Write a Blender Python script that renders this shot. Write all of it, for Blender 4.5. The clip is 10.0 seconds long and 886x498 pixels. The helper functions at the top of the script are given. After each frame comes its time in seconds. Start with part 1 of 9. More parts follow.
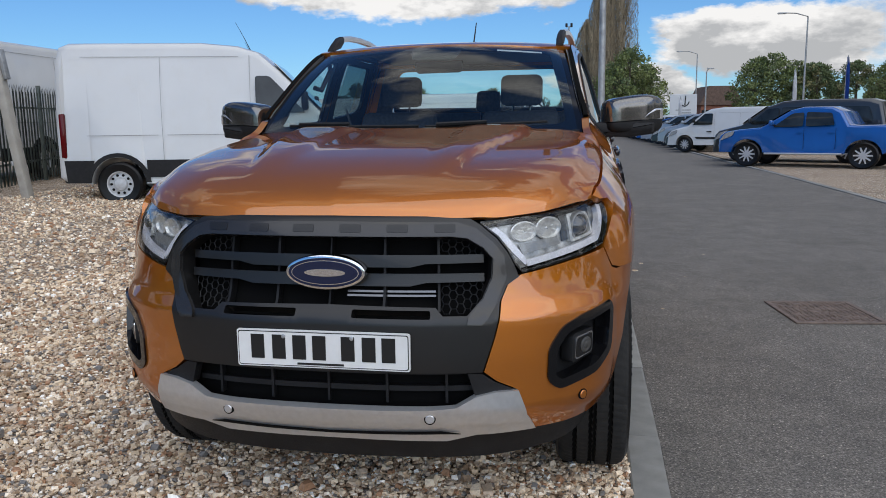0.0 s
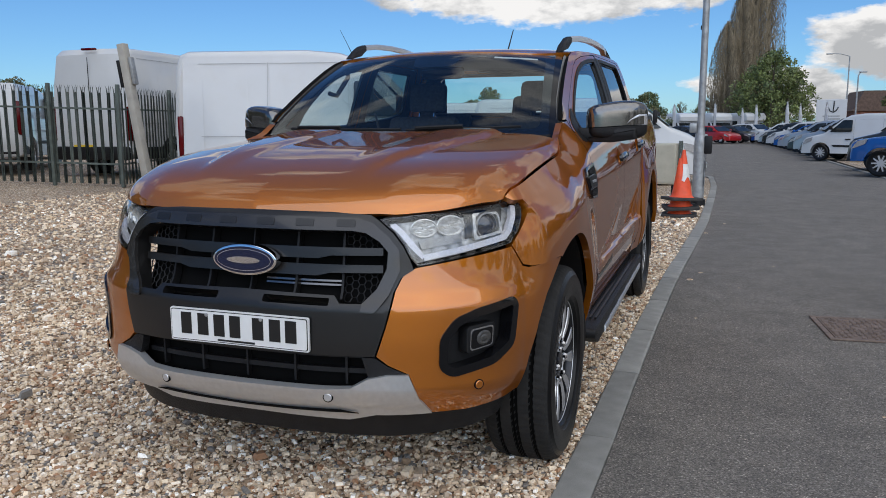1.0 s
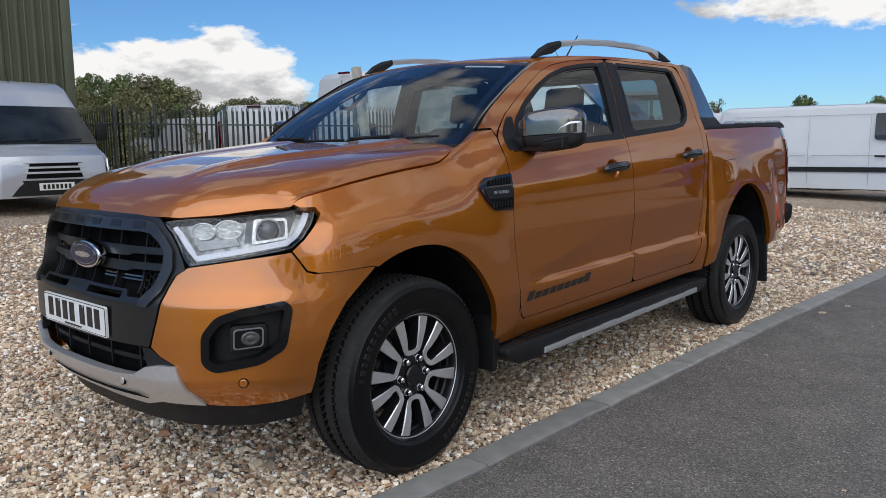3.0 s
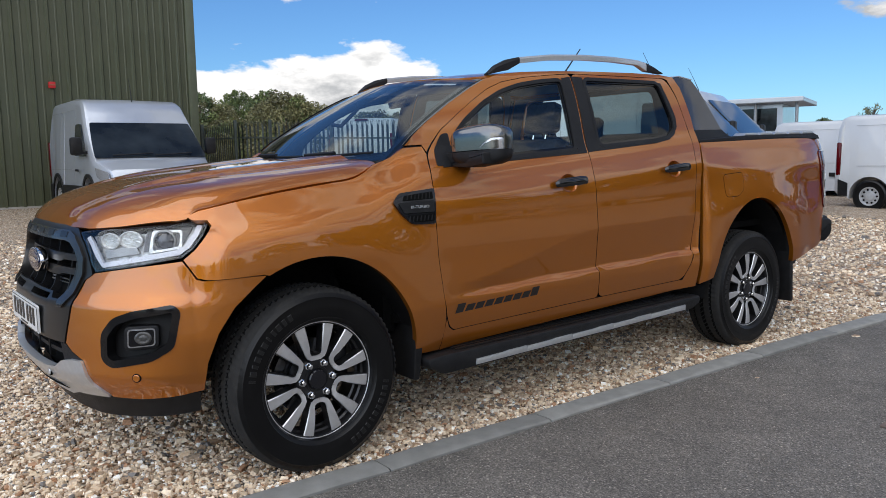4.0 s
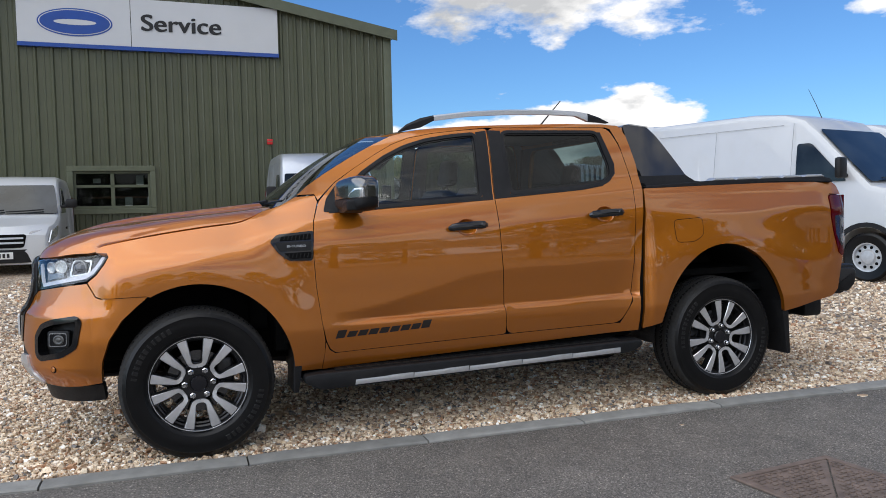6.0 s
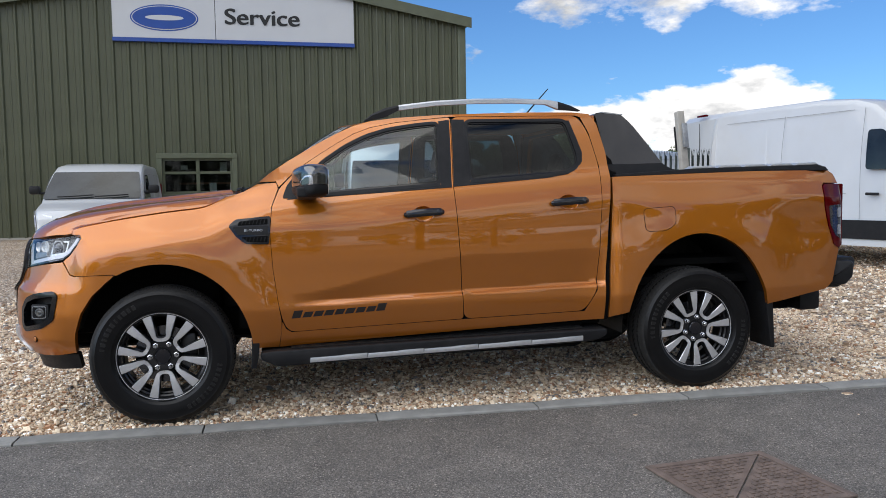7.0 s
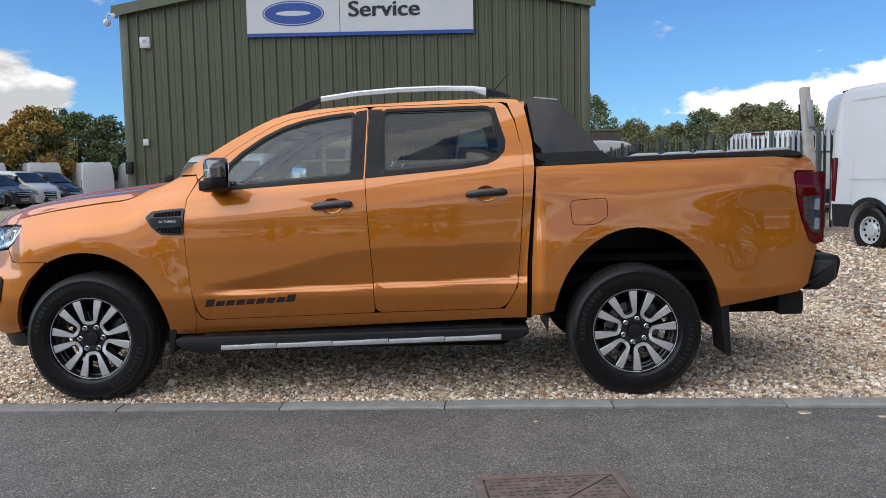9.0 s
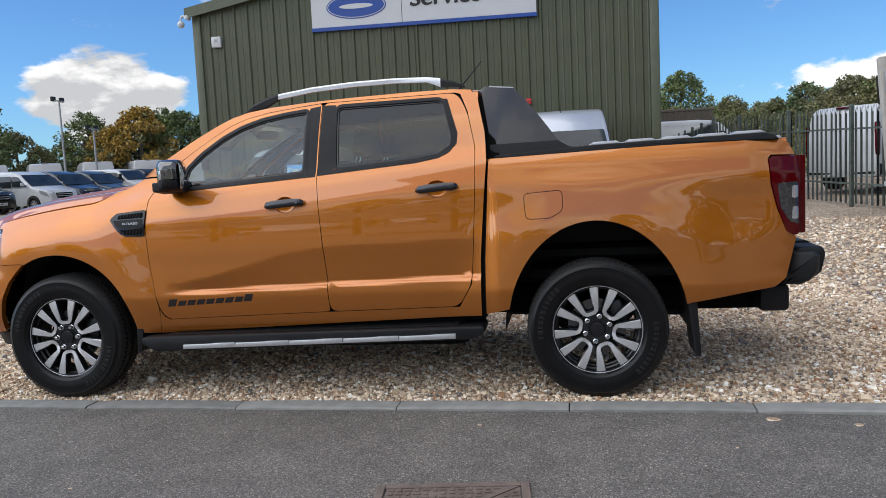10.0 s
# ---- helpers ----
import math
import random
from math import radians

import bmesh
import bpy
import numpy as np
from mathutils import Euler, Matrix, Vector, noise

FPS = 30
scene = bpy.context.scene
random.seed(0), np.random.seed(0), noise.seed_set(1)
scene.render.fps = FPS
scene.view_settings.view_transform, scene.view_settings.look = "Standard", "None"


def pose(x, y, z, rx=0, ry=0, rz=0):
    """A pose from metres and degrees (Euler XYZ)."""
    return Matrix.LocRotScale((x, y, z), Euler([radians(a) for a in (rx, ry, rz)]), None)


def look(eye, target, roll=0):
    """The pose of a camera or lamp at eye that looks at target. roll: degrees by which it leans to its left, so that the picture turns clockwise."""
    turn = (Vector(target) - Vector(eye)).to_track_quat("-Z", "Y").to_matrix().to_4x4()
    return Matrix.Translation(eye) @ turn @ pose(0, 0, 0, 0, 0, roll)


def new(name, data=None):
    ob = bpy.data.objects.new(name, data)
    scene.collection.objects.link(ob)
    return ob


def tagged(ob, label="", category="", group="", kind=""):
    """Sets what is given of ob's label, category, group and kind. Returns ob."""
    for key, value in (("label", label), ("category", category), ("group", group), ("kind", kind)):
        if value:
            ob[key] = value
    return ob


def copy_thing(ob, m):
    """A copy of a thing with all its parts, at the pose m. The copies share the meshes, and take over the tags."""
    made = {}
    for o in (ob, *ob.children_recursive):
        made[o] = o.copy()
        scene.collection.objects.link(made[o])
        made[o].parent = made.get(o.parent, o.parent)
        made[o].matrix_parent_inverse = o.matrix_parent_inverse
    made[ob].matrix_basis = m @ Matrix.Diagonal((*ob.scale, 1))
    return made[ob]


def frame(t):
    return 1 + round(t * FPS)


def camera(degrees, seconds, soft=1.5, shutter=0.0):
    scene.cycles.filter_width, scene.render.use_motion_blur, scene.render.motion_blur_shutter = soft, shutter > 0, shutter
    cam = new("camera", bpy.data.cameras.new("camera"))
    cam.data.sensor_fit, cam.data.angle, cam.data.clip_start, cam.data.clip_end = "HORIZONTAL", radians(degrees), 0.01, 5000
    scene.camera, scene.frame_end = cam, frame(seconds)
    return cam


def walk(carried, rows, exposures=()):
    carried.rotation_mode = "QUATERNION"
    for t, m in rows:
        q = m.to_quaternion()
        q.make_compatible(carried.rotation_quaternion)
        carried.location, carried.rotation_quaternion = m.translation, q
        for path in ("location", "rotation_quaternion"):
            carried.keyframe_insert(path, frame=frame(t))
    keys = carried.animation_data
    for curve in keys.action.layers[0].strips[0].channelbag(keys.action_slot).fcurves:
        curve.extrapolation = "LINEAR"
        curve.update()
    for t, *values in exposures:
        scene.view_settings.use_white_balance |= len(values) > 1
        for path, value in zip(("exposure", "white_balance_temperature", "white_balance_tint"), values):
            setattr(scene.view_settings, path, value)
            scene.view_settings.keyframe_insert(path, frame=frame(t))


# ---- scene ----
cam = camera(59.2, 10.0, soft=0.9)
PATH = [
    (0, (0.727, -2.996, 1.31), (0.383, -1.052, 0.992), -0.7),
    (0.5, (1.068, -2.99, 1.304), (0.561, -1.081, 0.989), -0.5),
    (1, (1.451, -2.992, 1.304), (0.784, -1.132, 0.999), -0.2),
    (1.5, (1.826, -2.833, 1.306), (0.996, -1.038, 1.012), 0.1),
    (2, (2.283, -2.673, 1.284), (1.285, -0.963, 1.001), 0.1),
    (2.5, (2.631, -2.416, 1.266), (1.464, -0.815, 0.991), -0.2),
    (2.7, (2.734, -2.294, 1.276), (1.503, -0.741, 1.005), -0.4),
    (3.8, (3.537, -1.643, 1.258), (2.011, -0.373, 1.016), -1.1),
    (4, (3.668, -1.513, 1.286), (2.101, -0.292, 1.052), -1.0),
    (4.5, (4.096, -1.207, 1.283), (2.43, -0.118, 1.085), -0.9),
    (5, (4.435, -0.882, 1.279), (2.68, 0.065, 1.128), -1.0),
    (5.5, (4.745, -0.504, 1.271), (2.915, 0.296, 1.153), -1.2),
    (7, (5.369, 0.687, 1.251), (3.413, 1.081, 1.113), -0.9),
    (7.5, (5.42, 1.062, 1.247), (3.445, 1.339, 1.092), -0.7),
    (8, (5.409, 1.462, 1.271), (3.422, 1.62, 1.11), -0.7),
    (8.5, (5.463, 1.884, 1.273), (3.47, 1.929, 1.111), -0.8),
    (9, (5.39, 2.267, 1.266), (3.399, 2.198, 1.096), -1.2),
    (9.5, (5.289, 2.691, 1.259), (3.306, 2.503, 1.078), -1.8),
    (10, (5.18, 3.095, 1.286), (3.216, 2.769, 1.09), -2.8),
]
walk(cam, [(t, look(eye, target, roll)) for t, eye, target, roll in PATH],
     exposures=[(0, 0.39), (2.5, 0.38), (4.0, 0.59), (5.5, 0.66), (10, 0.72)])

from mathutils.geometry import delaunay_2d_cdt

# ---- world, sun, exposure ----
world = bpy.data.worlds.new("sky")
scene.world = world
world.use_nodes = True
SUN_TO = Vector((0.27, -0.62, 0.74)).normalized()
SUN_EL = math.asin(SUN_TO.z)
SUN_AZ = math.atan2(SUN_TO.x, SUN_TO.y)


def build_sky():
    nt = world.node_tree
    nt.nodes.clear()
    out = nt.nodes.new("ShaderNodeOutputWorld")
    bg = nt.nodes.new("ShaderNodeBackground")
    sky = nt.nodes.new("ShaderNodeTexSky")
    sky.sky_type = "NISHITA"
    sky.sun_disc = False
    sky.sun_elevation = SUN_EL
    sky.sun_rotation = SUN_AZ
    sky.air_density, sky.dust_density, sky.ozone_density = 1.0, 0.2, 2.0
    co = nt.nodes.new("ShaderNodeTexCoord")
    sep = nt.nodes.new("ShaderNodeSeparateXYZ")
    nt.links.new(co.outputs["Generated"], sep.inputs[0])

    def math_node(op, a, b=None, clamp=False):
        n = nt.nodes.new("ShaderNodeMath")
        n.operation, n.use_clamp = op, clamp
        for i, v in enumerate((a, b)):
            if v is None:
                continue
            if isinstance(v, (int, float)):
                n.inputs[i].default_value = v
            else:
                nt.links.new(v, n.inputs[i])
        return n.outputs[0]

    # heaped clouds: a noise over the directions, flattened near the horizon
    def heap(dz, scale, detail, rough):
        m = nt.nodes.new("ShaderNodeMapping")
        m.inputs["Scale"].default_value = (1.0, 1.0, 2.3)
        m.inputs["Location"].default_value = (5.3, 2.1, 0.7 + dz)
        nt.links.new(co.outputs["Generated"], m.inputs[0])
        n = nt.nodes.new("ShaderNodeTexNoise")
        n.inputs["Scale"].default_value, n.inputs["Detail"].default_value = scale, detail
        n.inputs["Roughness"].default_value = rough
        nt.links.new(m.outputs[0], n.inputs["Vector"])
        return n.outputs["Fac"]
    big = heap(0.0, 2.9, 10.0, 0.55)
    low = math_node("MAXIMUM", math_node("MULTIPLY", math_node("SUBTRACT", 0.23, sep.outputs["Z"]), 0.42), -0.045)
    # extra cloud towards +x, out of view, is added to brighten what faces it
    cover = math_node("ADD", math_node("ADD", big, low), math_node("ADD", math_node("MULTIPLY", sep.outputs["Y"], 0.045), math_node("MULTIPLY", math_node("MAXIMUM", sep.outputs["X"], 0.0), 0.11)))
    # separate heaps low over the horizon: bearing, height, half width and half depth in degrees
    fine = heap(0.0, 13.0, 9.0, 0.6)
    bearing = math_node("ARCTAN2", sep.outputs["X"], sep.outputs["Y"])
    heaps, under = None, None
    for az, el, wide, deep in ((-12, 9.2, 15, 2.6), (12, 5.2, 10, 3.4), (3, 2.5, 7, 2.2), (-58, 4.6, 9, 4.4), (-60, 16.0, 21, 6.0),
                               (-40, 12.5, 6, 1.8), (-122, 6.0, 7, 4.2), (-68, 4.6, 9, 2.6), (-134, 3.0, 8, 2.4)):
        dx = math_node("MULTIPLY", math_node("SUBTRACT", bearing, radians(az)), 1 / radians(wide))
        dz = math_node("MULTIPLY", math_node("SUBTRACT", sep.outputs["Z"], math.sin(radians(el))), 1 / radians(deep))
        near = math_node("SUBTRACT", 1.0, math_node("SQRT", math_node("ADD", math_node("MULTIPLY", dx, dx), math_node("MULTIPLY", dz, dz))), True)
        belly = math_node("MULTIPLY", near, dz)
        heaps = near if heaps is None else math_node("MAXIMUM", heaps, near)
        under = belly if under is None else math_node("ADD", under, belly)
    band = math_node("MULTIPLY", math_node("SUBTRACT", 0.34, sep.outputs["Z"]), 5.0, True)
    band = math_node("MULTIPLY", band, math_node("MULTIPLY", math_node("SUBTRACT", 0.42, sep.outputs["X"]), 6.0, True))
    rough_edge = math_node("MULTIPLY", math_node("SUBTRACT", fine, 0.5), 0.62)
    low_cover = math_node("ADD", math_node("ADD", math_node("MULTIPLY", heaps, 0.54), 0.42), rough_edge)
    pick = nt.nodes.new("ShaderNodeMix")
    nt.links.new(band, pick.inputs["Factor"])
    nt.links.new(cover, pick.inputs["A"])
    nt.links.new(low_cover, pick.inputs["B"])
    cover = pick.outputs["Result"]
    # extra cloud higher up, out of view, added to make reflections less blue
    cover = math_node("ADD", cover, math_node("MULTIPLY", math_node("SUBTRACT", sep.outputs["Z"], 0.30, True), 0.11))
    ramp = nt.nodes.new("ShaderNodeValToRGB")
    ramp.color_ramp.elements[0].position, ramp.color_ramp.elements[1].position = 0.535, 0.610
    nt.links.new(cover, ramp.inputs[0])
    # shaded undersides: where there is more cloud above than here
    above = heap(0.07, 2.9, 9.0, 0.55)
    shade = nt.nodes.new("ShaderNodeValToRGB")
    shade.color_ramp.elements[0].position, shade.color_ramp.elements[1].position = 0.40, 0.60
    shade.color_ramp.elements[0].color = (4.7, 4.65, 4.6, 1)
    shade.color_ramp.elements[1].color = (2.45, 2.50, 2.58, 1)
    nt.links.new(math_node("ADD", math_node("ADD", math_node("MULTIPLY", math_node("SUBTRACT", above, 0.5), 1.5), 0.445), math_node("ADD", math_node("MULTIPLY", under, -0.26), math_node("MULTIPLY", math_node("MULTIPLY", math_node("SUBTRACT", heap(0.03, 13.0, 8.0, 0.6), 0.5), 1.1), band))), shade.inputs[0])
    mix = nt.nodes.new("ShaderNodeMix")
    mix.data_type = "RGBA"
    nt.links.new(ramp.outputs[0], mix.inputs["Factor"])
    tint = nt.nodes.new("ShaderNodeMix")
    tint.data_type, tint.blend_type = "RGBA", "MULTIPLY"
    tint.inputs["Factor"].default_value = 1.0
    tint.inputs["B"].default_value = (0.250, 0.405, 0.585, 1)
    nt.links.new(sky.outputs[0], tint.inputs["A"])
    nt.links.new(tint.outputs["Result"], mix.inputs["A"])
    nt.links.new(shade.outputs[0], mix.inputs["B"])
    nt.links.new(mix.outputs["Result"], bg.inputs["Color"])
    bg.inputs["Strength"].default_value = 0.150
    nt.links.new(bg.outputs[0], out.inputs[0])


build_sky()
sun_data = bpy.data.lights.new("sun", "SUN")
sun_data.energy, sun_data.angle, sun_data.color = 1.85, radians(92), (0.97, 0.955, 0.90)
sun = new("sun", sun_data)
sun.matrix_world = look(SUN_TO * 60, (0, 0, 0))

# ---- materials ----
MATS = {}


def shader(name, color, rough=0.5, metal=0.0, coat=0.0, spec=0.5, vary=0.0, scale=8.0, bump=0.0, bump_scale=60.0,
           color2=None, alpha=1.0, emit=None, trans=0.0, island=0.0, rand=0.0, fleck=0.0, dirt=None):
    """A principled material: a base colour with two scales of variation, and fine relief."""
    m = bpy.data.materials.new(name)
    MATS[name] = m
    m.use_nodes = True
    nt = m.node_tree
    p = nt.nodes["Principled BSDF"]
    p.inputs["Roughness"].default_value = rough
    p.inputs["Metallic"].default_value = metal
    p.inputs["Coat Weight"].default_value = coat
    p.inputs["Coat Roughness"].default_value = 0.03
    p.inputs["Specular IOR Level"].default_value = spec
    p.inputs["Alpha"].default_value = alpha
    p.inputs["Transmission Weight"].default_value = trans
    if emit:
        p.inputs["Emission Color"].default_value = (*emit[:3], 1)
        p.inputs["Emission Strength"].default_value = emit[3]
    col = (*color, 1)
    p.inputs["Base Color"].default_value = col
    co = nt.nodes.new("ShaderNodeTexCoord")
    last = None
    if vary or color2:
        n1 = nt.nodes.new("ShaderNodeTexNoise")
        n1.inputs["Scale"].default_value, n1.inputs["Detail"].default_value = scale, 6
        nt.links.new(co.outputs["Object"], n1.inputs["Vector"])
        r = nt.nodes.new("ShaderNodeValToRGB")
        r.color_ramp.elements[0].position, r.color_ramp.elements[1].position = 0.3, 0.7
        if color2:
            r.color_ramp.elements[0].color, r.color_ramp.elements[1].color = col, (*color2, 1)
        else:
            r.color_ramp.elements[0].color = tuple(c * (1 - vary) for c in color) + (1,)
            r.color_ramp.elements[1].color = tuple(min(1, c * (1 + vary)) for c in color) + (1,)
        nt.links.new(n1.outputs["Fac"], r.inputs[0])
        last = r.outputs[0]
    if island or rand:
        if island:
            g = nt.nodes.new("ShaderNodeNewGeometry").outputs["Random Per Island"]
        else:
            g = nt.nodes.new("ShaderNodeObjectInfo").outputs["Random"]
        mr = nt.nodes.new("ShaderNodeMapRange")
        mr.inputs["To Min"].default_value, mr.inputs["To Max"].default_value = 1 - (island or rand), 1 + (island or rand)
        nt.links.new(g, mr.inputs[0])
        mu = nt.nodes.new("ShaderNodeMix")
        mu.data_type, mu.blend_type = "RGBA", "MULTIPLY"
        mu.inputs["Factor"].default_value = 1
        if last:
            nt.links.new(last, mu.inputs["A"])
        else:
            mu.inputs["A"].default_value = col
        nt.links.new(mr.outputs[0], mu.inputs["B"])
        last = mu.outputs["Result"]
    if dirt:
        # stains and dust: a colour laid on by a broad and a fine noise together
        n2 = nt.nodes.new("ShaderNodeTexNoise")
        n2.inputs["Scale"].default_value, n2.inputs["Detail"].default_value = dirt[3], 8
        n2.inputs["Roughness"].default_value = 0.7
        nt.links.new(co.outputs["Object"], n2.inputs["Vector"])
        r2 = nt.nodes.new("ShaderNodeValToRGB")
        r2.color_ramp.elements[0].position, r2.color_ramp.elements[1].position = 0.5, 0.75
        r2.color_ramp.elements[1].color = (dirt[4], dirt[4], dirt[4], 1)
        nt.links.new(n2.outputs["Fac"], r2.inputs[0])
        mu = nt.nodes.new("ShaderNodeMix")
        mu.data_type = "RGBA"
        nt.links.new(r2.outputs[0], mu.inputs["Factor"])
        if last:
            nt.links.new(last, mu.inputs["A"])
        else:
            mu.inputs["A"].default_value = col
        mu.inputs["B"].default_value = (*dirt[:3], 1)
        last = mu.outputs["Result"]
    if last:
        nt.links.new(last, p.inputs["Base Color"])
    if bump:
        nb = nt.nodes.new("ShaderNodeTexNoise")
        nb.inputs["Scale"].default_value, nb.inputs["Detail"].default_value = bump_scale, 5
        nt.links.new(co.outputs["Object"], nb.inputs["Vector"])
        b = nt.nodes.new("ShaderNodeBump")
        b.inputs["Strength"].default_value, b.inputs["Distance"].default_value = min(1, bump), 0.004
        nt.links.new(nb.outputs["Fac"], b.inputs["Height"])
        nt.links.new(b.outputs[0], p.inputs["Normal"])
    return m


def glass(name, color, rough=0.0, dark=0.35):
    """Thin pane: mostly see-through and tinted, with a sharp reflection at the surface."""
    m = bpy.data.materials.new(name)
    MATS[name] = m
    m.use_nodes = True
    nt = m.node_tree
    nt.nodes.remove(nt.nodes["Principled BSDF"])
    out = nt.nodes["Material Output"]
    tr = nt.nodes.new("ShaderNodeBsdfTransparent")
    tr.inputs[0].default_value = (*color, 1)
    gl = nt.nodes.new("ShaderNodeBsdfGlossy")
    gl.inputs["Roughness"].default_value = rough
    fr = nt.nodes.new("ShaderNodeLayerWeight")
    fr.inputs["Blend"].default_value = 0.5
    pw = nt.nodes.new("ShaderNodeMath")
    pw.operation = "POWER"
    pw.inputs[1].default_value = 4.0
    nt.links.new(fr.outputs["Facing"], pw.inputs[0])
    mx = nt.nodes.new("ShaderNodeMixShader")
    mr = nt.nodes.new("ShaderNodeMapRange")
    mr.inputs["To Min"].default_value, mr.inputs["To Max"].default_value = dark, 1.0
    nt.links.new(pw.outputs[0], mr.inputs[0])
    nt.links.new(mr.outputs[0], mx.inputs[0])
    nt.links.new(tr.outputs[0], mx.inputs[1])
    nt.links.new(gl.outputs[0], mx.inputs[2])
    nt.links.new(mx.outputs[0], out.inputs[0])
    return m


ORANGE = shader("orange_metallic_paint", (0.505, 0.158, 0.012), 0.42, 0.76, 1.0, 0.5, vary=0.08, scale=900)
ORANGE.node_tree.nodes["Principled BSDF"].inputs["Coat IOR"].default_value = 1.74
ORANGE.node_tree.nodes["Principled BSDF"].inputs["Specular Tint"].default_value = (0.40, 0.22, 0.12, 1)
ORANGE.node_tree.nodes["Principled BSDF"].inputs["Coat Roughness"].default_value = 0.020
DARKPAINT = shader("dark_grey_gloss_paint", (0.010, 0.010, 0.013), 0.14, 0.0, 0.25, spec=0.4, vary=0.1, scale=700)
HOOPGREY = shader("glossy_graphite_paint", (0.030, 0.029, 0.032), 0.25, 0.4, 1.0, vary=0.1, scale=700)
BLACKGLOSS = shader("gloss_black", (0.005, 0.005, 0.006), 0.1, 0, 0.15, spec=0.4)
GRILLEGREY = shader("charcoal_metallic_paint", (0.013, 0.0125, 0.0125), 0.34, 0.2, 0.12, vary=0.12, scale=700)
FRAMEGREY = shader("grey_gloss_frame_paint", (0.036, 0.0345, 0.034), 0.26, 0.4, 0.3, vary=0.10, scale=700)
PLASTIC = shader("black_textured_plastic", (0.010, 0.010, 0.011), 0.5, spec=0.3, vary=0.25, scale=20, bump=0.25, bump_scale=900, dirt=(0.05, 0.047, 0.042, 9, 0.16))
INNER = shader("inner_black", (0.005, 0.005, 0.005), 0.9, spec=0.1)
SILVER = shader("satin_silver_plastic", (0.60, 0.61, 0.62), 0.32, 0.7, 0.0, vary=0.05, scale=60, bump=0.06, bump_scale=500)
DARKCHROME = shader("dark_chrome", (0.15, 0.15, 0.155), 0.16, 0.85, vary=0.05, scale=40)
MIRRORCAP = shader("smoked_chrome", (0.165, 0.162, 0.16), 0.14, 0.9, 0.2, vary=0.06, scale=50)
BLACKCHROME = shader("black_chrome", (0.045, 0.045, 0.048), 0.10, 0.8, 0.3)
CHROME = shader("chrome", (0.75, 0.76, 0.78), 0.08, 1.0)
ALLOY = shader("machined_alloy", (0.74, 0.74, 0.75), 0.34, 0.75, 0.3, vary=0.05, scale=40, bump=0.05, bump_scale=800)
RIMDARK = shader("dark_alloy_paint", (0.026, 0.026, 0.028), 0.35, 0.6, 0.3)
RUBBER = shader("tyre_rubber", (0.0035, 0.0035, 0.004), 0.34, spec=0.30, vary=0.3, scale=12, bump=0.12, bump_scale=500, dirt=(0.010, 0.0097, 0.009, 7, 0.15))
LETTERRUBBER = shader("moulded_rubber_mark", (0.010, 0.010, 0.0105), 0.28, spec=0.5, vary=0.2, scale=30)
TREAD = shader("worn_tread_rubber", (0.015, 0.0145, 0.014), 0.85, vary=0.3, scale=20, bump=0.4, bump_scale=300, dirt=(0.05, 0.047, 0.042, 25, 0.2))
GLASSC = glass("clear_car_glass", (0.80, 0.90, 0.90), dark=0.075)
GLASSD = glass("privacy_glass", (0.19, 0.25, 0.25), dark=0.05)
LAMPSILVER = shader("lamp_reflector_silver", (0.50, 0.495, 0.48), 0.35, 0.25, 0.2, vary=0.6, scale=42, bump=1.0, bump_scale=45)
LAMPCHROME = shader("faceted_lamp_chrome", (0.72, 0.71, 0.68), 0.28, 0.7, vary=0.25, scale=70, bump=0.8, bump_scale=90)
STRIP = shader("clear_ribbed_strip", (0.66, 0.65, 0.69), 0.28, 0.1, 0.6, vary=0.14, scale=160)
LAMPDARK = shader("smoky_lamp_panel", (0.085, 0.083, 0.080), 0.3, 0.3, vary=0.3, scale=50)
LAMPGREY = shader("grey_lamp_trim", (0.30, 0.295, 0.285), 0.32, 0.5, vary=0.2, scale=60)
PROJECTOR = shader("dark_projector_glass", (0.06, 0.06, 0.066), 0.06, 0.3, 1.0)
LENS = glass("lamp_lens", (0.92, 0.94, 0.95), dark=0.05)
REDLENS = shader("red_lamp_lens", (0.085, 0.001, 0.003), 0.06, 0, 0.0, spec=0.28, vary=0.2, scale=120)
SMOKE = shader("smoked_lamp_lens", (0.05, 0.05, 0.055), 0.08, 0.2, 1.0, vary=0.4, scale=90)
CLEARLENS = shader("clear_lamp_insert", (0.55, 0.56, 0.58), 0.12, 0.6, 1.0, vary=0.3, scale=150)
PLATE = shader("white_number_plate", (0.78, 0.78, 0.76), 0.3, vary=0.03, scale=30)
PLATEY = shader("yellow_number_plate", (0.75, 0.52, 0.05), 0.35, vary=0.03, scale=30)
INK = shader("black_print", (0.01, 0.01, 0.01), 0.4)
BLUEOVAL = shader("deep_blue_enamel", (0.004, 0.010, 0.042), 0.2, 0.0, 0.3)
SIGNBLUE = shader("sign_blue", (0.012, 0.06, 0.30), 0.3, 0, 0.3, vary=0.08, scale=3)
SEAT = shader("dark_seat_cloth", (0.055, 0.056, 0.062), 0.8, vary=0.3, scale=60, bump=0.3, bump_scale=700)
TRIMGREY = shader("grey_headliner", (0.24, 0.24, 0.235), 0.9, vary=0.08, scale=30)
DECAL = shader("decal_dark_grey", (0.022, 0.017, 0.014), 0.35, 0.3, 0.5)
WHITEPAINT = shader("white_van_paint", (0.56, 0.57, 0.575), 0.28, 0, 0.6, vary=0.03, scale=1.5, dirt=(0.5, 0.48, 0.44, 2.2, 0.25))
SILVERPAINT = shader("silver_van_paint", (0.50, 0.53, 0.58), 0.3, 0.45, 0.7, vary=0.04, scale=2, dirt=(0.35, 0.34, 0.32, 2.5, 0.2))
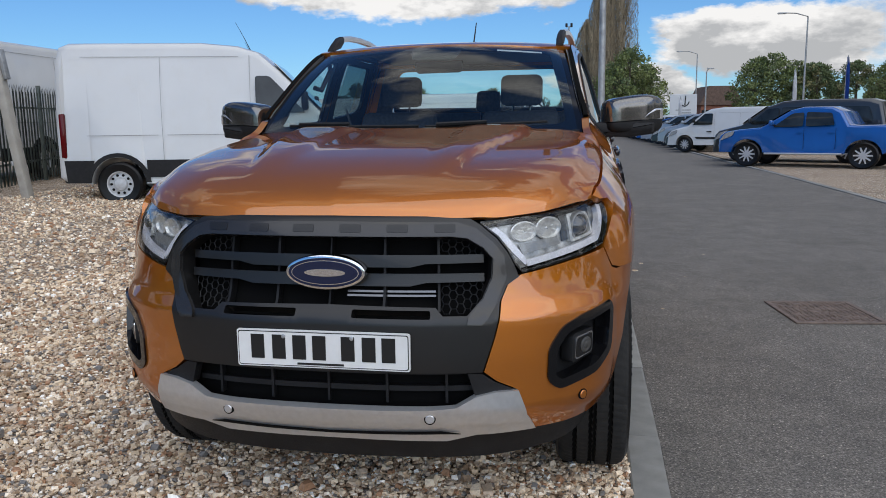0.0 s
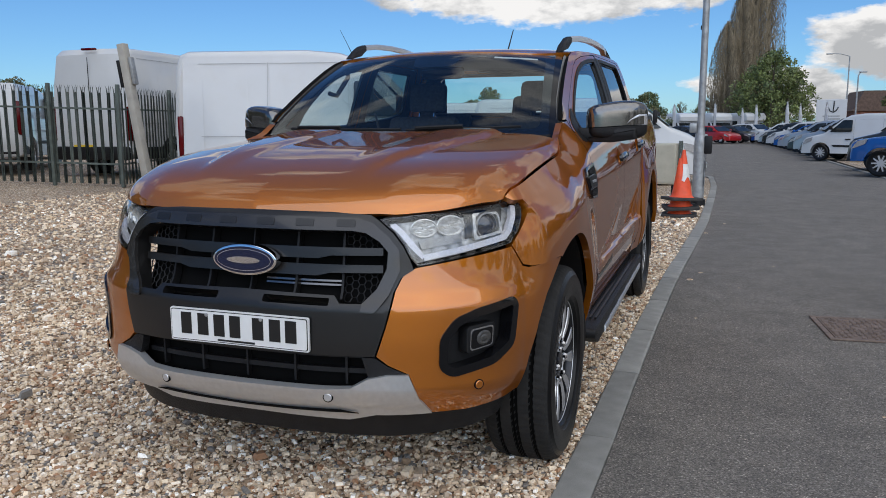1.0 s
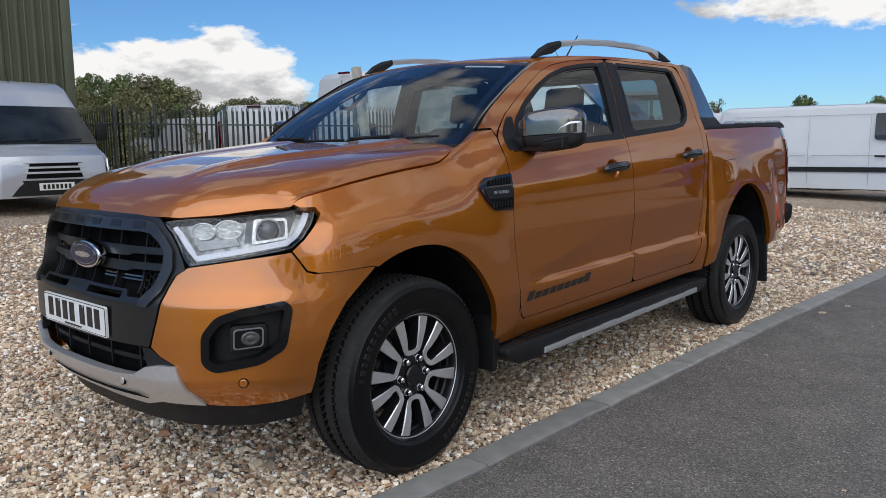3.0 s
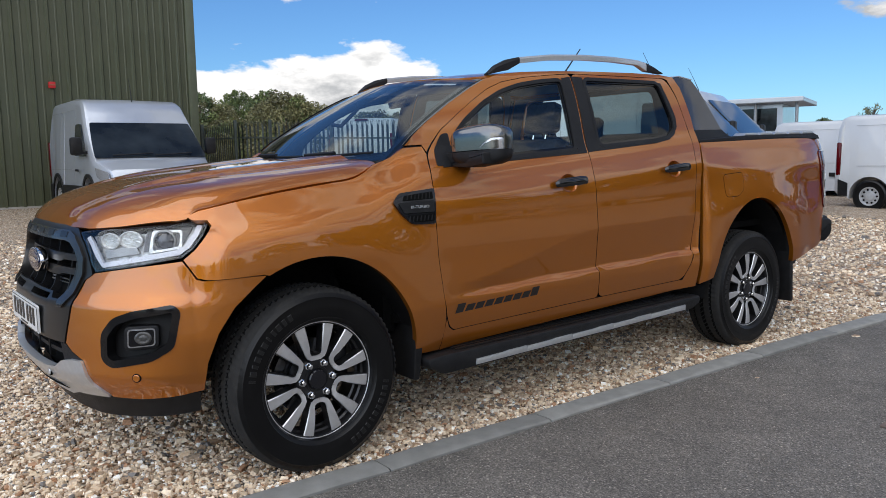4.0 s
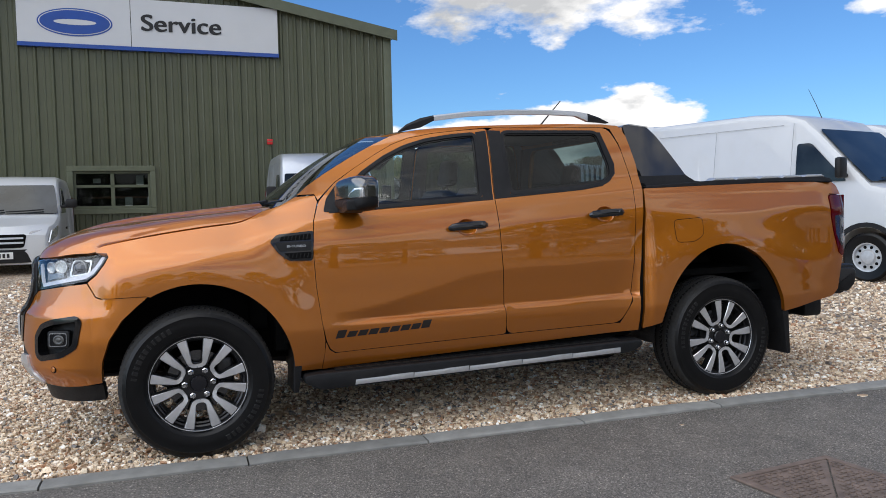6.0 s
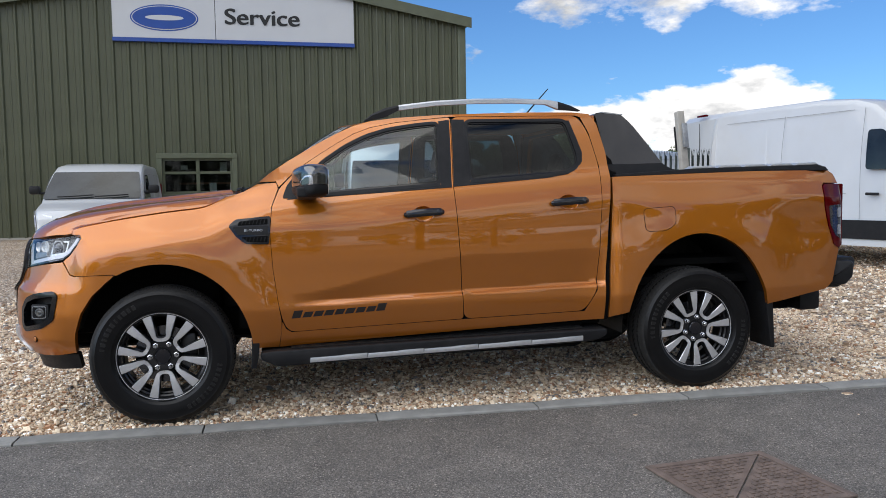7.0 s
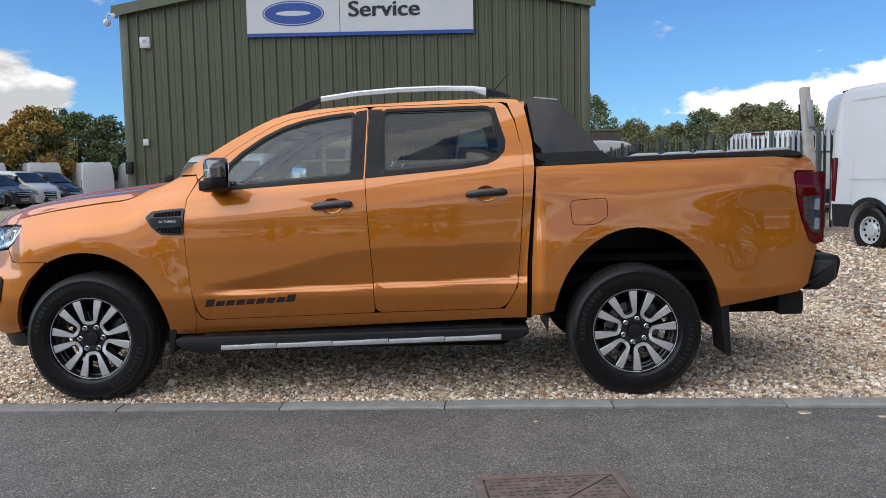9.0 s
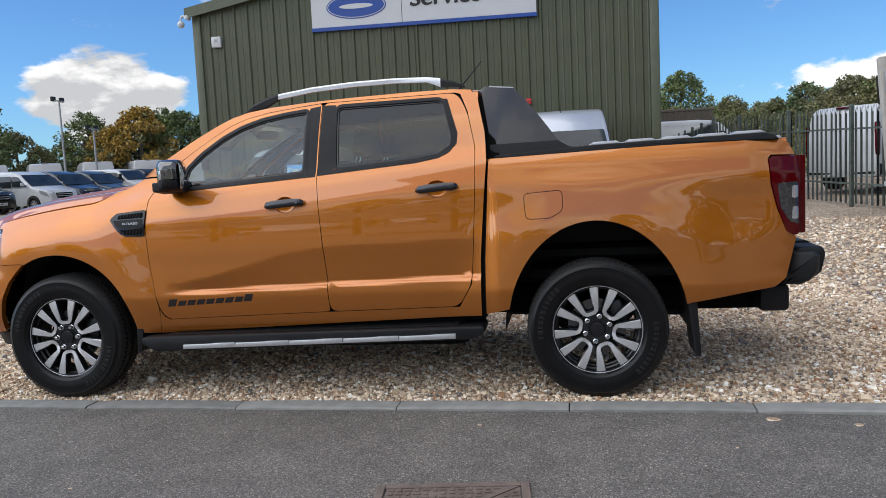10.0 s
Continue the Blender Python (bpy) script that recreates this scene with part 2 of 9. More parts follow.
BLUEPAINT = shader("bright_blue_paint", (0.004, 0.090, 0.34), 0.25, 0.3, 1.0, vary=0.06, scale=3)
GREYPAINT = shader("dark_grey_car_paint", (0.04, 0.043, 0.047), 0.28, 0.5, 0.8, vary=0.06, scale=3)
BLACKPAINT = shader("black_car_paint", (0.012, 0.012, 0.014), 0.24, 0.3, 0.8, vary=0.06, scale=3)
REDPAINT = shader("red_car_paint", (0.42, 0.012, 0.014), 0.3, 0.2, 0.8, vary=0.06, scale=3)
PALEPAINT = shader("pale_silver_car_paint", (0.42, 0.45, 0.48), 0.3, 0.6, 0.7, vary=0.06, scale=3)
VANGLASS = shader("dark_van_glass", (0.020, 0.024, 0.026), 0.06, 0, 0.15, spec=0.35, vary=0.6, scale=2)
LINEGREY = shader("panel_seam_grey", (0.25, 0.255, 0.26), 0.6)
STEELWHEEL = shader("silver_steel_wheel", (0.50, 0.51, 0.52), 0.4, 0.4, vary=0.1, scale=20)
WORKGLASS = glass("workshop_window_glass", (0.55, 0.6, 0.58), dark=0.02)
GREENCLAD = shader("olive_green_cladding", (0.076, 0.083, 0.046), 0.42, 0.1, 0.15, vary=0.07, scale=1.2, bump=0.05, bump_scale=40, dirt=(0.060, 0.065, 0.040, 0.9, 0.45))
BROWNCLAD = shader("brown_steel_cladding", (0.105, 0.088, 0.066), 0.5, 0.1, vary=0.12, scale=1.5, dirt=(0.075, 0.065, 0.05, 1.2, 0.4))
GREENTRIM = shader("olive_green_trim", (0.098, 0.110, 0.066), 0.45, 0, 0.1, vary=0.08, scale=4, dirt=(0.14, 0.15, 0.11, 5, 0.35))
SIGNWHITE = shader("white_sign_panel", (0.56, 0.575, 0.59), 0.35, 0, 0.2, vary=0.02, scale=2)
FENCEGREEN = shader("dark_green_powder_coat", (0.088, 0.105, 0.092), 0.40, 0.1, vary=0.3, scale=7, bump=0.1, bump_scale=200, dirt=(0.12, 0.125, 0.11, 11, 0.4))
GALV = shader("galvanised_steel", (0.36, 0.37, 0.375), 0.5, 0.55, vary=0.22, scale=11, bump=0.15, bump_scale=150, dirt=(0.2, 0.19, 0.17, 6, 0.35))
CONCRETE = shader("grey_concrete_kerb", (0.26, 0.255, 0.235), 0.9, vary=0.16, scale=9, bump=0.6, bump_scale=220, rand=0.13, dirt=(0.17, 0.165, 0.14, 5, 0.55))
CONCPOST = shader("weathered_concrete_post", (0.38, 0.36, 0.32), 0.9, vary=0.15, scale=8, bump=0.6, bump_scale=150, dirt=(0.22, 0.18, 0.13, 4, 0.5))
RUST = shader("rusted_cast_iron", (0.165, 0.124, 0.102), 0.75, 0.05, vary=0.3, scale=14, bump=0.5, bump_scale=240, dirt=(0.145, 0.096, 0.070, 8, 0.5))
CONEORANGE = shader("cone_orange_plastic", (0.78, 0.085, 0.025), 0.5, vary=0.12, scale=9, bump=0.1, bump_scale=120, dirt=(0.35, 0.12, 0.07, 7, 0.45))
CONEWHITE = shader("cone_white_sleeve", (0.72, 0.72, 0.70), 0.45, vary=0.08, scale=14, dirt=(0.45, 0.43, 0.4, 9, 0.4))
CONEBASE = shader("cone_black_rubber", (0.035, 0.033, 0.032), 0.8, vary=0.3, scale=12, bump=0.4, bump_scale=150, dirt=(0.12, 0.11, 0.09, 9, 0.5))
CABINET = shader("beige_steel_cabinet", (0.46, 0.43, 0.34), 0.5, 0, 0.1, vary=0.08, scale=5, dirt=(0.3, 0.28, 0.22, 6, 0.35))
BARK = shader("bark", (0.10, 0.08, 0.06), 0.9, vary=0.3, scale=10, bump=0.6, bump_scale=60)
LEAFG = shader("green_leaves", (0.150, 0.185, 0.058), 0.6, vary=0.35, scale=0.5, island=0.4)
LEAFD = shader("dark_green_leaves", (0.105, 0.140, 0.055), 0.6, vary=0.35, scale=0.5, island=0.4)
LEAFY = shader("autumn_yellow_leaves", (0.34, 0.215, 0.035), 0.6, vary=0.35, scale=0.5, island=0.4)
LEAFO = shader("olive_brown_leaves", (0.200, 0.188, 0.082), 0.6, vary=0.4, scale=0.4, island=0.45)
TWIG = shader("bare_poplar_twigs", (0.24, 0.195, 0.130), 0.8, vary=0.3, scale=0.3, island=0.45)
BRICKRED = shader("red_brick", (0.26, 0.105, 0.065), 0.9, vary=0.25, scale=3)
TILE = shader("brown_roof_tile", (0.13, 0.085, 0.065), 0.9, vary=0.25, scale=3)
FABRIC = shader("white_flag_cloth", (0.75, 0.76, 0.78), 0.8, vary=0.05, scale=3)
FLAGBLUE = shader("blue_flag_cloth", (0.012, 0.07, 0.34), 0.8, vary=0.1, scale=3)
REDPLAST = shader("red_plastic", (0.55, 0.02, 0.02), 0.4, vary=0.05, scale=6)


def asphalt_material():
    m = bpy.data.materials.new("asphalt")
    m.use_nodes = True
    nt = m.node_tree
    p = nt.nodes["Principled BSDF"]
    co = nt.nodes.new("ShaderNodeTexCoord")

    def noise_node(scale, detail=6, rough=0.6):
        n = nt.nodes.new("ShaderNodeTexNoise")
        n.inputs["Scale"].default_value, n.inputs["Detail"].default_value, n.inputs["Roughness"].default_value = scale, detail, rough
        nt.links.new(co.outputs["Object"], n.inputs["Vector"])
        return n.outputs["Fac"]

    def ramp(fac, a, b, ca, cb):
        r = nt.nodes.new("ShaderNodeValToRGB")
        r.color_ramp.elements[0].position, r.color_ramp.elements[1].position = a, b
        r.color_ramp.elements[0].color, r.color_ramp.elements[1].color = (*ca, 1), (*cb, 1)
        nt.links.new(fac, r.inputs[0])
        return r.outputs[0]

    def mult(a, b):
        x = nt.nodes.new("ShaderNodeMix")
        x.data_type, x.blend_type = "RGBA", "MULTIPLY"
        x.inputs["Factor"].default_value = 1
        nt.links.new(a, x.inputs["A"]), nt.links.new(b, x.inputs["B"])
        return x.outputs["Result"]

    base = ramp(noise_node(0.9), 0.3, 0.7, (0.150, 0.140, 0.128), (0.190, 0.178, 0.164))
    grain = ramp(noise_node(140, 3), 0.36, 0.66, (0.55, 0.55, 0.55), (1.5, 1.49, 1.47))
    patch = ramp(noise_node(4.0), 0.35, 0.7, (0.86, 0.86, 0.86), (1.14, 1.13, 1.12))
    v = nt.nodes.new("ShaderNodeTexVoronoi")
    v.inputs["Scale"].default_value = 42
    nt.links.new(co.outputs["Object"], v.inputs["Vector"])
    specks = ramp(v.outputs["Distance"], 0.09, 0.17, (2.6, 2.5, 2.35), (1, 1, 1))
    # crushed stone showing in the binder: one shade a chip
    w = nt.nodes.new("ShaderNodeTexVoronoi")
    w.inputs["Scale"].default_value = 165
    nt.links.new(co.outputs["Object"], w.inputs["Vector"])
    sp = nt.nodes.new("ShaderNodeSeparateColor")
    nt.links.new(w.outputs["Color"], sp.inputs[0])
    chips = nt.nodes.new("ShaderNodeValToRGB")
    for at, c in ((0.0, 0.66), (0.45, 0.92), (0.8, 1.08), (0.94, 1.35), (1.0, 2.1)):
        e = chips.color_ramp.elements[0] if at == 0 else chips.color_ramp.elements[-1] if at == 1 else chips.color_ramp.elements.new(at)
        e.position, e.color = at, (c, c * 0.985, c * 0.96, 1)
    nt.links.new(sp.outputs[0], chips.inputs[0])
    nt.links.new(mult(mult(mult(mult(base, grain), patch), specks), chips.outputs[0]), p.inputs["Base Color"])
    p.inputs["Roughness"].default_value = 0.86
    p.inputs["Specular IOR Level"].default_value = 0.35
    b = nt.nodes.new("ShaderNodeBump")
    b.inputs["Strength"].default_value, b.inputs["Distance"].default_value = 0.9, 0.006
    nt.links.new(noise_node(210, 4), b.inputs["Height"])
    nt.links.new(b.outputs[0], p.inputs["Normal"])
    return m


def gravel_material(name, ground):
    """Pebbles: one colour a stone. ground: the sheet between and beyond the loose stones."""
    m = bpy.data.materials.new(name)
    m.use_nodes = True
    nt = m.node_tree
    p = nt.nodes["Principled BSDF"]
    r = nt.nodes.new("ShaderNodeValToRGB")
    cr = r.color_ramp
    cr.interpolation = "CONSTANT"
    for pos, c in ((0.0, (0.54, 0.42, 0.295)), (0.2, (0.31, 0.215, 0.14)), (0.36, (0.66, 0.54, 0.40)), (0.55, (0.45, 0.35, 0.26)),
                   (0.70, (0.75, 0.65, 0.53)), (0.79, (0.33, 0.185, 0.105)), (0.86, (0.16, 0.148, 0.138)), (0.93, (0.84, 0.80, 0.73))):
        e = cr.elements.new(pos) if pos else cr.elements[0]
        e.position, e.color = pos, (*c, 1)
    co = nt.nodes.new("ShaderNodeTexCoord")
    if ground:
        v = nt.nodes.new("ShaderNodeTexVoronoi")
        v.inputs["Scale"].default_value = 46
        nt.links.new(co.outputs["Object"], v.inputs["Vector"])
        s = nt.nodes.new("ShaderNodeSeparateColor")
        nt.links.new(v.outputs["Color"], s.inputs[0])
        nt.links.new(s.outputs[0], r.inputs[0])
        # paler stone middles, darker gaps: the shade between stones is put into the colour
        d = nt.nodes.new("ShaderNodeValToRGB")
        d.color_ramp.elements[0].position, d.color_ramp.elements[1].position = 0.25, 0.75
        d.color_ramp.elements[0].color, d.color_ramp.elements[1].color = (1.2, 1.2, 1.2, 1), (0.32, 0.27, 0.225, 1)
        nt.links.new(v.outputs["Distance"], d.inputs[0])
        b = nt.nodes.new("ShaderNodeBump")
        b.invert = True
        b.inputs["Strength"].default_value, b.inputs["Distance"].default_value = 1.0, 0.02
        nt.links.new(v.outputs["Distance"], b.inputs["Height"])
        nt.links.new(b.outputs[0], p.inputs["Normal"])
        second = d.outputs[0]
    else:
        g = nt.nodes.new("ShaderNodeNewGeometry")
        nt.links.new(g.outputs["Random Per Island"], r.inputs[0])
        n = nt.nodes.new("ShaderNodeTexNoise")
        n.inputs["Scale"].default_value, n.inputs["Detail"].default_value = 90, 4
        nt.links.new(co.outputs["Object"], n.inputs["Vector"])
        d = nt.nodes.new("ShaderNodeValToRGB")
        d.color_ramp.elements[0].color, d.color_ramp.elements[1].color = (0.70, 0.69, 0.67, 1), (1.72, 1.72, 1.72, 1)
        nt.links.new(n.outputs["Fac"], d.inputs[0])
        second = d.outputs[0]
    big = nt.nodes.new("ShaderNodeTexNoise")
    big.inputs["Scale"].default_value, big.inputs["Detail"].default_value = 0.7, 5
    nt.links.new(co.outputs["Object"], big.inputs["Vector"])
    rb = nt.nodes.new("ShaderNodeValToRGB")
    rb.color_ramp.elements[0].position, rb.color_ramp.elements[1].position = 0.3, 0.7
    rb.color_ramp.elements[0].color, rb.color_ramp.elements[1].color = (0.94, 0.94, 0.925, 1), (1.26, 1.26, 1.245, 1)
    nt.links.new(big.outputs["Fac"], rb.inputs[0])
    out = r.outputs[0]
    for other in (second, rb.outputs[0]):
        x = nt.nodes.new("ShaderNodeMix")
        x.data_type, x.blend_type = "RGBA", "MULTIPLY"
        x.inputs["Factor"].default_value = 1
        nt.links.new(out, x.inputs["A"]), nt.links.new(other, x.inputs["B"])
        out = x.outputs["Result"]
    nt.links.new(out, p.inputs["Base Color"])
    p.inputs["Roughness"].default_value = 0.75
    return m


ASPHALT = asphalt_material()
STONES = gravel_material("gravel_stones", False)
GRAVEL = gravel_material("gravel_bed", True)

# ---- mesh tools ----


def lerp(a, b, t):
    return a + (b - a) * t


def smooth(a, b, x):
    t = min(1.0, max(0.0, (x - a) / (b - a)))
    return t * t * (3 - 2 * t)


def curve(*pts):
    """A smooth function through (x, y) points, level beyond the ends."""
    xs, ys = [p[0] for p in pts], [p[1] for p in pts]
    n = len(xs)
    d = [(ys[i + 1] - ys[i]) / (xs[i + 1] - xs[i]) for i in range(n - 1)]
    m = [d[0]] + [0.0 if d[i - 1] * d[i] <= 0 else 2 * d[i - 1] * d[i] / (d[i - 1] + d[i]) for i in range(1, n - 1)] + [d[-1]]

    def f(x):
        if x <= xs[0]:
            return ys[0]
        if x >= xs[-1]:
            return ys[-1]
        i = 0
        while xs[i + 1] < x:
            i += 1
        h = xs[i + 1] - xs[i]
        t = (x - xs[i]) / h
        return (ys[i] * (1 + 2 * t) * (1 - t) ** 2 + m[i] * h * t * (1 - t) ** 2
                + ys[i + 1] * t * t * (3 - 2 * t) + m[i + 1] * h * t * t * (t - 1))
    return f


def area(poly):
    return 0.5 * sum(a[0] * b[1] - b[0] * a[1] for a, b in zip(poly, poly[1:] + poly[:1]))


def rounded(poly, r, n=4):
    """The polygon with its corners rounded."""
    out, k = [], len(poly)
    for i in range(k):
        p, a, b = Vector(poly[i]), Vector(poly[i - 1]), Vector(poly[(i + 1) % k])
        u, v = a - p, b - p
        c = min(r, 0.45 * u.length, 0.45 * v.length)
        s, e = p + u.normalized() * c, p + v.normalized() * c
        for j in range(n + 1):
            t = j / n
            out.append(tuple(s * (1 - t) ** 2 + p * 2 * t * (1 - t) + e * t * t))
    return out


def inset(poly, d):
    """The polygon moved inwards by d."""
    pts, sign, k = [Vector(p) for p in poly], 1 if area(list(poly)) > 0 else -1, len(poly)
    pts = [p for i, p in enumerate(pts) if (p - pts[i - 1]).length > 1e-6]
    k, out = len(pts), []
    for i in range(k):
        u, v = (pts[i] - pts[i - 1]).normalized(), (pts[(i + 1) % k] - pts[i]).normalized()
        nu, nv = Vector((-u.y, u.x)) * sign, Vector((-v.y, v.x)) * sign
        w = nu + nv
        w = w / max(0.35, w.dot(nu)) if w.length > 1e-6 else nu
        out.append(tuple(pts[i] + w * d))
    return out


def dense(poly, step):
    """The polygon with its long edges divided."""
    out = []
    for a, b in zip(poly, poly[1:] + poly[:1]):
        a, b = Vector(a), Vector(b)
        n = max(1, int((b - a).length / step))
        out += [tuple(a.lerp(b, i / n)) for i in range(n)]
    return out


def even(loops, px, py):
    """Which points lie inside the outer loop and outside the holes."""
    inside = np.zeros(px.shape, bool)
    for loop in loops:
        a = np.array(loop)
        b = np.roll(a, -1, 0)
        for (x1, y1), (x2, y2) in zip(a, b):
            if y1 != y2:
                inside ^= ((y1 > py) != (y2 > py)) & (px < (x2 - x1) * (py - y1) / (y2 - y1) + x1)
    return inside


def cells(outer, holes, step):
    """A flat region filled with a net of triangles: points and faces."""
    fine = 0.75 * min(step)
    loops = []
    for loop in [outer] + list(holes):
        kept = [p for i, p in enumerate(loop) if math.hypot(p[0] - loop[i - 1][0], p[1] - loop[i - 1][1]) > 1e-5]
        loops.append(dense(kept, max(fine, 0.008)))
    arr = np.array(loops[0])
    lo, hi = arr.min(0), arr.max(0)
    n = [max(1, int(math.ceil((hi[k] - lo[k]) / step[k]))) for k in (0, 1)]
    gx, gy = np.meshgrid(np.linspace(lo[0], hi[0], n[0] + 1), np.linspace(lo[1], hi[1], n[1] + 1), indexing="ij")
    gx, gy = gx.ravel(), gy.ravel()
    keep = even(loops, gx, gy)
    rim = np.array([p for loop in loops for p in loop])
    idx = np.nonzero(keep)[0]
    for part_idx in np.array_split(idx, max(1, len(idx) // 400)):
        if len(part_idx):
            dd = ((gx[part_idx, None] - rim[None, :, 0]) / step[0]) ** 2 + ((gy[part_idx, None] - rim[None, :, 1]) / step[1]) ** 2
            keep[part_idx[dd.min(1) < 0.12]] = False
    verts = [Vector(p) for p in rim] + [Vector((a, b)) for a, b in zip(gx[keep], gy[keep])]
    edges, at = [], 0
    for loop in loops:
        k = len(loop)
        edges += [(at + i, at + (i + 1) % k) for i in range(k)]
        at += k
    out = delaunay_2d_cdt(verts, edges, [], 0, 1e-6)
    pts = [tuple(v) for v in out[0]]
    tri = np.array(out[2])
    c = np.array(pts)[tri].mean(1)
    good = even(loops, c[:, 0], c[:, 1])
    faces = [list(map(int, f)) for f in tri[good]]
    used = sorted({v for f in faces for v in f})
    new_id = {v: i for i, v in enumerate(used)}
    return [pts[v] for v in used], [[new_id[v] for v in f] for f in faces]


def finish(me, mats, sharp=32):
    for m in (mats if isinstance(mats, (list, tuple)) else [mats]):
        me.materials.append(m)
    me.polygons.foreach_set("use_smooth", [True] * len(me.polygons))
    if sharp:
        me.set_sharp_from_angle(angle=radians(sharp))
    me.update()


def part(name, bm, mat, parent=None, label="", sharp=32):
    """A bmesh as one mesh object under a thing or a part."""
    me = bpy.data.meshes.new(name)
    bm.to_mesh(me)
    bm.free()
    finish(me, mat, sharp)
    ob = new(name, me)
    ob.parent = parent
    if label:
        tagged(ob, label)
    return ob


def shared(name, ob, parent, m, label=""):
    """Another object on the same mesh."""
    o = new(name, ob.data)
    o.parent, o.matrix_basis = parent, m
    if label:
        tagged(o, label)
    return o


def thing(name, label, category, m=None, group="", kind=""):
    ob = new(name)
    ob.empty_display_size = 0.1
    if m is not None:
        ob.matrix_basis = m
    return tagged(ob, label, category, group, kind)


def skin(name, outer, fn, mat, parent, out=(1, 0, 0), holes=(), step=(0.05, 0.03), depth=0.015, label="", both=True, edge=None):
    """A curved sheet: a flat region (with holes) laid on the surface fn(a, b), its edges turned in by depth. both: mirrored too."""
    pts, faces = cells([tuple(p) for p in outer], [[tuple(p) for p in h] for h in holes], step)
    e = 0.004
    pos, nor = [], []
    for a, b in pts:
        pos.append(Vector(fn(a, b)))
        n = (Vector(fn(a + e, b)) - Vector(fn(a - e, b))).cross(Vector(fn(a, b + e)) - Vector(fn(a, b - e)))
        nor.append(n.normalized() if n.length > 1e-12 else Vector(out))
    if sum((n.dot(Vector(out)) for n in nor)) < 0:
        nor = [-n for n in nor]
    fixed = []
    for f in faces:
        c = Vector((0, 0, 0))
        for i in range(1, len(f) - 1):
            c += (pos[f[i]] - pos[f[0]]).cross(pos[f[i + 1]] - pos[f[0]])
        fixed.append(f if c.dot(nor[f[0]]) > 0 else f[::-1])
    count = {}
    for f in fixed:
        for a, b in zip(f, f[1:] + f[:1]):
            count[(a, b)] = count.get((a, b), 0) + 1
    verts, norms = list(pos), list(nor)
    plain = len(fixed)
    if depth:
        top, low, acc = {}, {}, {}
        rim = [(a, b) for (a, b) in count if (b, a) not in count]
        for a, b in rim:
            w = (pos[b] - pos[a]).cross(nor[a])
            for v in (a, b):
                acc[v] = acc.get(v, Vector((0, 0, 0))) + w
        for v, w in acc.items():
            w = w.normalized() if w.length else nor[v]
            top[v], low[v] = len(verts), len(verts) + 1
            verts += [pos[v].copy(), pos[v] - nor[v] * depth]
            norms += [w, w]
        for a, b in rim:
            fixed.append([top[b], top[a], low[a], low[b]])
    made = []
    for s in ((1, -1) if both else (1,)):
        me = bpy.data.meshes.new(name)
        me.from_pydata([(s * v.x, v.y, v.z) for v in verts], [], fixed if s > 0 else [f[::-1] for f in fixed])
        me.materials.append(mat)
        if edge:
            me.materials.append(edge)
            me.polygons.foreach_set("material_index", [0] * plain + [1] * (len(fixed) - plain))
        me.polygons.foreach_set("use_smooth", [True] * len(me.polygons))
        me.update()
        if not me.validate():
            me.normals_split_custom_set_from_vertices([(s * n.x, n.y, n.z) for n in norms])
        ob = new(name, me)
        ob.parent = parent
        if label:
            tagged(ob, label)
        made.append(ob)
    return made if both else made[0]


def box(size, at=(0, 0, 0), bevel=0.0, seg=2, bm=None, turn=None):
    bm = bm or bmesh.new()
    m = Matrix.Translation(at) @ (turn if turn is not None else Matrix()) @ Matrix.Diagonal((*size, 1))
    g = bmesh.ops.create_cube(bm, size=1, matrix=m)
    if bevel:
        bmesh.ops.bevel(bm, geom=list({e for v in g["verts"] for e in v.link_edges}), offset=min(bevel, min(size) * 0.48), segments=seg, profile=0.5, affect="EDGES")
    return bm


def lathe(profile, n=48, axis="x", bm=None, at=(0, 0, 0)):
    """Turns (radius, along) points round an axis."""
    bm = bm or bmesh.new()
    rings = []
    for r, h in profile:
        ring = []
        for i in range(n):
            a = 2 * math.pi * i / n
            p = {"x": (h, r * math.cos(a), r * math.sin(a)), "y": (r * math.sin(a), h, r * math.cos(a)), "z": (r * math.cos(a), r * math.sin(a), h)}[axis]
            ring.append(bm.verts.new(Vector(p) + Vector(at)))
        rings.append(ring)
    for a, b in zip(rings, rings[1:]):
        for i in range(n):
            j = (i + 1) % n
            bm.faces.new((a[i], a[j], b[j], b[i]))
    for ring, first in ((rings[0], True), (rings[-1], False)):
        bm.faces.new(ring[::-1] if first else ring)
    bmesh.ops.recalc_face_normals(bm, faces=bm.faces)
    return bm


def tube(points, r, n=10, bm=None, closed=False):
    """A rod along points; r: a radius, or one for each point."""
    bm = bm or bmesh.new()
    pts = [Vector(p) for p in points]
    k, rings, up = len(pts), [], None
    for i, p in enumerate(pts):
        d = (pts[(i + 1) % k] - pts[i - 1]) if closed else (pts[min(i + 1, k - 1)] - pts[max(i - 1, 0)])
        d.normalize()
        if up is None:
            up = d.orthogonal().normalized()
        u = (up - d * up.dot(d)).normalized()
        up, v = u, d.cross(u)
        rr = r[i] if isinstance(r, (list, tuple)) else r
        rings.append([bm.verts.new(p + (u * math.cos(2 * math.pi * j / n) + v * math.sin(2 * math.pi * j / n)) * rr) for j in range(n)])
    pairs = list(zip(rings, rings[1:])) + ([(rings[-1], rings[0])] if closed else [])
    for a, b in pairs:
        for j in range(n):
            bm.faces.new((a[j], a[(j + 1) % n], b[(j + 1) % n], b[j]))
    if not closed:
        bm.faces.new(rings[0][::-1]), bm.faces.new(rings[-1])
    return bm


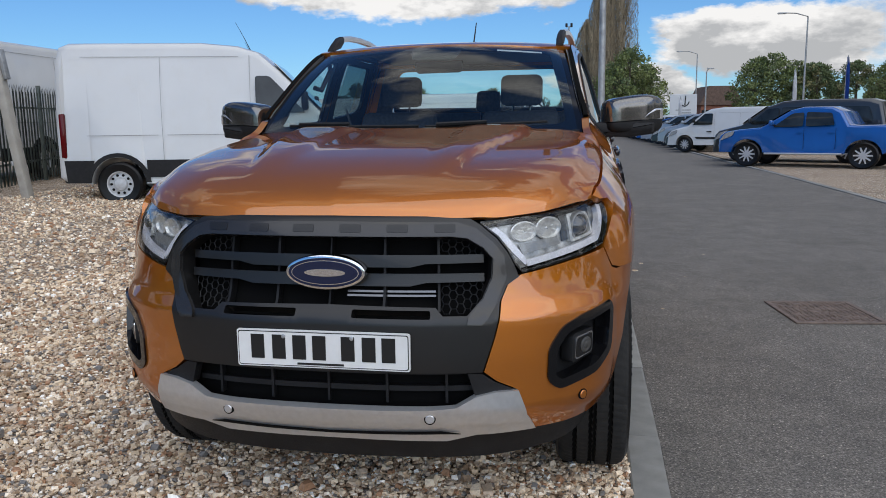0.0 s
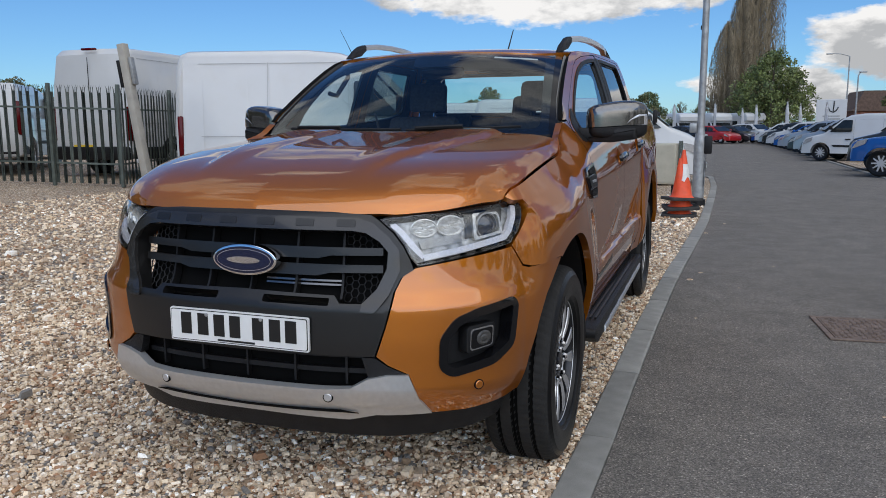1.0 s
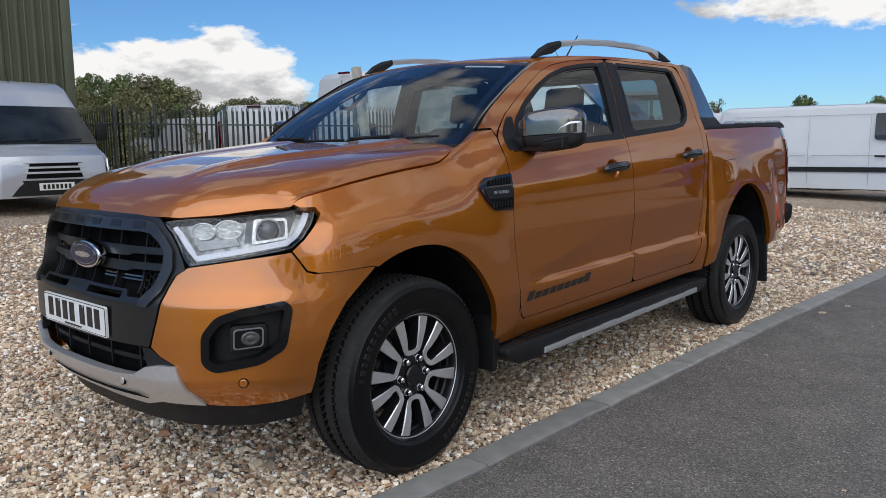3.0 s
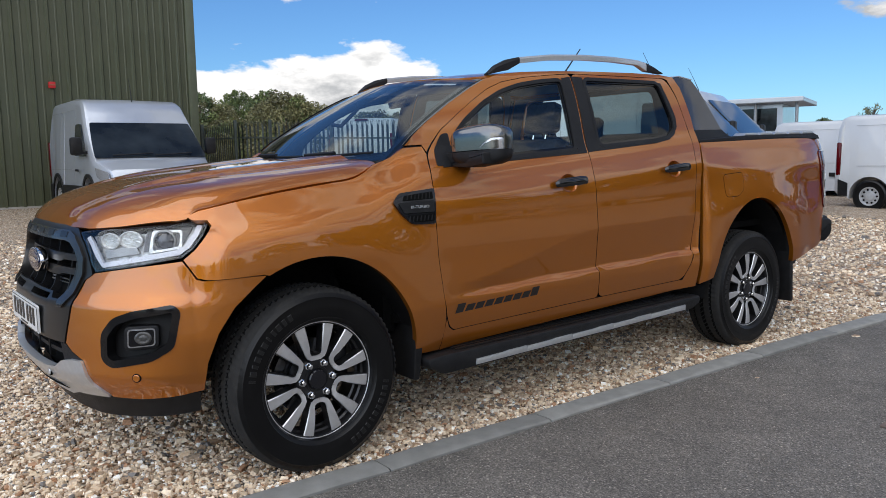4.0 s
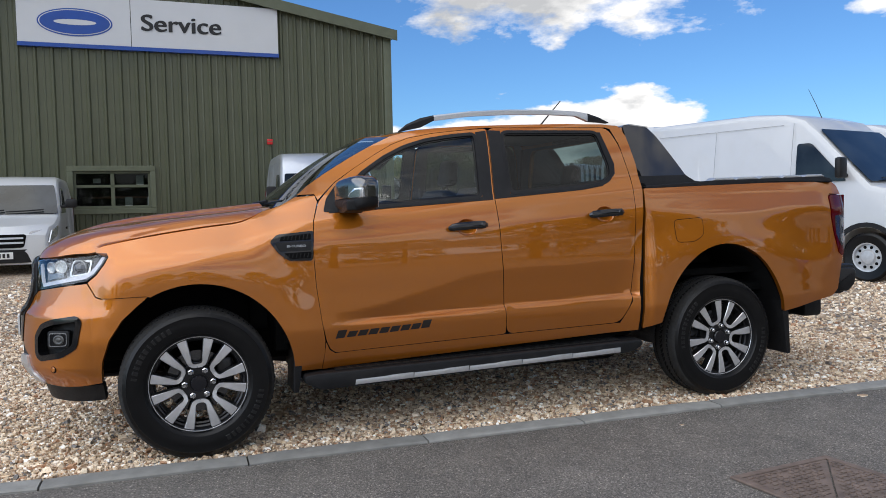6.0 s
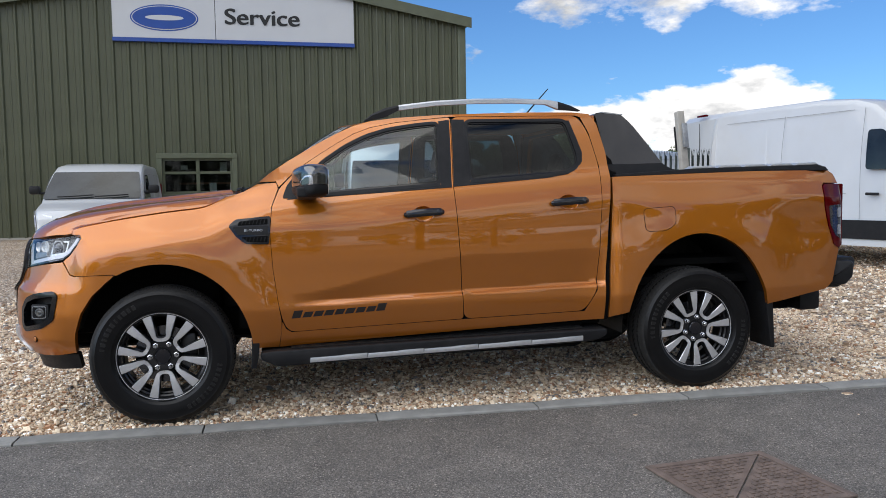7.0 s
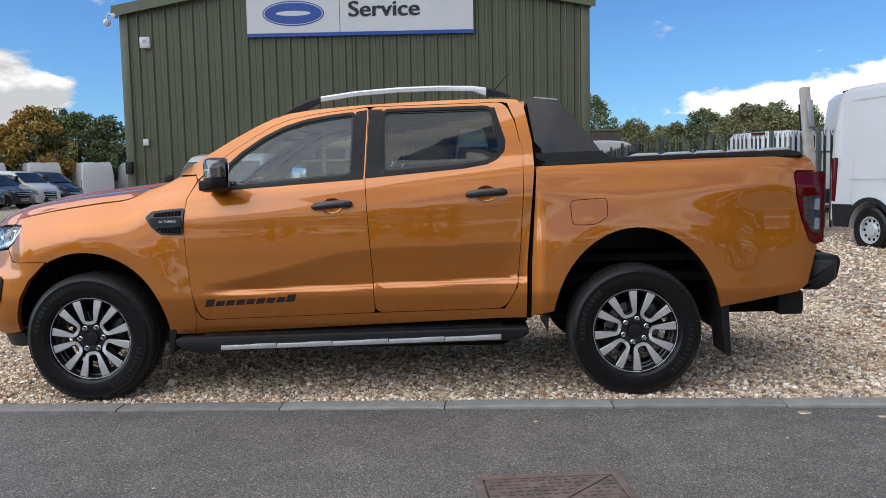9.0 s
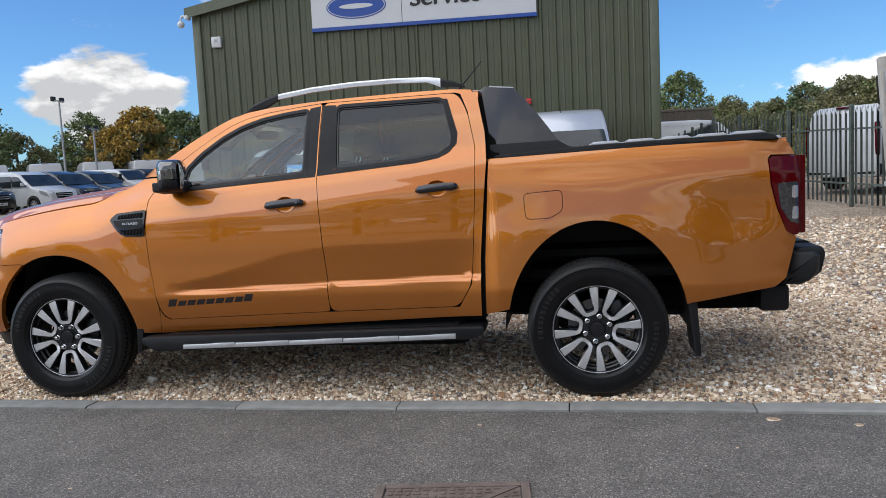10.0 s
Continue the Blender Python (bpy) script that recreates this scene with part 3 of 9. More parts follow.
def slab(poly, x0, x1, bm=None, plane="yz", bevel=0.0):
    """A polygon in the plane, pulled from x0 to x1 across it."""
    bm = bm or bmesh.new()
    put = {"yz": lambda a, b, c: (c, a, b), "xz": lambda a, b, c: (a, c, b), "xy": lambda a, b, c: (a, b, c)}[plane]
    lo = [bm.verts.new(put(*p, x0)) for p in poly]
    hi = [bm.verts.new(put(*p, x1)) for p in poly]
    k = len(poly)
    fs = [bm.faces.new(lo), bm.faces.new(hi)] + [bm.faces.new((lo[i], lo[(i + 1) % k], hi[(i + 1) % k], hi[i])) for i in range(k)]
    bmesh.ops.recalc_face_normals(bm, faces=fs)
    if bevel:
        es = [e for f in fs[:2] for e in f.edges]
        bmesh.ops.bevel(bm, geom=es, offset=bevel, segments=2, profile=0.5, affect="EDGES")
    return bm


def mirror_x(ob, name=None):
    """A mirrored copy of a part, across the thing's middle."""
    me = ob.data.copy()
    me.transform(Matrix.Diagonal((-1, 1, 1, 1)))
    me.flip_normals()
    o = new(name or ob.name.split(".")[0], me)
    o.parent = ob.parent
    if ob.get("label"):
        tagged(o, ob["label"])
    return o


def text_mesh(words, size, name, mat, m, parent=None, depth=0.004, fit_to=None, bold=0.0):
    c = bpy.data.curves.new(name, "FONT")
    c.offset = bold
    c.body, c.size, c.extrude, c.align_x, c.align_y = words, size, depth, "LEFT", "BOTTOM_BASELINE"
    tmp = new(name, c)
    bpy.context.view_layer.update()
    me = bpy.data.meshes.new_from_object(tmp.evaluated_get(bpy.context.evaluated_depsgraph_get()))
    bpy.data.objects.remove(tmp)
    if fit_to:
        xs = [v.co.x for v in me.vertices]
        ys = [v.co.y for v in me.vertices]
        me.transform(Matrix.Diagonal((fit_to[0] / (max(xs) - min(xs)), fit_to[1] / (max(ys) - min(ys)), 1, 1)) @ Matrix.Translation((-min(xs), -min(ys), 0)))
    me.materials.clear()
    me.materials.append(mat)
    ob = new(name, me)
    ob.parent, ob.matrix_basis = parent, m
    return ob

# ---- ground, road, kerb ----


def ground_z(x):
    """The yard rises gently away from the road."""
    return min(0.45, 0.03 * max(0.0, -x - 0.5))


KERB = curve((-40, 0.50), (-12, 0.66), (-3, 0.865), (0, 0.930), (2, 0.945), (4, 0.985), (6.5, 1.08), (9, 1.16), (15, 1.20), (19.0, 1.08))


def sheet(name, xs, ys, zf, mat, label, category, kind="structure"):
    bm = bmesh.new()
    rows = [[bm.verts.new((x(y) if callable(x) else x, y, zf(x(y) if callable(x) else x, y))) for x in xs] for y in ys]
    for a, b in zip(rows, rows[1:]):
        for i in range(len(xs) - 1):
            bm.faces.new((a[i], a[i + 1], b[i + 1], b[i]))
    return tagged(part(name, bm, mat), label, category, kind=kind)


sheet("ground", [-1500, -300, -60, -30, -15.5, -14, -6, -0.5, 0, 1, 3, 5, 6, 30, 300, 1500], [-1500, -300, -60, -20, -5, 0, 5, 10, 21, 40, 80, 300, 1500],
      lambda x, y: (ground_z(x)) - 0.055, ASPHALT, "grey asphalt ground reaching to the horizon", "ground")
sheet("road", [lambda y: KERB(y) + 0.139, 2, 3, 4, 5, 5.42], [-60, -20, -8, -4, -2, 0, 2, 4, 6, 9, 12, 15, 18, 21, 30, 60, 130],
      lambda x, y: -0.010 if y < 19.5 else -0.034, ASPHALT, "worn grey asphalt road with fine stone specks", "road")
yard_ys = [-60, -30, -15, -8] + [-5 + 0.5 * i for i in range(30)] + [10 + i for i in range(9)] + [19.4]
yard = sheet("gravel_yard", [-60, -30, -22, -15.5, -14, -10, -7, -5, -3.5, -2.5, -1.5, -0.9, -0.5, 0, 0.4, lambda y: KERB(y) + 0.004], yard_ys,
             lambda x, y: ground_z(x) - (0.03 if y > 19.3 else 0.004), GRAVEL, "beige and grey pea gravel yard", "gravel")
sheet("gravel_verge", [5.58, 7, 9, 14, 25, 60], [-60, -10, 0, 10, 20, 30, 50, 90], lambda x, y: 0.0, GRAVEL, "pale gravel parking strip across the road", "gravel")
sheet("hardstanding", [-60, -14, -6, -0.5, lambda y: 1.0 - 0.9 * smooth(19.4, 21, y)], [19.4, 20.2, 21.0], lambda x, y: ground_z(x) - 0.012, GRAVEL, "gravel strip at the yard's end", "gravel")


def stone_bed(name, count, region, size, seed, label):
    """Loose chips, each a squashed and turned uneven lump, half sunk in the bed."""
    rng = np.random.default_rng(seed)
    chip = np.array([(-1, -1, -1), (1, -1, -1), (1, 1, -1), (-1, 1, -1), (-0.8, -0.8, 1), (0.8, -0.8, 1), (0.8, 0.8, 1), (-0.8, 0.8, 1)], float) * 0.70
    tri = np.array([(0, 2, 1), (0, 3, 2), (4, 5, 6), (4, 6, 7), (0, 1, 5), (0, 5, 4), (1, 2, 6), (1, 6, 5), (2, 3, 7), (2, 7, 6), (3, 0, 4), (3, 4, 7)])
    x, y = region(rng, count)
    n = len(x)
    s = size[0] * np.exp(rng.normal(0, size[1], n))
    dims = np.stack([s * rng.uniform(0.85, 1.6, n), s * rng.uniform(0.6, 1.1, n), s * rng.uniform(0.42, 0.80, n)], 1)
    v = chip[None] * (1 + rng.uniform(-0.34, 0.34, (n, 8, 3))) * dims[:, None, :]
    tilt, yaw = rng.normal(0, 0.42, n), rng.uniform(0, 2 * np.pi, n)
    c, sn = np.cos(tilt)[:, None], np.sin(tilt)[:, None]
    v = np.stack([v[..., 0], c * v[..., 1] - sn * v[..., 2], sn * v[..., 1] + c * v[..., 2]], -1)
    c, sn = np.cos(yaw)[:, None], np.sin(yaw)[:, None]
    v = np.stack([c * v[..., 0] - sn * v[..., 1], sn * v[..., 0] + c * v[..., 1], v[..., 2]], -1)
    z = np.minimum(0.45, 0.03 * np.maximum(0, -x - 0.5)) + dims[:, 2] * rng.uniform(-0.5, 1.3, n)
    v += np.stack([x, y, z], -1)[:, None, :]
    f = (tri[None] + (np.arange(n) * 8)[:, None, None]).reshape(-1, 3)
    me = bpy.data.meshes.new(name)
    me.vertices.add(n * 8)
    me.vertices.foreach_set("co", v.astype(np.float32).ravel())
    me.loops.add(len(f) * 3)
    me.loops.foreach_set("vertex_index", f.astype(np.int32).ravel())
    me.polygons.add(len(f))
    me.polygons.foreach_set("loop_start", np.arange(0, len(f) * 3, 3, dtype=np.int32))
    me.polygons.foreach_set("use_smooth", np.zeros(len(f), bool))
    me.materials.append(STONES)
    me.update(calc_edges=True)
    return tagged(new(name, me), label, "gravel", kind="stuff")


def near_strip(rng, count):
    """Thick round the truck and in front of it, up to the kerb."""
    y = rng.uniform(-2.4, 5.6, count)
    edge = np.interp(y, [-3, 0, 2, 4, 6.5], [0.865, 0.930, 0.945, 0.985, 1.08]) - 0.004
    x = edge - rng.beta(1, 1.5, count) * 4.6
    return x, y


def mid_strip(rng, count):
    y = rng.uniform(-2.4, 13.0, count)
    edge = np.interp(y, [-3, 0, 2, 4, 6.5, 9, 15], [0.865, 0.930, 0.945, 0.985, 1.08, 1.16, 1.20]) - 0.02
    x = edge - rng.beta(1, 1.2, count) * 9.5
    keep = ~((y > -2.4) & (y < 5.6) & (x > -2.2))
    return x[keep], y[keep]


stone_bed("gravel_stones", 135000, near_strip, (0.0085, 0.34), 11, "loose mixed pebbles, beige, brown and grey, half sunk")
stone_bed("gravel_stones", 50000, mid_strip, (0.0140, 0.32), 12, "loose mixed pebbles farther out in the yard")

# kerb: concrete edging stones laid end to end
kerb = thing("kerb", "pale concrete edging kerb between gravel and road", "kerb", kind="structure")


def kerb_stone(length):
    sect = [(0.0, -0.12), (0.0, 0.002), (0.008, 0.008), (0.124, 0.007), (0.136, 0.000), (0.141, -0.12)]
    bm = bmesh.new()
    rows = []
    n = 5
    for i in range(n + 1):
        y = 0.004 + (length - 0.008) * i / n
        pull = 0.004 if i in (0, n) else 0
        rows.append([bm.verts.new((x + random.uniform(-0.0015, 0.0015), y, z - pull + random.uniform(-0.001, 0.001))) for x, z in sect])
    for a, b in zip(rows, rows[1:]):
        for j in range(len(sect) - 1):
            bm.faces.new((a[j], b[j], b[j + 1], a[j + 1]))
    bm.faces.new(rows[0]), bm.faces.new(rows[-1][::-1])
    bmesh.ops.recalc_face_normals(bm, faces=bm.faces)
    return bm


def lay_kerb():
    first = [part("kerb_stone", kerb_stone(0.946), CONCRETE, kerb) for _ in range(3)]
    y, i = 1.164 - 0.946 * 22, 0
    while y < 19.0:
        x0, x1 = KERB(y), KERB(y + 0.946)
        m = Matrix.Translation((x0, y, random.uniform(-0.003, 0.003))) @ Matrix.Rotation(math.atan2(x0 - x1, 0.946), 4, "Z")
        if i < 3:
            first[i].matrix_basis = m
        else:
            shared("kerb_stone", first[i % 3], kerb, m)
        y, i = y + 0.946, i + 1
    # the bend at the yard's end
    p, a = Vector((KERB(y), y, 0)), radians(20)
    for k in range(16):
        shared("kerb_stone", first[k % 3], kerb, Matrix.Translation(p) @ Matrix.Rotation(a, 4, "Z"))
        p = p + Vector((-math.sin(a), math.cos(a), 0)) * 0.946
        a = min(radians(90), a + radians(28))
    # the far side of the road
    for k in range(70):
        shared("kerb_stone", first[k % 3], kerb, Matrix.Translation((5.44 - 0.010 * max(0, k - 25), -8 + k * 0.946, -0.004)))


lay_kerb()

# cast-iron cover in the road: two hinged triangles in a frame
def manhole():
    top = thing("manhole_cover", "rusty cast-iron manhole cover of two triangular plates", "manhole", pose(2.13, 2.265, -0.0075, 0, 0, 6), kind="structure")
    w, l = 0.59, 0.63
    bm = bmesh.new()
    for sx, sy, at in ((w, 0.035, (w / 2, 0.0175, 0)), (w, 0.035, (w / 2, l - 0.0175, 0)), (0.035, l - 0.07, (0.0175, l / 2, 0)), (0.035, l - 0.07, (w - 0.0175, l / 2, 0))):
        box((sx, sy, 0.012), (at[0], at[1], 0.004), 0.003, 1, bm)
    part("frame", bm, RUST, top)
    a, b = 0.042, w - 0.042
    c, d = 0.042, l - 0.042
    for tri in ([(a, c), (b - 0.006, c), (a, d - 0.006)], [(b, c + 0.006), (b, d), (a + 0.006, d)]):
        bm = slab(tri, -0.004, 0.006, plane="xy")
        cx, cy = sum(p[0] for p in tri) / 3, sum(p[1] for p in tri) / 3
        g = 0.036
        for i in range(18):
            for j in range(18):
                x, y = a + 0.02 + i * g, c + 0.02 + j * g
                s = (x - a) / (b - a) + (y - c) / (d - c)
                if x < b - 0.015 and y < d - 0.015 and ((s < 0.93) if tri[0][1] == c and tri[1][1] == c else (s > 1.07)):
                    if random.random() < 0.93:
                        box((0.026, 0.015, 0.006) if (i + j) % 2 else (0.015, 0.026, 0.006), (x, y, 0.008), 0, 1, bm)
        part("plate", bm, RUST, top)


manhole()


def scraps():
    """Small pale chips and paint scuffs on the road."""
    for x, y, s in ((1.32, 2.60, 0.012), (1.62, 3.8, 0.008), (1.22, 4.05, 0.03), (1.30, 4.42, 0.022), (1.95, 5.0, 0.014), (2.2, 0.9, 0.01), (1.28, 7.3, 0.03), (1.5, 8.4, 0.02)):
        bm = bmesh.new()
        bmesh.ops.create_icosphere(bm, subdivisions=1, radius=s, matrix=pose(x, y, -0.009) @ Matrix.Diagonal((1.0, random.uniform(0.5, 1.5), 0.3, 1)))
        tagged(part("stone_chip", bm, STONES), "pale stone chip lying on the asphalt", "stone", "chips on the road")


scraps()

# ---- workshop building ----
def workshop():
    """Gabled shed in ribbed steel cladding. Local x runs along the front, from its near corner to the far one; local y goes back."""
    base = 0.38
    m = Matrix.Translation((-13.72, -6.13, base)) @ Matrix.Rotation(radians(90 + 1.9), 4, "Z")
    shed = thing("workshop", "olive green steel-clad workshop with a low gabled roof", "building", m)
    L, D, H, A = 11.38, 24.0, 5.20, 6.25
    eave = lambda x: H + (A - H) * (1 - abs(x - L / 2) / (L / 2))
    # the window's opening
    wx0, wx1, wz0, wz1 = 4.04, 5.62, 0.99, 1.82

    def ribs(x0, x1, zlow, zhigh, name, face, span):
        """Cladding with upright ribs, as one folded sheet."""
        bm = bmesh.new()
        pitch, prof = 0.333, ((0, 0), (0.030, 0.042), (0.070, 0.042), (0.10, 0), (0.20, 0), (0.213, 0.010), (0.235, 0.010), (0.248, 0))
        xs = []
        x = x0
        while x < x1:
            for px, pd in prof:
                if x + px < x1:
                    xs.append((x + px, pd))
            x += pitch
        xs.append((x1, 0))
        cols = [(bm.verts.new(face(x, -d, zlow)), bm.verts.new(face(x, -d, zhigh(x)))) for x, d in xs]
        for a, b in zip(cols, cols[1:]):
            bm.faces.new((a[0], b[0], b[1], a[1]))
        return part(name, bm, GREENCLAD, shed, sharp=20)

    front = lambda x, d, z: (x, d, z)
    ribs(0.02, wx0, 0.05, lambda x: eave(x) - 0.02, "cladding", front, L)
    ribs(wx1, L - 0.02, 0.05, lambda x: eave(x) - 0.02, "cladding", front, L)
    ribs(wx0, wx1, wz1, lambda x: eave(x) - 0.02, "cladding", front, L)
    ribs(wx0, wx1, 0.05, lambda x: wz0, "cladding", front, L)
    side = lambda x, d, z: (L - d, x, z)
    ribs(0.02, D, 0.05, lambda x: H - 0.02, "cladding", side, D)
    side2 = lambda x, d, z: (d, D - x, z)
    ribs(0.0, D - 0.02, 0.05, lambda x: H - 0.02, "cladding", side2, D)
    # inner walls, base and back
    bm = box((L - 0.1, 0.10, H), (L / 2, D, H / 2))
    part("wall", bm, GREENCLAD, shed)
    bm = box((wx0 - 0.1, 0.1, H - 0.1), (wx0 / 2 + 0.05, 0.09, H / 2))
    box((L - wx1 - 0.1, 0.1, H - 0.1), ((L + wx1) / 2 - 0.05, 0.09, H / 2), bm=bm)
    box((wx1 - wx0, 0.1, H - wz1 - 0.1), ((wx0 + wx1) / 2, 0.09, (H + wz1) / 2), bm=bm)
    box((wx1 - wx0, 0.1, wz0), ((wx0 + wx1) / 2, 0.09, wz0 / 2), bm=bm)
    part("inner_wall", bm, INNER, shed)
    part("plinth", box((L + 0.02, 0.14, 0.16), (L / 2, 0.03, -0.02)), CONCPOST, shed)
    # roof: two sloping sheets with verge flashing
    for s in (0, 1):
        poly = [(-0.12, H - 0.03), (L / 2, A + 0.0), (L / 2, A + 0.09), (-0.12, H + 0.06)] if s == 0 else [(L / 2, A), (L + 0.12, H - 0.03), (L + 0.12, H + 0.06), (L / 2, A + 0.09)]
        part("roof", slab(poly, -0.16, D + 0.1, plane="xz"), GREENTRIM, shed)
    for s in (0, 1):
        poly = [(-0.14, H - 0.17), (L / 2, A - 0.13), (L / 2, A + 0.11), (-0.14, H + 0.08)] if s == 0 else [(L / 2, A - 0.13), (L + 0.14, H - 0.17), (L + 0.14, H + 0.08), (L / 2, A + 0.11)]
        part("verge", slab(poly, -0.20, -0.165, plane="xz"), GREENTRIM, shed)
    part("corner_flashing", box((0.20, 0.20, H), (L - 0.085, 0.045, H / 2), 0.01), GREENTRIM, shed)
    part("corner_flashing", box((0.20, 0.20, H), (0.085, 0.045, H / 2), 0.01), GREENTRIM, shed)
    part("gutter", box((0.14, D, 0.12), (L + 0.09, D / 2, H + 0.0), 0.03), GREENTRIM, shed)
    # window
    win = part("window", box((0.001, 0.001, 0.001), (wx0, 0.2, wz0)), INNER, shed)
    bm = bmesh.new()
    for sx, sz, x, z in ((wx1 - wx0 + 0.24, 0.12, (wx0 + wx1) / 2, wz1 + 0.06), (wx1 - wx0 + 0.24, 0.12, (wx0 + wx1) / 2, wz0 - 0.06),
                         (0.12, wz1 - wz0, wx0 - 0.06, (wz0 + wz1) / 2), (0.12, wz1 - wz0, wx1 + 0.06, (wz0 + wz1) / 2)):
        box((sx, 0.10, sz), (x, -0.01, z), 0.008, 1, bm)
    part("surround", bm, GREENTRIM, win)
    bm = bmesh.new()
    mz = wz0 + (wz1 - wz0) * 0.60
    for sx, sz, x, z in ((wx1 - wx0, 0.05, (wx0 + wx1) / 2, wz1 - 0.025), (wx1 - wx0, 0.06, (wx0 + wx1) / 2, wz0 + 0.03), (wx1 - wx0, 0.06, (wx0 + wx1) / 2, mz),
                         (0.05, wz1 - wz0 - 0.11, wx0 + 0.025, (wz0 + wz1) / 2 + 0.005), (0.05, wz1 - wz0 - 0.11, wx1 - 0.025, (wz0 + wz1) / 2 + 0.005), (0.08, wz1 - wz0 - 0.11, (wx0 + wx1) / 2, (wz0 + wz1) / 2 + 0.005)):
        box((sx, 0.06, sz), (x, 0.05, z), 0.006, 1, bm)
    part("frame", bm, GREENTRIM, win)
    for x0, x1 in ((wx0 + 0.06, (wx0 + wx1) / 2 - 0.05), ((wx0 + wx1) / 2 + 0.05, wx1 - 0.06)):
        for z0, z1 in ((wz0 + 0.07, mz - 0.04), (mz + 0.04, wz1 - 0.06)):
            ob = part("pane", box((x1 - x0, 0.012, z1 - z0), ((x0 + x1) / 2, 0.055, (z0 + z1) / 2)), WORKGLASS, win)
            ob.visible_shadow = False
    # the room behind the panes
    part("room", box((wx1 - wx0 + 0.6, 1.6, 1.6), ((wx0 + wx1) / 2, 1.75, 1.35)), INNER, win)
    part("shelf", box((1.5, 0.3, 0.04), (5.1, 0.75, 1.25)), BRICKRED, win)
    for i, x in enumerate((4.5, 5.15, 5.4, 5.62)):
        part("paper", box((0.16, 0.01, 0.24 if i else 0.1), (x, 0.30, 1.13 if i % 2 else 1.62)), SIGNWHITE, win)
    return shed


shed = workshop()
FRONT = shed.matrix_basis


def on_front(x, z, d=0.0):
    """A place on the workshop's front: along, up, out from the ribs."""
    return FRONT @ Matrix.Translation((x, -0.04 - d, z))


def shop_sign():
    sign = thing("shop_sign", "white panel sign with a blue oval and the word Service", "sign", on_front(3.10, 4.57))
    w, h, split = 5.48, 1.05, 2.25
    part("panel", box((split - 0.006, 0.10, h), (split / 2 - 0.003, -0.02, h / 2), 0.004, 1), SIGNWHITE, sign)
    part("panel", box((w - split - 0.006, 0.10, h), ((w + split) / 2 + 0.003, -0.02, h / 2), 0.004, 1), SIGNWHITE, sign)
    part("blue_edge", box((w + 0.02, 0.13, 0.085), (w / 2, -0.02, -0.045), 0.004, 1), SIGNBLUE, sign)
    part("bracket", box((w - 0.2, 0.06, 0.06), (w / 2, 0.05, 0.5)), GALV, sign)

    def oval(rx, rz, y0, y1, mat, name):
        pts = [(1.13 + rx * math.cos(2 * math.pi * i / 64), 0.46 + rz * math.sin(2 * math.pi * i / 64)) for i in range(64)]
        return part(name, slab(pts, y0, y1, plane="xz"), mat, sign)
    oval(0.745, 0.30, -0.076, -0.07, SIGNBLUE, "oval")
    oval(0.715, 0.272, -0.080, -0.0765, SIGNWHITE, "oval_ring")
    oval(0.695, 0.254, -0.085, -0.0805, SIGNBLUE, "oval_face")
    # the emblem's script, as one plain bar
    oval(0.42, 0.06, -0.090, -0.0855, SIGNWHITE, "oval_bar")
    for k in range(4):
        text_mesh("Service", 0.5, "lettering", INK, pose(2.46 + 0.010 * k, -0.078 - 0.0004 * k, 0.355 + 0.004 * k, 90, 0, 0), sign, 0.004, (1.70, 0.36))
    return sign


shop_sign()


def wall_boxes():
    a = thing("alarm_box", "white plastic alarm box on the cladding", "alarm", on_front(0.60, 4.42))
    part("case", box((0.25, 0.09, 0.27), (0, -0.035, 0), 0.02), SIGNWHITE, a)
    part("badge", box((0.09, 0.006, 0.07), (0, -0.083, 0.03), 0.002, 1), GALV, a)
    b = thing("wall_lamp", "small white light fitting on the cladding", "lamp", on_front(0.50, 2.02))
    part("case", box((0.14, 0.08, 0.16), (0, -0.03, 0), 0.02), SIGNWHITE, b)
    c = thing("alarm_sounder", "small red fire alarm sounder on the cladding", "alarm", on_front(8.32, 2.50))
    part("case", box((0.13, 0.07, 0.13), (0, -0.03, 0), 0.012), REDPLAST, c)
    part("band", box((0.125, 0.01, 0.02), (0, -0.067, 0.0), 0.002, 1), BRICKRED, c)
    d = thing("junction_box", "dark junction box at the workshop's corner", "box", on_front(0.10, 1.40))
    part("case", box((0.16, 0.14, 0.30), (-0.02, -0.09, 0), 0.015), PLASTIC, d)
    e = thing("security_camera", "white dome security cameras on a bracket at the eave", "camera", on_front(-0.10, 5.05))
    part("bracket", box((0.30, 0.06, 0.06), (-0.02, -0.04, 0.06), 0.01), SIGNWHITE, e)
    part("arm", tube([(-0.16, -0.04, 0.06), (-0.17, -0.1, 0.0), (-0.17, -0.1, -0.06)], 0.02), SIGNWHITE, e)
    bm = bmesh.new()
    bmesh.ops.create_uvsphere(bm, u_segments=16, v_segments=10, radius=0.09, matrix=pose(-0.17, -0.1, -0.15))
    part("dome", bm, SIGNWHITE, e)
    part("barrel", lathe([(0.03, 0), (0.05, 0.01), (0.05, 0.2), (0.04, 0.22)], 16, "y", at=(0.06, -0.30, -0.02)), SIGNWHITE, e)


wall_boxes()
low = thing("lean_to", "low brown ribbed steel shed behind the workshop", "building")
part("wall", box((6, 6.0, 3.3), (-38.5, 7.2, 2.05)), BROWNCLAD, low)
part("roof", box((6.1, 6.1, 0.12), (-38.5, 7.2, 3.76), 0.02, 1), BROWNCLAD, low)
for k in range(22):
    part("rib", box((0.05, 0.09, 3.28), (-35.48, 4.35 + 0.27 * k, 2.05), 0.012, 1), BROWNCLAD, low)

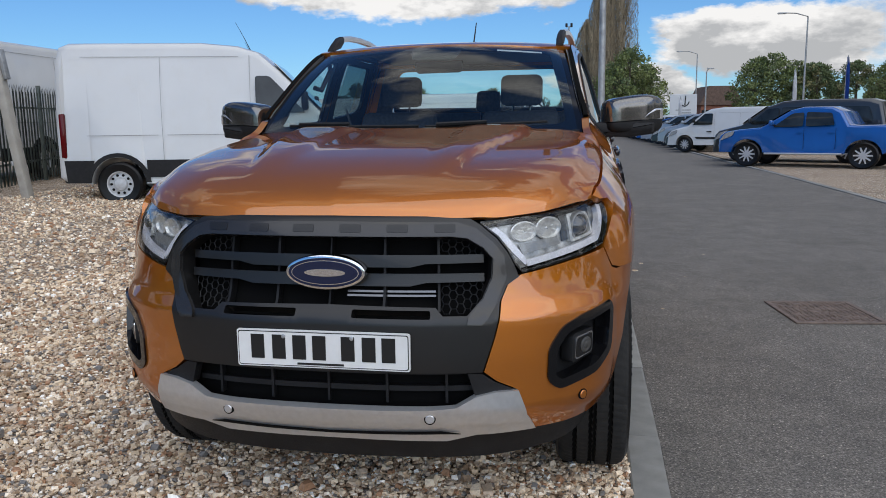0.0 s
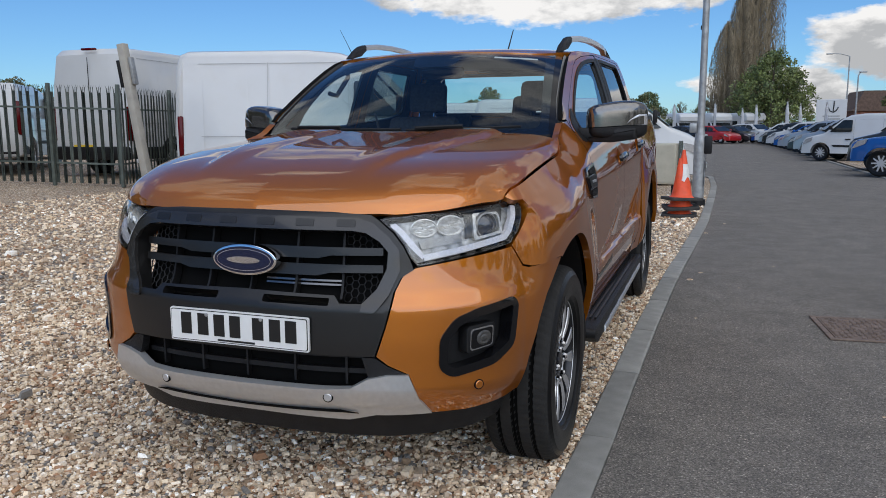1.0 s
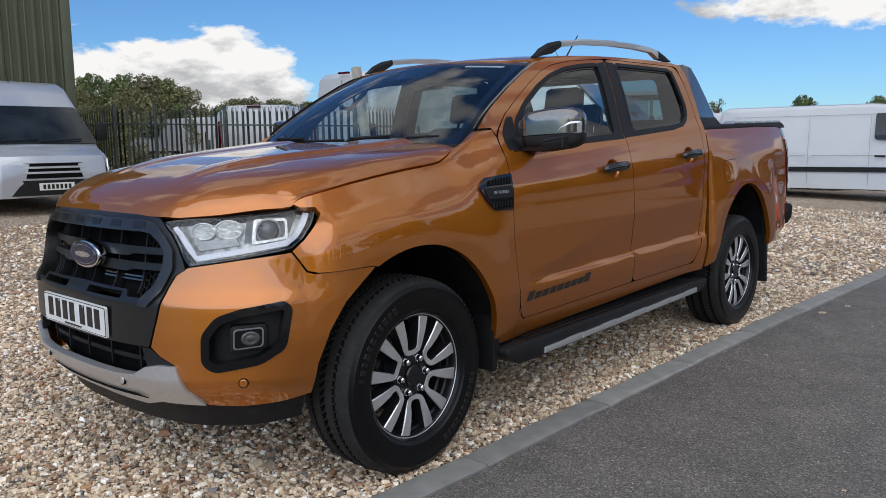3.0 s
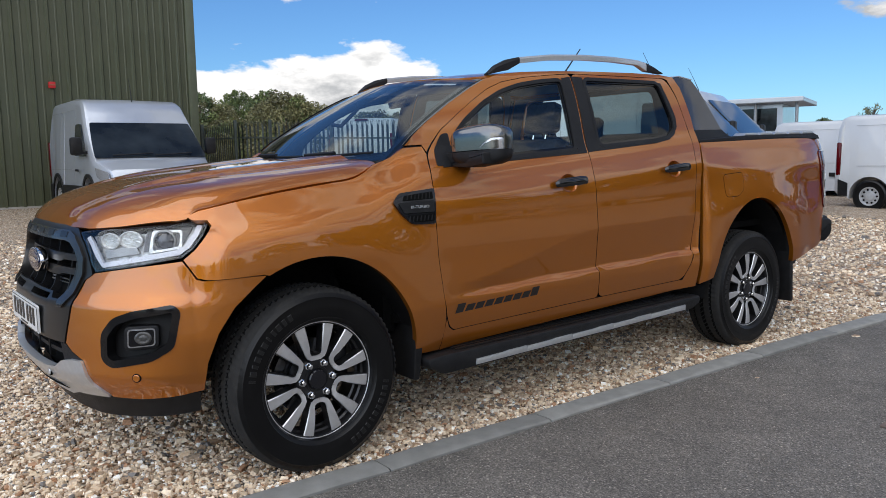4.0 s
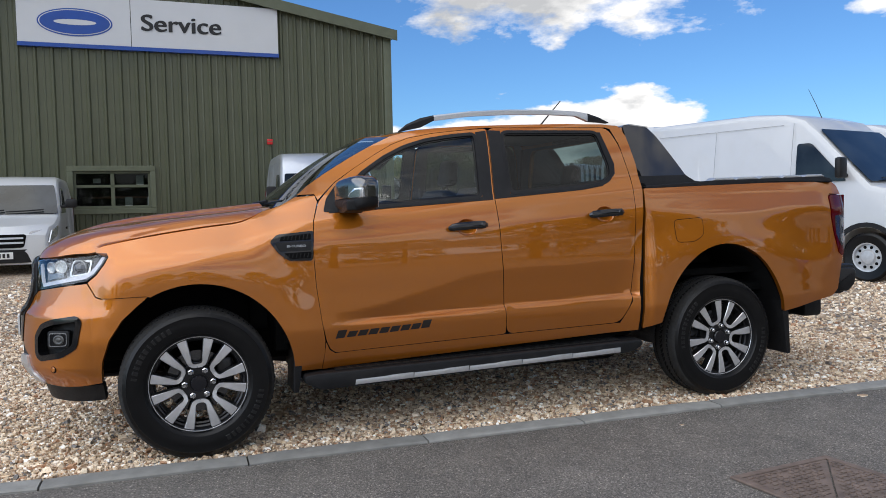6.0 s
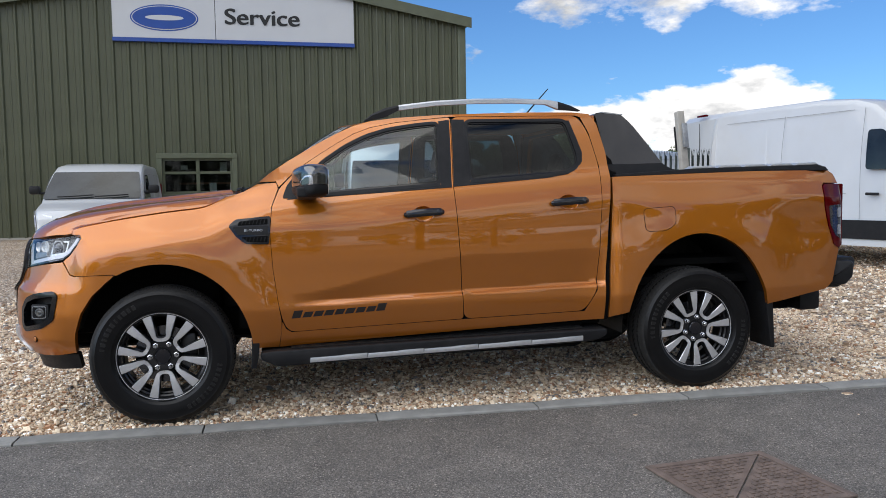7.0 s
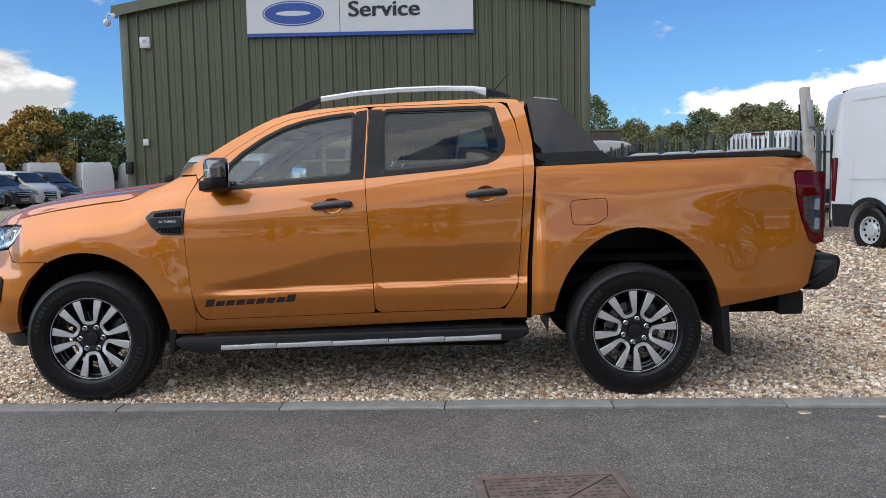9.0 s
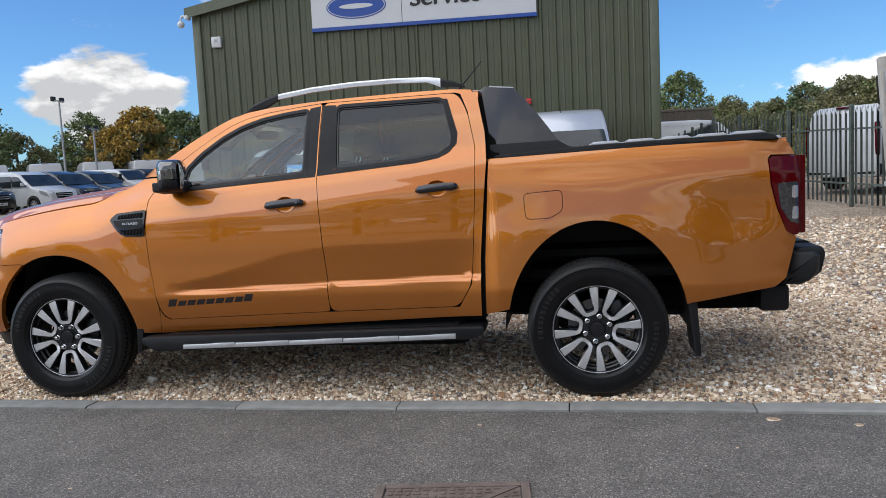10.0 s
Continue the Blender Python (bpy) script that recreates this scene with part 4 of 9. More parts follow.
# ---- the pickup truck: x to its left, y from the front axle to the rear, z up ----
truck = thing("pickup_truck", "metallic orange double-cab pickup truck parked on gravel beside the kerb", "pickup truck")
WHEEL_Z = 0.384

SIDE = curve((0.28, 0.80), (0.36, 0.835), (0.43, 0.865), (0.50, 0.885), (0.57, 0.900), (0.63, 0.908), (0.70, 0.907), (0.80, 0.907), (0.90, 0.909), (1.0, 0.907), (1.10, 0.900),
             (1.18, 0.889), (1.25, 0.872), (1.29, 0.856), (1.33, 0.838), (1.40, 0.818), (1.50, 0.789), (1.60, 0.754), (1.68, 0.720), (1.72, 0.696), (1.76, 0.655))
BELT = lambda y: 1.205 + 0.081 * (y - 0.45)
NOSE_IN = curve((-0.95, 0.30), (-0.75, 0.13), (-0.60, 0.075), (-0.45, 0.042), (-0.20, 0.014), (0.05, 0.0), (3.75, 0.0), (4.0, 0.010), (4.15, 0.030), (4.26, 0.060), (4.32, 0.10))
ROLL_EDGE = curve((-0.50, 0.766), (-0.456, 0.770), (-0.37, 0.789), (-0.17, 0.801), (0.1, 0.806), (0.22, 0.804), (0.30, 0.793), (0.36, 0.775), (0.42, 0.762), (0.50, 0.757), (0.60, 0.757))
ROLL_Z = curve((-0.50, 1.06), (-0.47, 1.075), (-0.455, 1.094), (-0.37, 1.115), (-0.17, 1.150), (0.1, 1.186), (0.20, 1.196), (0.24, 1.204), (0.30, 1.228), (0.36, 1.261), (0.42, 1.284), (0.50, 1.320), (0.60, 1.36))
FRONT_LINE = curve((0, -0.800), (0.25, -0.792), (0.456, -0.765), (0.62, -0.672), (0.74, -0.525), (0.778, -0.44), (0.81, -0.30), (0.83, 0.1))
RISE = curve((0, 0), (0.02, 0.034), (0.08, 0.082), (0.215, 0.141), (0.356, 0.181), (0.50, 0.206), (0.65, 0.2225), (0.95, 0.2525), (1.1, 0.268), (1.25, 0.276))


def hood_z(x, y):
    a = abs(x)
    d = max(0.0, y - FRONT_LINE(min(a, 0.768)))
    z = 1.034 + RISE(d) + (0.030 * (a / 0.78) ** 5 - 0.005 * smooth(0.44, 0.5, a)) * (1 - smooth(0.0, 0.14, d))
    # the raised middle between two ridges that spread towards the screen
    ridge = 0.33 + 0.17 * smooth(-0.7, 0.3, y)
    k = smooth(0.10, 0.45, d)
    z -= 0.020 * k * smooth(ridge - 0.022, ridge + 0.030, a)
    z -= 0.010 * k * (1 - smooth(0.20, 0.30, a))
    # the edge rolls down to the shut line over the wing
    e = ROLL_EDGE(y)
    u = min(1.0, max(0.0, (a - e + 0.10) / 0.10))
    return z - max(0.0, z - ROLL_Z(y)) * u ** 2.4


def side_x(y, z, roll=True):
    lift = 1.29 - BELT(min(max(y, 0.4), 2.7))
    if y > 2.66:
        lift = 1.29 - 1.36
    zz = z + lift * smooth(0.95, 1.2, z)
    x = SIDE(zz)
    # pressed hollow in the doors over the low ledge
    k = smooth(0.66, 1.0, y) * (1 - smooth(2.56, 2.62, y))
    zc = 0.645 + 0.028 * (y - 0.7)
    top = zc + 0.055 + 0.165 * smooth(0.72, 1.75, y)
    x -= 0.026 * k * smooth(zc - 0.014, zc + 0.014, z) * max(0.0, 1 - max(0.0, z - zc) / (top - zc))
    # the waist line under the handles
    x += 0.004 * smooth(1.02, 1.10, zz) * (1 - smooth(1.12, 1.2, zz)) * smooth(0.5, 0.7, y)
    x -= NOSE_IN(y)
    # wheel-arch flares
    for yw, cz, b in ((0.005, 0.39, 0.51), (3.22, 0.39, 0.60)):
        r = math.hypot((y - yw) / 0.485, (z - cz) / b)
        x += (0.024 if yw < 1 else 0.034) * smooth(1.62 if yw < 1 else 1.75, 1.08, r) * smooth(1.34, 0.9, z)
    if y > 2.66:
        # hollow behind the rear wheel, under the lamp
        x -= 0.012 * smooth(3.70, 3.98, y) * smooth(0.20, 0.05, abs(z - 1.02)) * (1 - smooth(4.02, 4.22, y))
        x += 0.004
    # narrower towards the front above the belt
    up = smooth(1.26, 1.42, zz)
    x -= 0.060 * smooth(1.75, 0.55, y) * up
    # the wing rolls over to meet the bonnet
    if roll and y < 0.66:
        e, zs = ROLL_EDGE(y), ROLL_Z(y)
        q = min(1.15, max(0.0, (z - zs + 0.19) / 0.19))
        if q > 0:
            x = lerp(x, e + 0.001, q ** 2.1 * (1 - smooth(0.46, 0.66, y)))
    return x


def on_side(off=0.0):
    return lambda y, z: (side_x(y, z) + off, y, z)


NOSE = [(0, -0.905), (0.13, -0.903), (0.25, -0.895), (0.45, -0.860), (0.60, -0.798), (0.72, -0.708), (0.80, -0.618), (0.855, -0.52), (0.884, -0.42), (0.897, -0.32), (0.903, -0.22), (0.905, -0.1)]
NS = [0.0]
for p0, p1 in zip(NOSE, NOSE[1:]):
    NS.append(NS[-1] + math.hypot(p1[0] - p0[0], p1[1] - p0[1]))
NX = curve(*[(s, p[0]) for s, p in zip(NS, NOSE)])
NY = curve(*[(s, p[1]) for s, p in zip(NS, NOSE)])
RECEDE = curve((0.28, 0.10), (0.34, 0.08), (0.385, 0.062), (0.42, 0.040), (0.45, 0.018), (0.50, 0.0), (0.62, 0.0), (0.70, 0.003), (0.755, 0.007), (0.780, 0.022), (0.80, 0.034), (0.86, 0.050), (0.93, 0.062), (1.0, 0.080), (1.035, 0.098), (1.06, 0.13), (1.12, 0.22))


LAMP_IN = curve((0.90, 0.0), (0.95, 0.012), (1.0, 0.030), (1.05, 0.055), (1.12, 0.09))


def nose_at(s, z, off=0.0):
    """The front of the truck: s runs round it from the middle, off is outwards."""
    a = abs(s)
    x, y = NX(a), NY(a)
    e = 0.01
    tx, ty = NX(a + e) - NX(max(0, a - e)), NY(a + e) - NY(max(0, a - e))
    k = math.hypot(tx, ty)
    nx, ny = -ty / k * -1, -tx / k
    nx, ny = (ty / k, -tx / k)
    w = smooth(0.80, 1.20, a)
    rec = lerp(RECEDE(z), max(-0.05, 0.905 - side_x(max(y, -0.5), min(z, 0.90), False) + LAMP_IN(z)), w)
    x, y = x + nx * (off - rec), y + ny * (off - rec)
    return (x if s >= 0 else -x, y, z)


def on_nose(off=0.0):
    return lambda s, z: nose_at(s, z, off)


def wing_at(y, z):
    """The flank, running forward into the front's curve."""
    x = side_x(y, z)
    if y < -0.36:
        lo, hi = 0.75, NS[-1]
        for _ in range(18):
            mid = (lo + hi) / 2
            lo, hi = (mid, hi) if nose_at(mid, z)[1] < y else (lo, mid)
        x = lerp(nose_at(lo, z)[0], x, max(smooth(-0.47, -0.36, y), smooth(0.98, 1.05, z)))
    return (x, y, z)


def s_of(x):
    """How far round the front an x lies."""
    lo, hi = 0.0, NS[-1]
    for _ in range(40):
        mid = (lo + hi) / 2
        lo, hi = (mid, hi) if NX(mid) < x else (lo, mid)
    return lo


def arc(yc, zc, a, b, t0, t1, n=28):
    return [(yc + a * math.cos(radians(lerp(t0, t1, i / n))), zc + b * math.sin(radians(lerp(t0, t1, i / n)))) for i in range(n + 1)]


# -- outlines in (y, z)
A_LINE = [(0.44, 1.285), (0.56, 1.365), (0.70, 1.455), (0.85, 1.545), (1.0, 1.625), (1.10, 1.670), (1.20, 1.698)]
ROOF_LINE = [(1.35, 1.718), (1.6, 1.734), (1.9, 1.745), (2.2, 1.752), (2.45, 1.752), (2.56, 1.742)]
DOOR_TOP = [(0.76, 1.405), (0.88, 1.487), (1.0, 1.562), (1.10, 1.618), (1.2, 1.655), (1.35, 1.684), (1.5, 1.700)]
door_f = rounded([(0.71, 0.492), (1.703, 0.520), (1.690, 0.80), (1.660, 1.290), (1.676, 1.716)] + DOOR_TOP[::-1] + [(0.66, 1.30), (0.618, 1.20), (0.604, 1.05), (0.615, 0.85), (0.640, 0.65), (0.66, 0.56), (0.68, 0.515)], 0.016)
door_r = rounded([(1.712, 0.520), (2.46, 0.535), (2.535, 0.66), (2.555, 0.90), (2.575, 1.20), (2.578, 1.42), (2.535, 1.62), (2.48, 1.726), (1.685, 1.718), (1.669, 1.290), (1.70, 0.80)], 0.045)
wind_f = rounded([(0.815, 1.262), (1.585, 1.318), (1.598, 1.684), (1.45, 1.669), (1.30, 1.645), (1.17, 1.606), (1.05, 1.548), (0.92, 1.462), (0.82, 1.372)], 0.03)
wind_r = rounded([(1.772, 1.332), (2.24, 1.366), (2.385, 1.386), (2.443, 1.414), (2.456, 1.48), (2.40, 1.700), (1.768, 1.695)], 0.04)
lamp_end = [nose_at(s, z)[1:] for s, z in ((0.992, 0.922), (1.040, 0.957), (1.083, 1.008), (1.106, 1.046), (1.092, 1.066), (1.022, 1.067))]
fender = [nose_at(1.042, 0.853)[1:], (-0.44, 0.845), (-0.27, 0.850), (-0.235, 0.850)] + arc(0.005, 0.39, 0.485, 0.51, 117, 0)[0:] + [(0.493, 0.405), (0.632, 0.404), (0.648, 0.50), (0.649, 0.56), (0.635, 0.65), (0.609, 0.85), (0.598, 1.05), (0.611, 1.20), (0.649, 1.302), (0.640, 1.336), (0.535, 1.330), (0.46, 1.289), (0.42, 1.2745)]
fender += [(y, ROLL_Z(y) - 0.003) for y in (0.36, 0.33, 0.30, 0.27, 0.24, 0.20, 0.15, 0.05, -0.1, -0.25, -0.37, -0.43, -0.458)] + [(-0.470, 1.078)] + lamp_end[::-1] + [nose_at(1.017, 0.888)[1:]]
bed = [(2.616, 0.487)] + [(2.735, 0.512)] + arc(3.22, 0.39, 0.485, 0.60, 168, 13) + [(3.715, 0.532), (4.147, 0.600), (4.205, 0.645), (4.262, 0.86)]
bed += [(4.205, 0.90), (4.160, 1.01), (4.128, 1.14), (4.118, 1.275), (4.135, 1.294), (4.262, 1.291), (4.235, 1.352), (4.19, 1.376), (3.6, 1.372), (2.657, 1.346), (2.642, 1.10), (2.623, 0.80)]
tail = [(4.209, 0.893), (4.166, 1.01), (4.134, 1.14), (4.124, 1.270), (4.140, 1.286), (4.268, 1.284), (4.285, 1.15), (4.285, 0.95), (4.270, 0.872), (4.245, 0.870)]

skin("wing", fender, wing_at, ORANGE, truck, step=(0.035, 0.022), depth=0.03)
# the cab's frame round the doors: sill, rear pillar, roof rail and screen pillar
frame_out = [(0.636, 0.402), (1.6, 0.440), (2.588, 0.478), (2.596, 0.80), (2.622, 1.10), (2.645, 1.34), (2.636, 1.50), (2.60, 1.68)] + ROOF_LINE[::-1] + A_LINE[:1:-1] + [(0.60, 1.388), (0.545, 1.341), (0.640, 1.345)]
cab_loop = frame_out + [(0.655, 1.312)] + [(0.757, 1.411), (0.88, 1.493), (1.0, 1.568), (1.10, 1.624), (1.2, 1.661), (1.35, 1.690), (1.5, 1.706), (1.68, 1.724), (2.47, 1.732), (2.50, 1.722), (2.541, 1.625), (2.584, 1.42), (2.581, 1.20), (2.561, 0.90), (2.541, 0.658), (2.465, 0.529), (1.707, 0.514), (0.705, 0.486), (0.674, 0.507), (0.655, 0.550)]
skin("cab_frame", cab_loop, on_side(), ORANGE, truck, step=(0.04, 0.025), depth=0.02, edge=INNER)
cup_at = lambda y, z: [(y + 0.060 * math.cos(2 * math.pi * i / 28), z + 0.046 * math.sin(2 * math.pi * i / 28)) for i in range(28)]
doors_f = skin("door", inset(door_f, -0.0030), on_side(), ORANGE, truck, holes=[wind_f, cup_at(1.475, 1.142)], step=(0.05, 0.014), depth=0.018, edge=INNER)
doors_r = skin("door", inset(door_r, -0.0026), on_side(), ORANGE, truck, holes=[wind_r, cup_at(2.365, 1.195)], step=(0.05, 0.014), depth=0.018, edge=INNER)
skin("bed_side", bed, on_side(), ORANGE, truck, step=(0.045, 0.025), depth=0.03)
# dark body behind the shut lines
skin("inner_side", [(0.57, 0.41), (2.62, 0.47), (2.64, 1.33), (0.60, 1.24), (0.56, 0.9)], on_side(-0.022), INNER, truck, step=(0.12, 0.08), depth=0)
skin("inner_side", [(2.58, 0.50), (2.72, 0.52), (2.72, 1.34), (2.63, 1.70), (2.56, 1.70), (2.60, 1.34)], on_side(-0.05), INNER, truck, step=(0.12, 0.08), depth=0)

# bonnet
HOOD_REAR = curve((0.0, 0.302), (0.2, 0.312), (0.4, 0.345), (0.6, 0.398), (0.72, 0.408), (0.79, 0.385))


def bonnet_at(u, g):
    """u across, g from the front lip to the screen."""
    a = abs(u)
    y = lerp(FRONT_LINE(a * 0.766) + 0.002, HOOD_REAR(a * 0.79), g * abs(g) ** 0.7)
    x = u * (ROLL_EDGE(y) - 0.005)
    return (x, y, hood_z(x, y))


skin("bonnet", [(-1, 0), (1, 0), (1, 1), (-1, 1)], bonnet_at, ORANGE, truck, out=(0, 0, 1), step=(0.026, 0.026), depth=0.02, both=False)

# roof
ROOF_Z = curve(*([(1.10, 1.676), (1.20, 1.700)] + ROOF_LINE))
def roof_at(x, y):
    e = side_x(y, ROOF_Z(y))
    return (x, y, ROOF_Z(y) - 0.001 + 0.030 * (1 - min(1, abs(x) / e) ** 2.2))
roof_half = [(0.0, 1.035), (0.2, 1.042), (0.4, 1.070), (0.52, 1.105), (side_x(1.16, ROOF_Z(1.16)) - 0.004, 1.16)] + [(side_x(y, ROOF_Z(y)) - 0.003, y) for y in (1.25, 1.35, 1.6, 1.9, 2.2, 2.45, 2.56)] + [(0.4, 2.60), (0.0, 2.61)]
skin("roof", roof_half + [(-x, y) for x, y in roof_half[::-1][1:-1]], roof_at, ORANGE, truck, out=(0, 0, 1), step=(0.05, 0.05), depth=0.02, both=False)

# windscreen: between the cowl and the roof's front edge
W_LOW = lambda u: Vector((0.712 * u, 0.372 + 0.088 * u * u, 1.250 + 0.026 * u * u))
W_TOP = lambda u: Vector((0.605 * u, 1.030 + 0.085 * u * u, 1.702 - 0.030 * u * u))
def screen_at(u, v):
    p = W_LOW(u).lerp(W_TOP(u), v)
    return p + Vector((0, -0.45, 0.85)) * (0.030 * 4 * v * (1 - v))
ring = [(-1, -0.02), (1, -0.02), (1, 1.0), (-1, 1.0)]
ob = skin("windscreen", ring, screen_at, GLASSC, truck, out=(0, -1, 1), step=(0.08, 0.08), depth=0, both=False, label="clear curved windscreen with a dark edge band")
ob.visible_shadow = False
def screen_off(d):
    def f(u, v):
        p = Vector(screen_at(u, v))
        return p + Vector((0, -0.66, 0.75)) * d
    return f
skin("screen_band", rounded([(-1.05, -0.04), (1.05, -0.04), (1.05, 1.03), (-1.05, 1.03)], 0.02), screen_off(-0.007), BLACKGLOSS, truck, out=(0, -1, 1),
     holes=[rounded([(-0.945, 0.075), (0.945, 0.075), (0.925, 0.945), (-0.925, 0.945)], 0.06)], step=(0.05, 0.05), depth=0.01, both=False)
skin("sensor_patch", rounded([(-0.17, 0.80), (0.17, 0.80), (0.22, 0.96), (-0.22, 0.96)], 0.04), screen_off(-0.009), BLACKGLOSS, truck, out=(0, -1, 1), step=(0.1, 0.1), depth=0, both=False)
# scuttle panel under the wipers
skin("scuttle", [(-0.72, 0.44), (-0.6, 0.405), (-0.4, 0.345), (-0.2, 0.305), (0, 0.295), (0.2, 0.305), (0.4, 0.345), (0.6, 0.405), (0.72, 0.44), (0.72, 0.50), (0.5, 0.43), (0.25, 0.375), (0, 0.36), (-0.25, 0.375), (-0.5, 0.43), (-0.72, 0.50)],
     lambda x, y: (x, y, 1.262 + 0.014 * (x / 0.7) ** 2), PLASTIC, truck, out=(0, 0, 1), step=(0.06, 0.04), depth=0.03, both=False)

# glass of the doors and its dark trims
for hole, door, mat, clear in ((wind_f, doors_f, GLASSC, True), (wind_r, doors_r, GLASSD, False)):
    for pair in (skin("window_trim", inset(hole, -0.001), on_side(-0.004), BLACKGLOSS, truck, holes=[inset(hole, 0.016)], step=(0.06, 0.04), depth=0.012),
                 skin("window", inset(hole, 0.012), on_side(-0.011), mat, truck, step=(0.10, 0.06), depth=0)):
        for o, d in zip(pair, door):
            o.parent = d
            o.visible_shadow = False
for hole, door in ((wind_f, doors_f), (wind_r, doors_r)):
    for o, d in zip(skin("window_seal", inset(hole, -0.013), on_side(0.0042), PLASTIC, truck, holes=[inset(hole, 0.006)], step=(0.06, 0.04), depth=0.014), door):
        o.parent = d
# dark linings of the doors and pillars inside
for poly, hole, pair in ((door_f, wind_f, doors_f), (door_r, wind_r, doors_r)):
    for o, q in zip(skin("door_lining", inset(poly, 0.004), on_side(-0.026), SEAT, truck, holes=[inset(hole, 0.011)], step=(0.09, 0.06), depth=0), pair):
        o.parent = q
skin("pillar_lining", inset(cab_loop, 0.003), on_side(-0.030), TRIMGREY, truck, step=(0.06, 0.04), depth=0)
# the black middle pillar, laid over both doors' edges
for poly, door in (([(1.592, 1.300), (1.655, 1.305), (1.672, 1.705), (1.606, 1.695)], doors_f), ([(1.668, 1.306), (1.768, 1.318), (1.764, 1.705), (1.684, 1.707)], doors_r)):
    for o, d in zip(skin("pillar_cover", poly, on_side(0.003), PLASTIC, truck, step=(0.05, 0.05), depth=0.008), door):
        o.parent = d
for poly, door in (([(0.70, 1.240), (1.655, 1.296), (1.655, 1.318), (0.78, 1.262), (0.75, 1.30)], doors_f), ([(1.668, 1.300), (2.24, 1.345), (2.38, 1.368), (2.47, 1.43), (2.465, 1.45), (2.37, 1.390), (2.24, 1.368), (1.668, 1.322)], doors_r)):
    for o, d in zip(skin("waist_strip", poly, on_side(0.003), PLASTIC, truck, step=(0.05, 0.05), depth=0.008), door):
        o.parent = d
for o, d in zip(skin("quarter_trim", [(2.402, 1.70), (2.425, 1.70), (2.485, 1.50), (2.478, 1.44), (2.46, 1.43), (2.462, 1.50)], on_side(0.002), PLASTIC, truck, step=(0.05, 0.05), depth=0.008), doors_r):
    o.parent = d
for o, d in zip(skin("mirror_patch", rounded([(0.672, 1.246), (0.80, 1.254), (0.80, 1.40), (0.76, 1.395), (0.70, 1.32)], 0.015), on_side(0.003), PLASTIC, truck, step=(0.05, 0.05), depth=0.008), doors_f):
    o.parent = d

# -- the nose
hl = [(0.478, 1.022), (0.60, 1.036), (0.75, 1.046), (0.92, 1.056), (1.03, 1.062), (1.085, 1.060), (1.098, 1.048), (1.075, 1.012), (1.032, 0.963), (0.985, 0.932), (0.80, 0.905), (0.605, 0.880), (0.583, 0.905), (0.562, 0.945), (0.53, 0.985)]
bumper = [(0.600, 0.873), (0.80, 0.898), (0.985, 0.917), (1.012, 0.884), (1.037, 0.848), (1.065, 0.840), (1.235, 0.846), (1.296, 0.846), (1.278, 0.829), (1.249, 0.805), (1.172, 0.735), (1.107, 0.64), (1.064, 0.53), (1.046, 0.418), (0.92, 0.402), (0.78, 0.394), (0.655, 0.398), (0.600, 0.46), (0.568, 0.545), (0.505, 0.575), (0.468, 0.604), (0.50, 0.700), (0.530, 0.805), (0.556, 0.85)]
fog = rounded([(0.672, 0.655), (0.720, 0.712), (0.80, 0.738), (0.945, 0.758), (0.968, 0.735), (0.940, 0.605), (0.86, 0.560), (0.705, 0.533), (0.668, 0.560)], 0.022)
sides = skin("bumper", bumper, on_nose(), ORANGE, truck, out=(0.5, -1, 0), holes=[fog], step=(0.022, 0.022), depth=0.03)
# grille surround: dark frame, with the black number-plate panel below
g_out = [(0.0, 1.046), (0.30, 1.044), (0.44, 1.036), (0.475, 1.018), (0.525, 0.980), (0.557, 0.940), (0.578, 0.900), (0.590, 0.868), (0.548, 0.845), (0.522, 0.80), (0.495, 0.70), (0.462, 0.604), (0.0, 0.604)]
g_in = [(0.0, 0.992), (0.38, 0.988), (0.425, 0.982), (0.475, 0.955), (0.505, 0.925), (0.500, 0.872), (0.468, 0.812), (0.42, 0.768), (0.35, 0.768), (0.33, 0.790), (0.0, 0.796)]
full = lambda half: half + [(-a, b) for a, b in half[::-1] if abs(a) > 1e-9]
slots = [rounded([(0.085, 0.762), (0.315, 0.760), (0.315, 0.782), (0.085, 0.784)], 0.006), rounded([(-0.085, 0.762), (-0.315, 0.760), (-0.315, 0.782), (-0.085, 0.784)], 0.006)]
surround = skin("grille_surround", full(g_out), on_nose(0.004), GRILLEGREY, truck, out=(0, -1, 0), holes=[full(g_in)] + slots, step=(0.025, 0.02), depth=0.05, both=False, label="dark grey gloss hexagonal grille surround")
g_rim = [(0.0, 1.032), (0.40, 1.029), (0.455, 1.012), (0.510, 0.972), (0.543, 0.932), (0.546, 0.870), (0.508, 0.796), (0.462, 0.742), (0.418, 0.744)]
g_edge = [(0.424, 0.770), (0.470, 0.814), (0.502, 0.873), (0.507, 0.925), (0.477, 0.957), (0.427, 0.984), (0.38, 0.990), (0.0, 0.994)]
skin("grille_frame", g_rim + g_edge[:-1] + [(-a, b) for a, b in g_edge[-2::-1]] + [(-a, b) for a, b in g_rim[:0:-1]], on_nose(0.015), FRAMEGREY, surround, out=(0, -1, 0), step=(0.025, 0.02), depth=0.022, both=False)
skin("grille_back", [(-0.53, 0.74), (0.53, 0.74), (0.53, 1.02), (-0.53, 1.02)], on_nose(-0.085), INNER, surround, out=(0, -1, 0), step=(0.05, 0.05), depth=0, both=False)
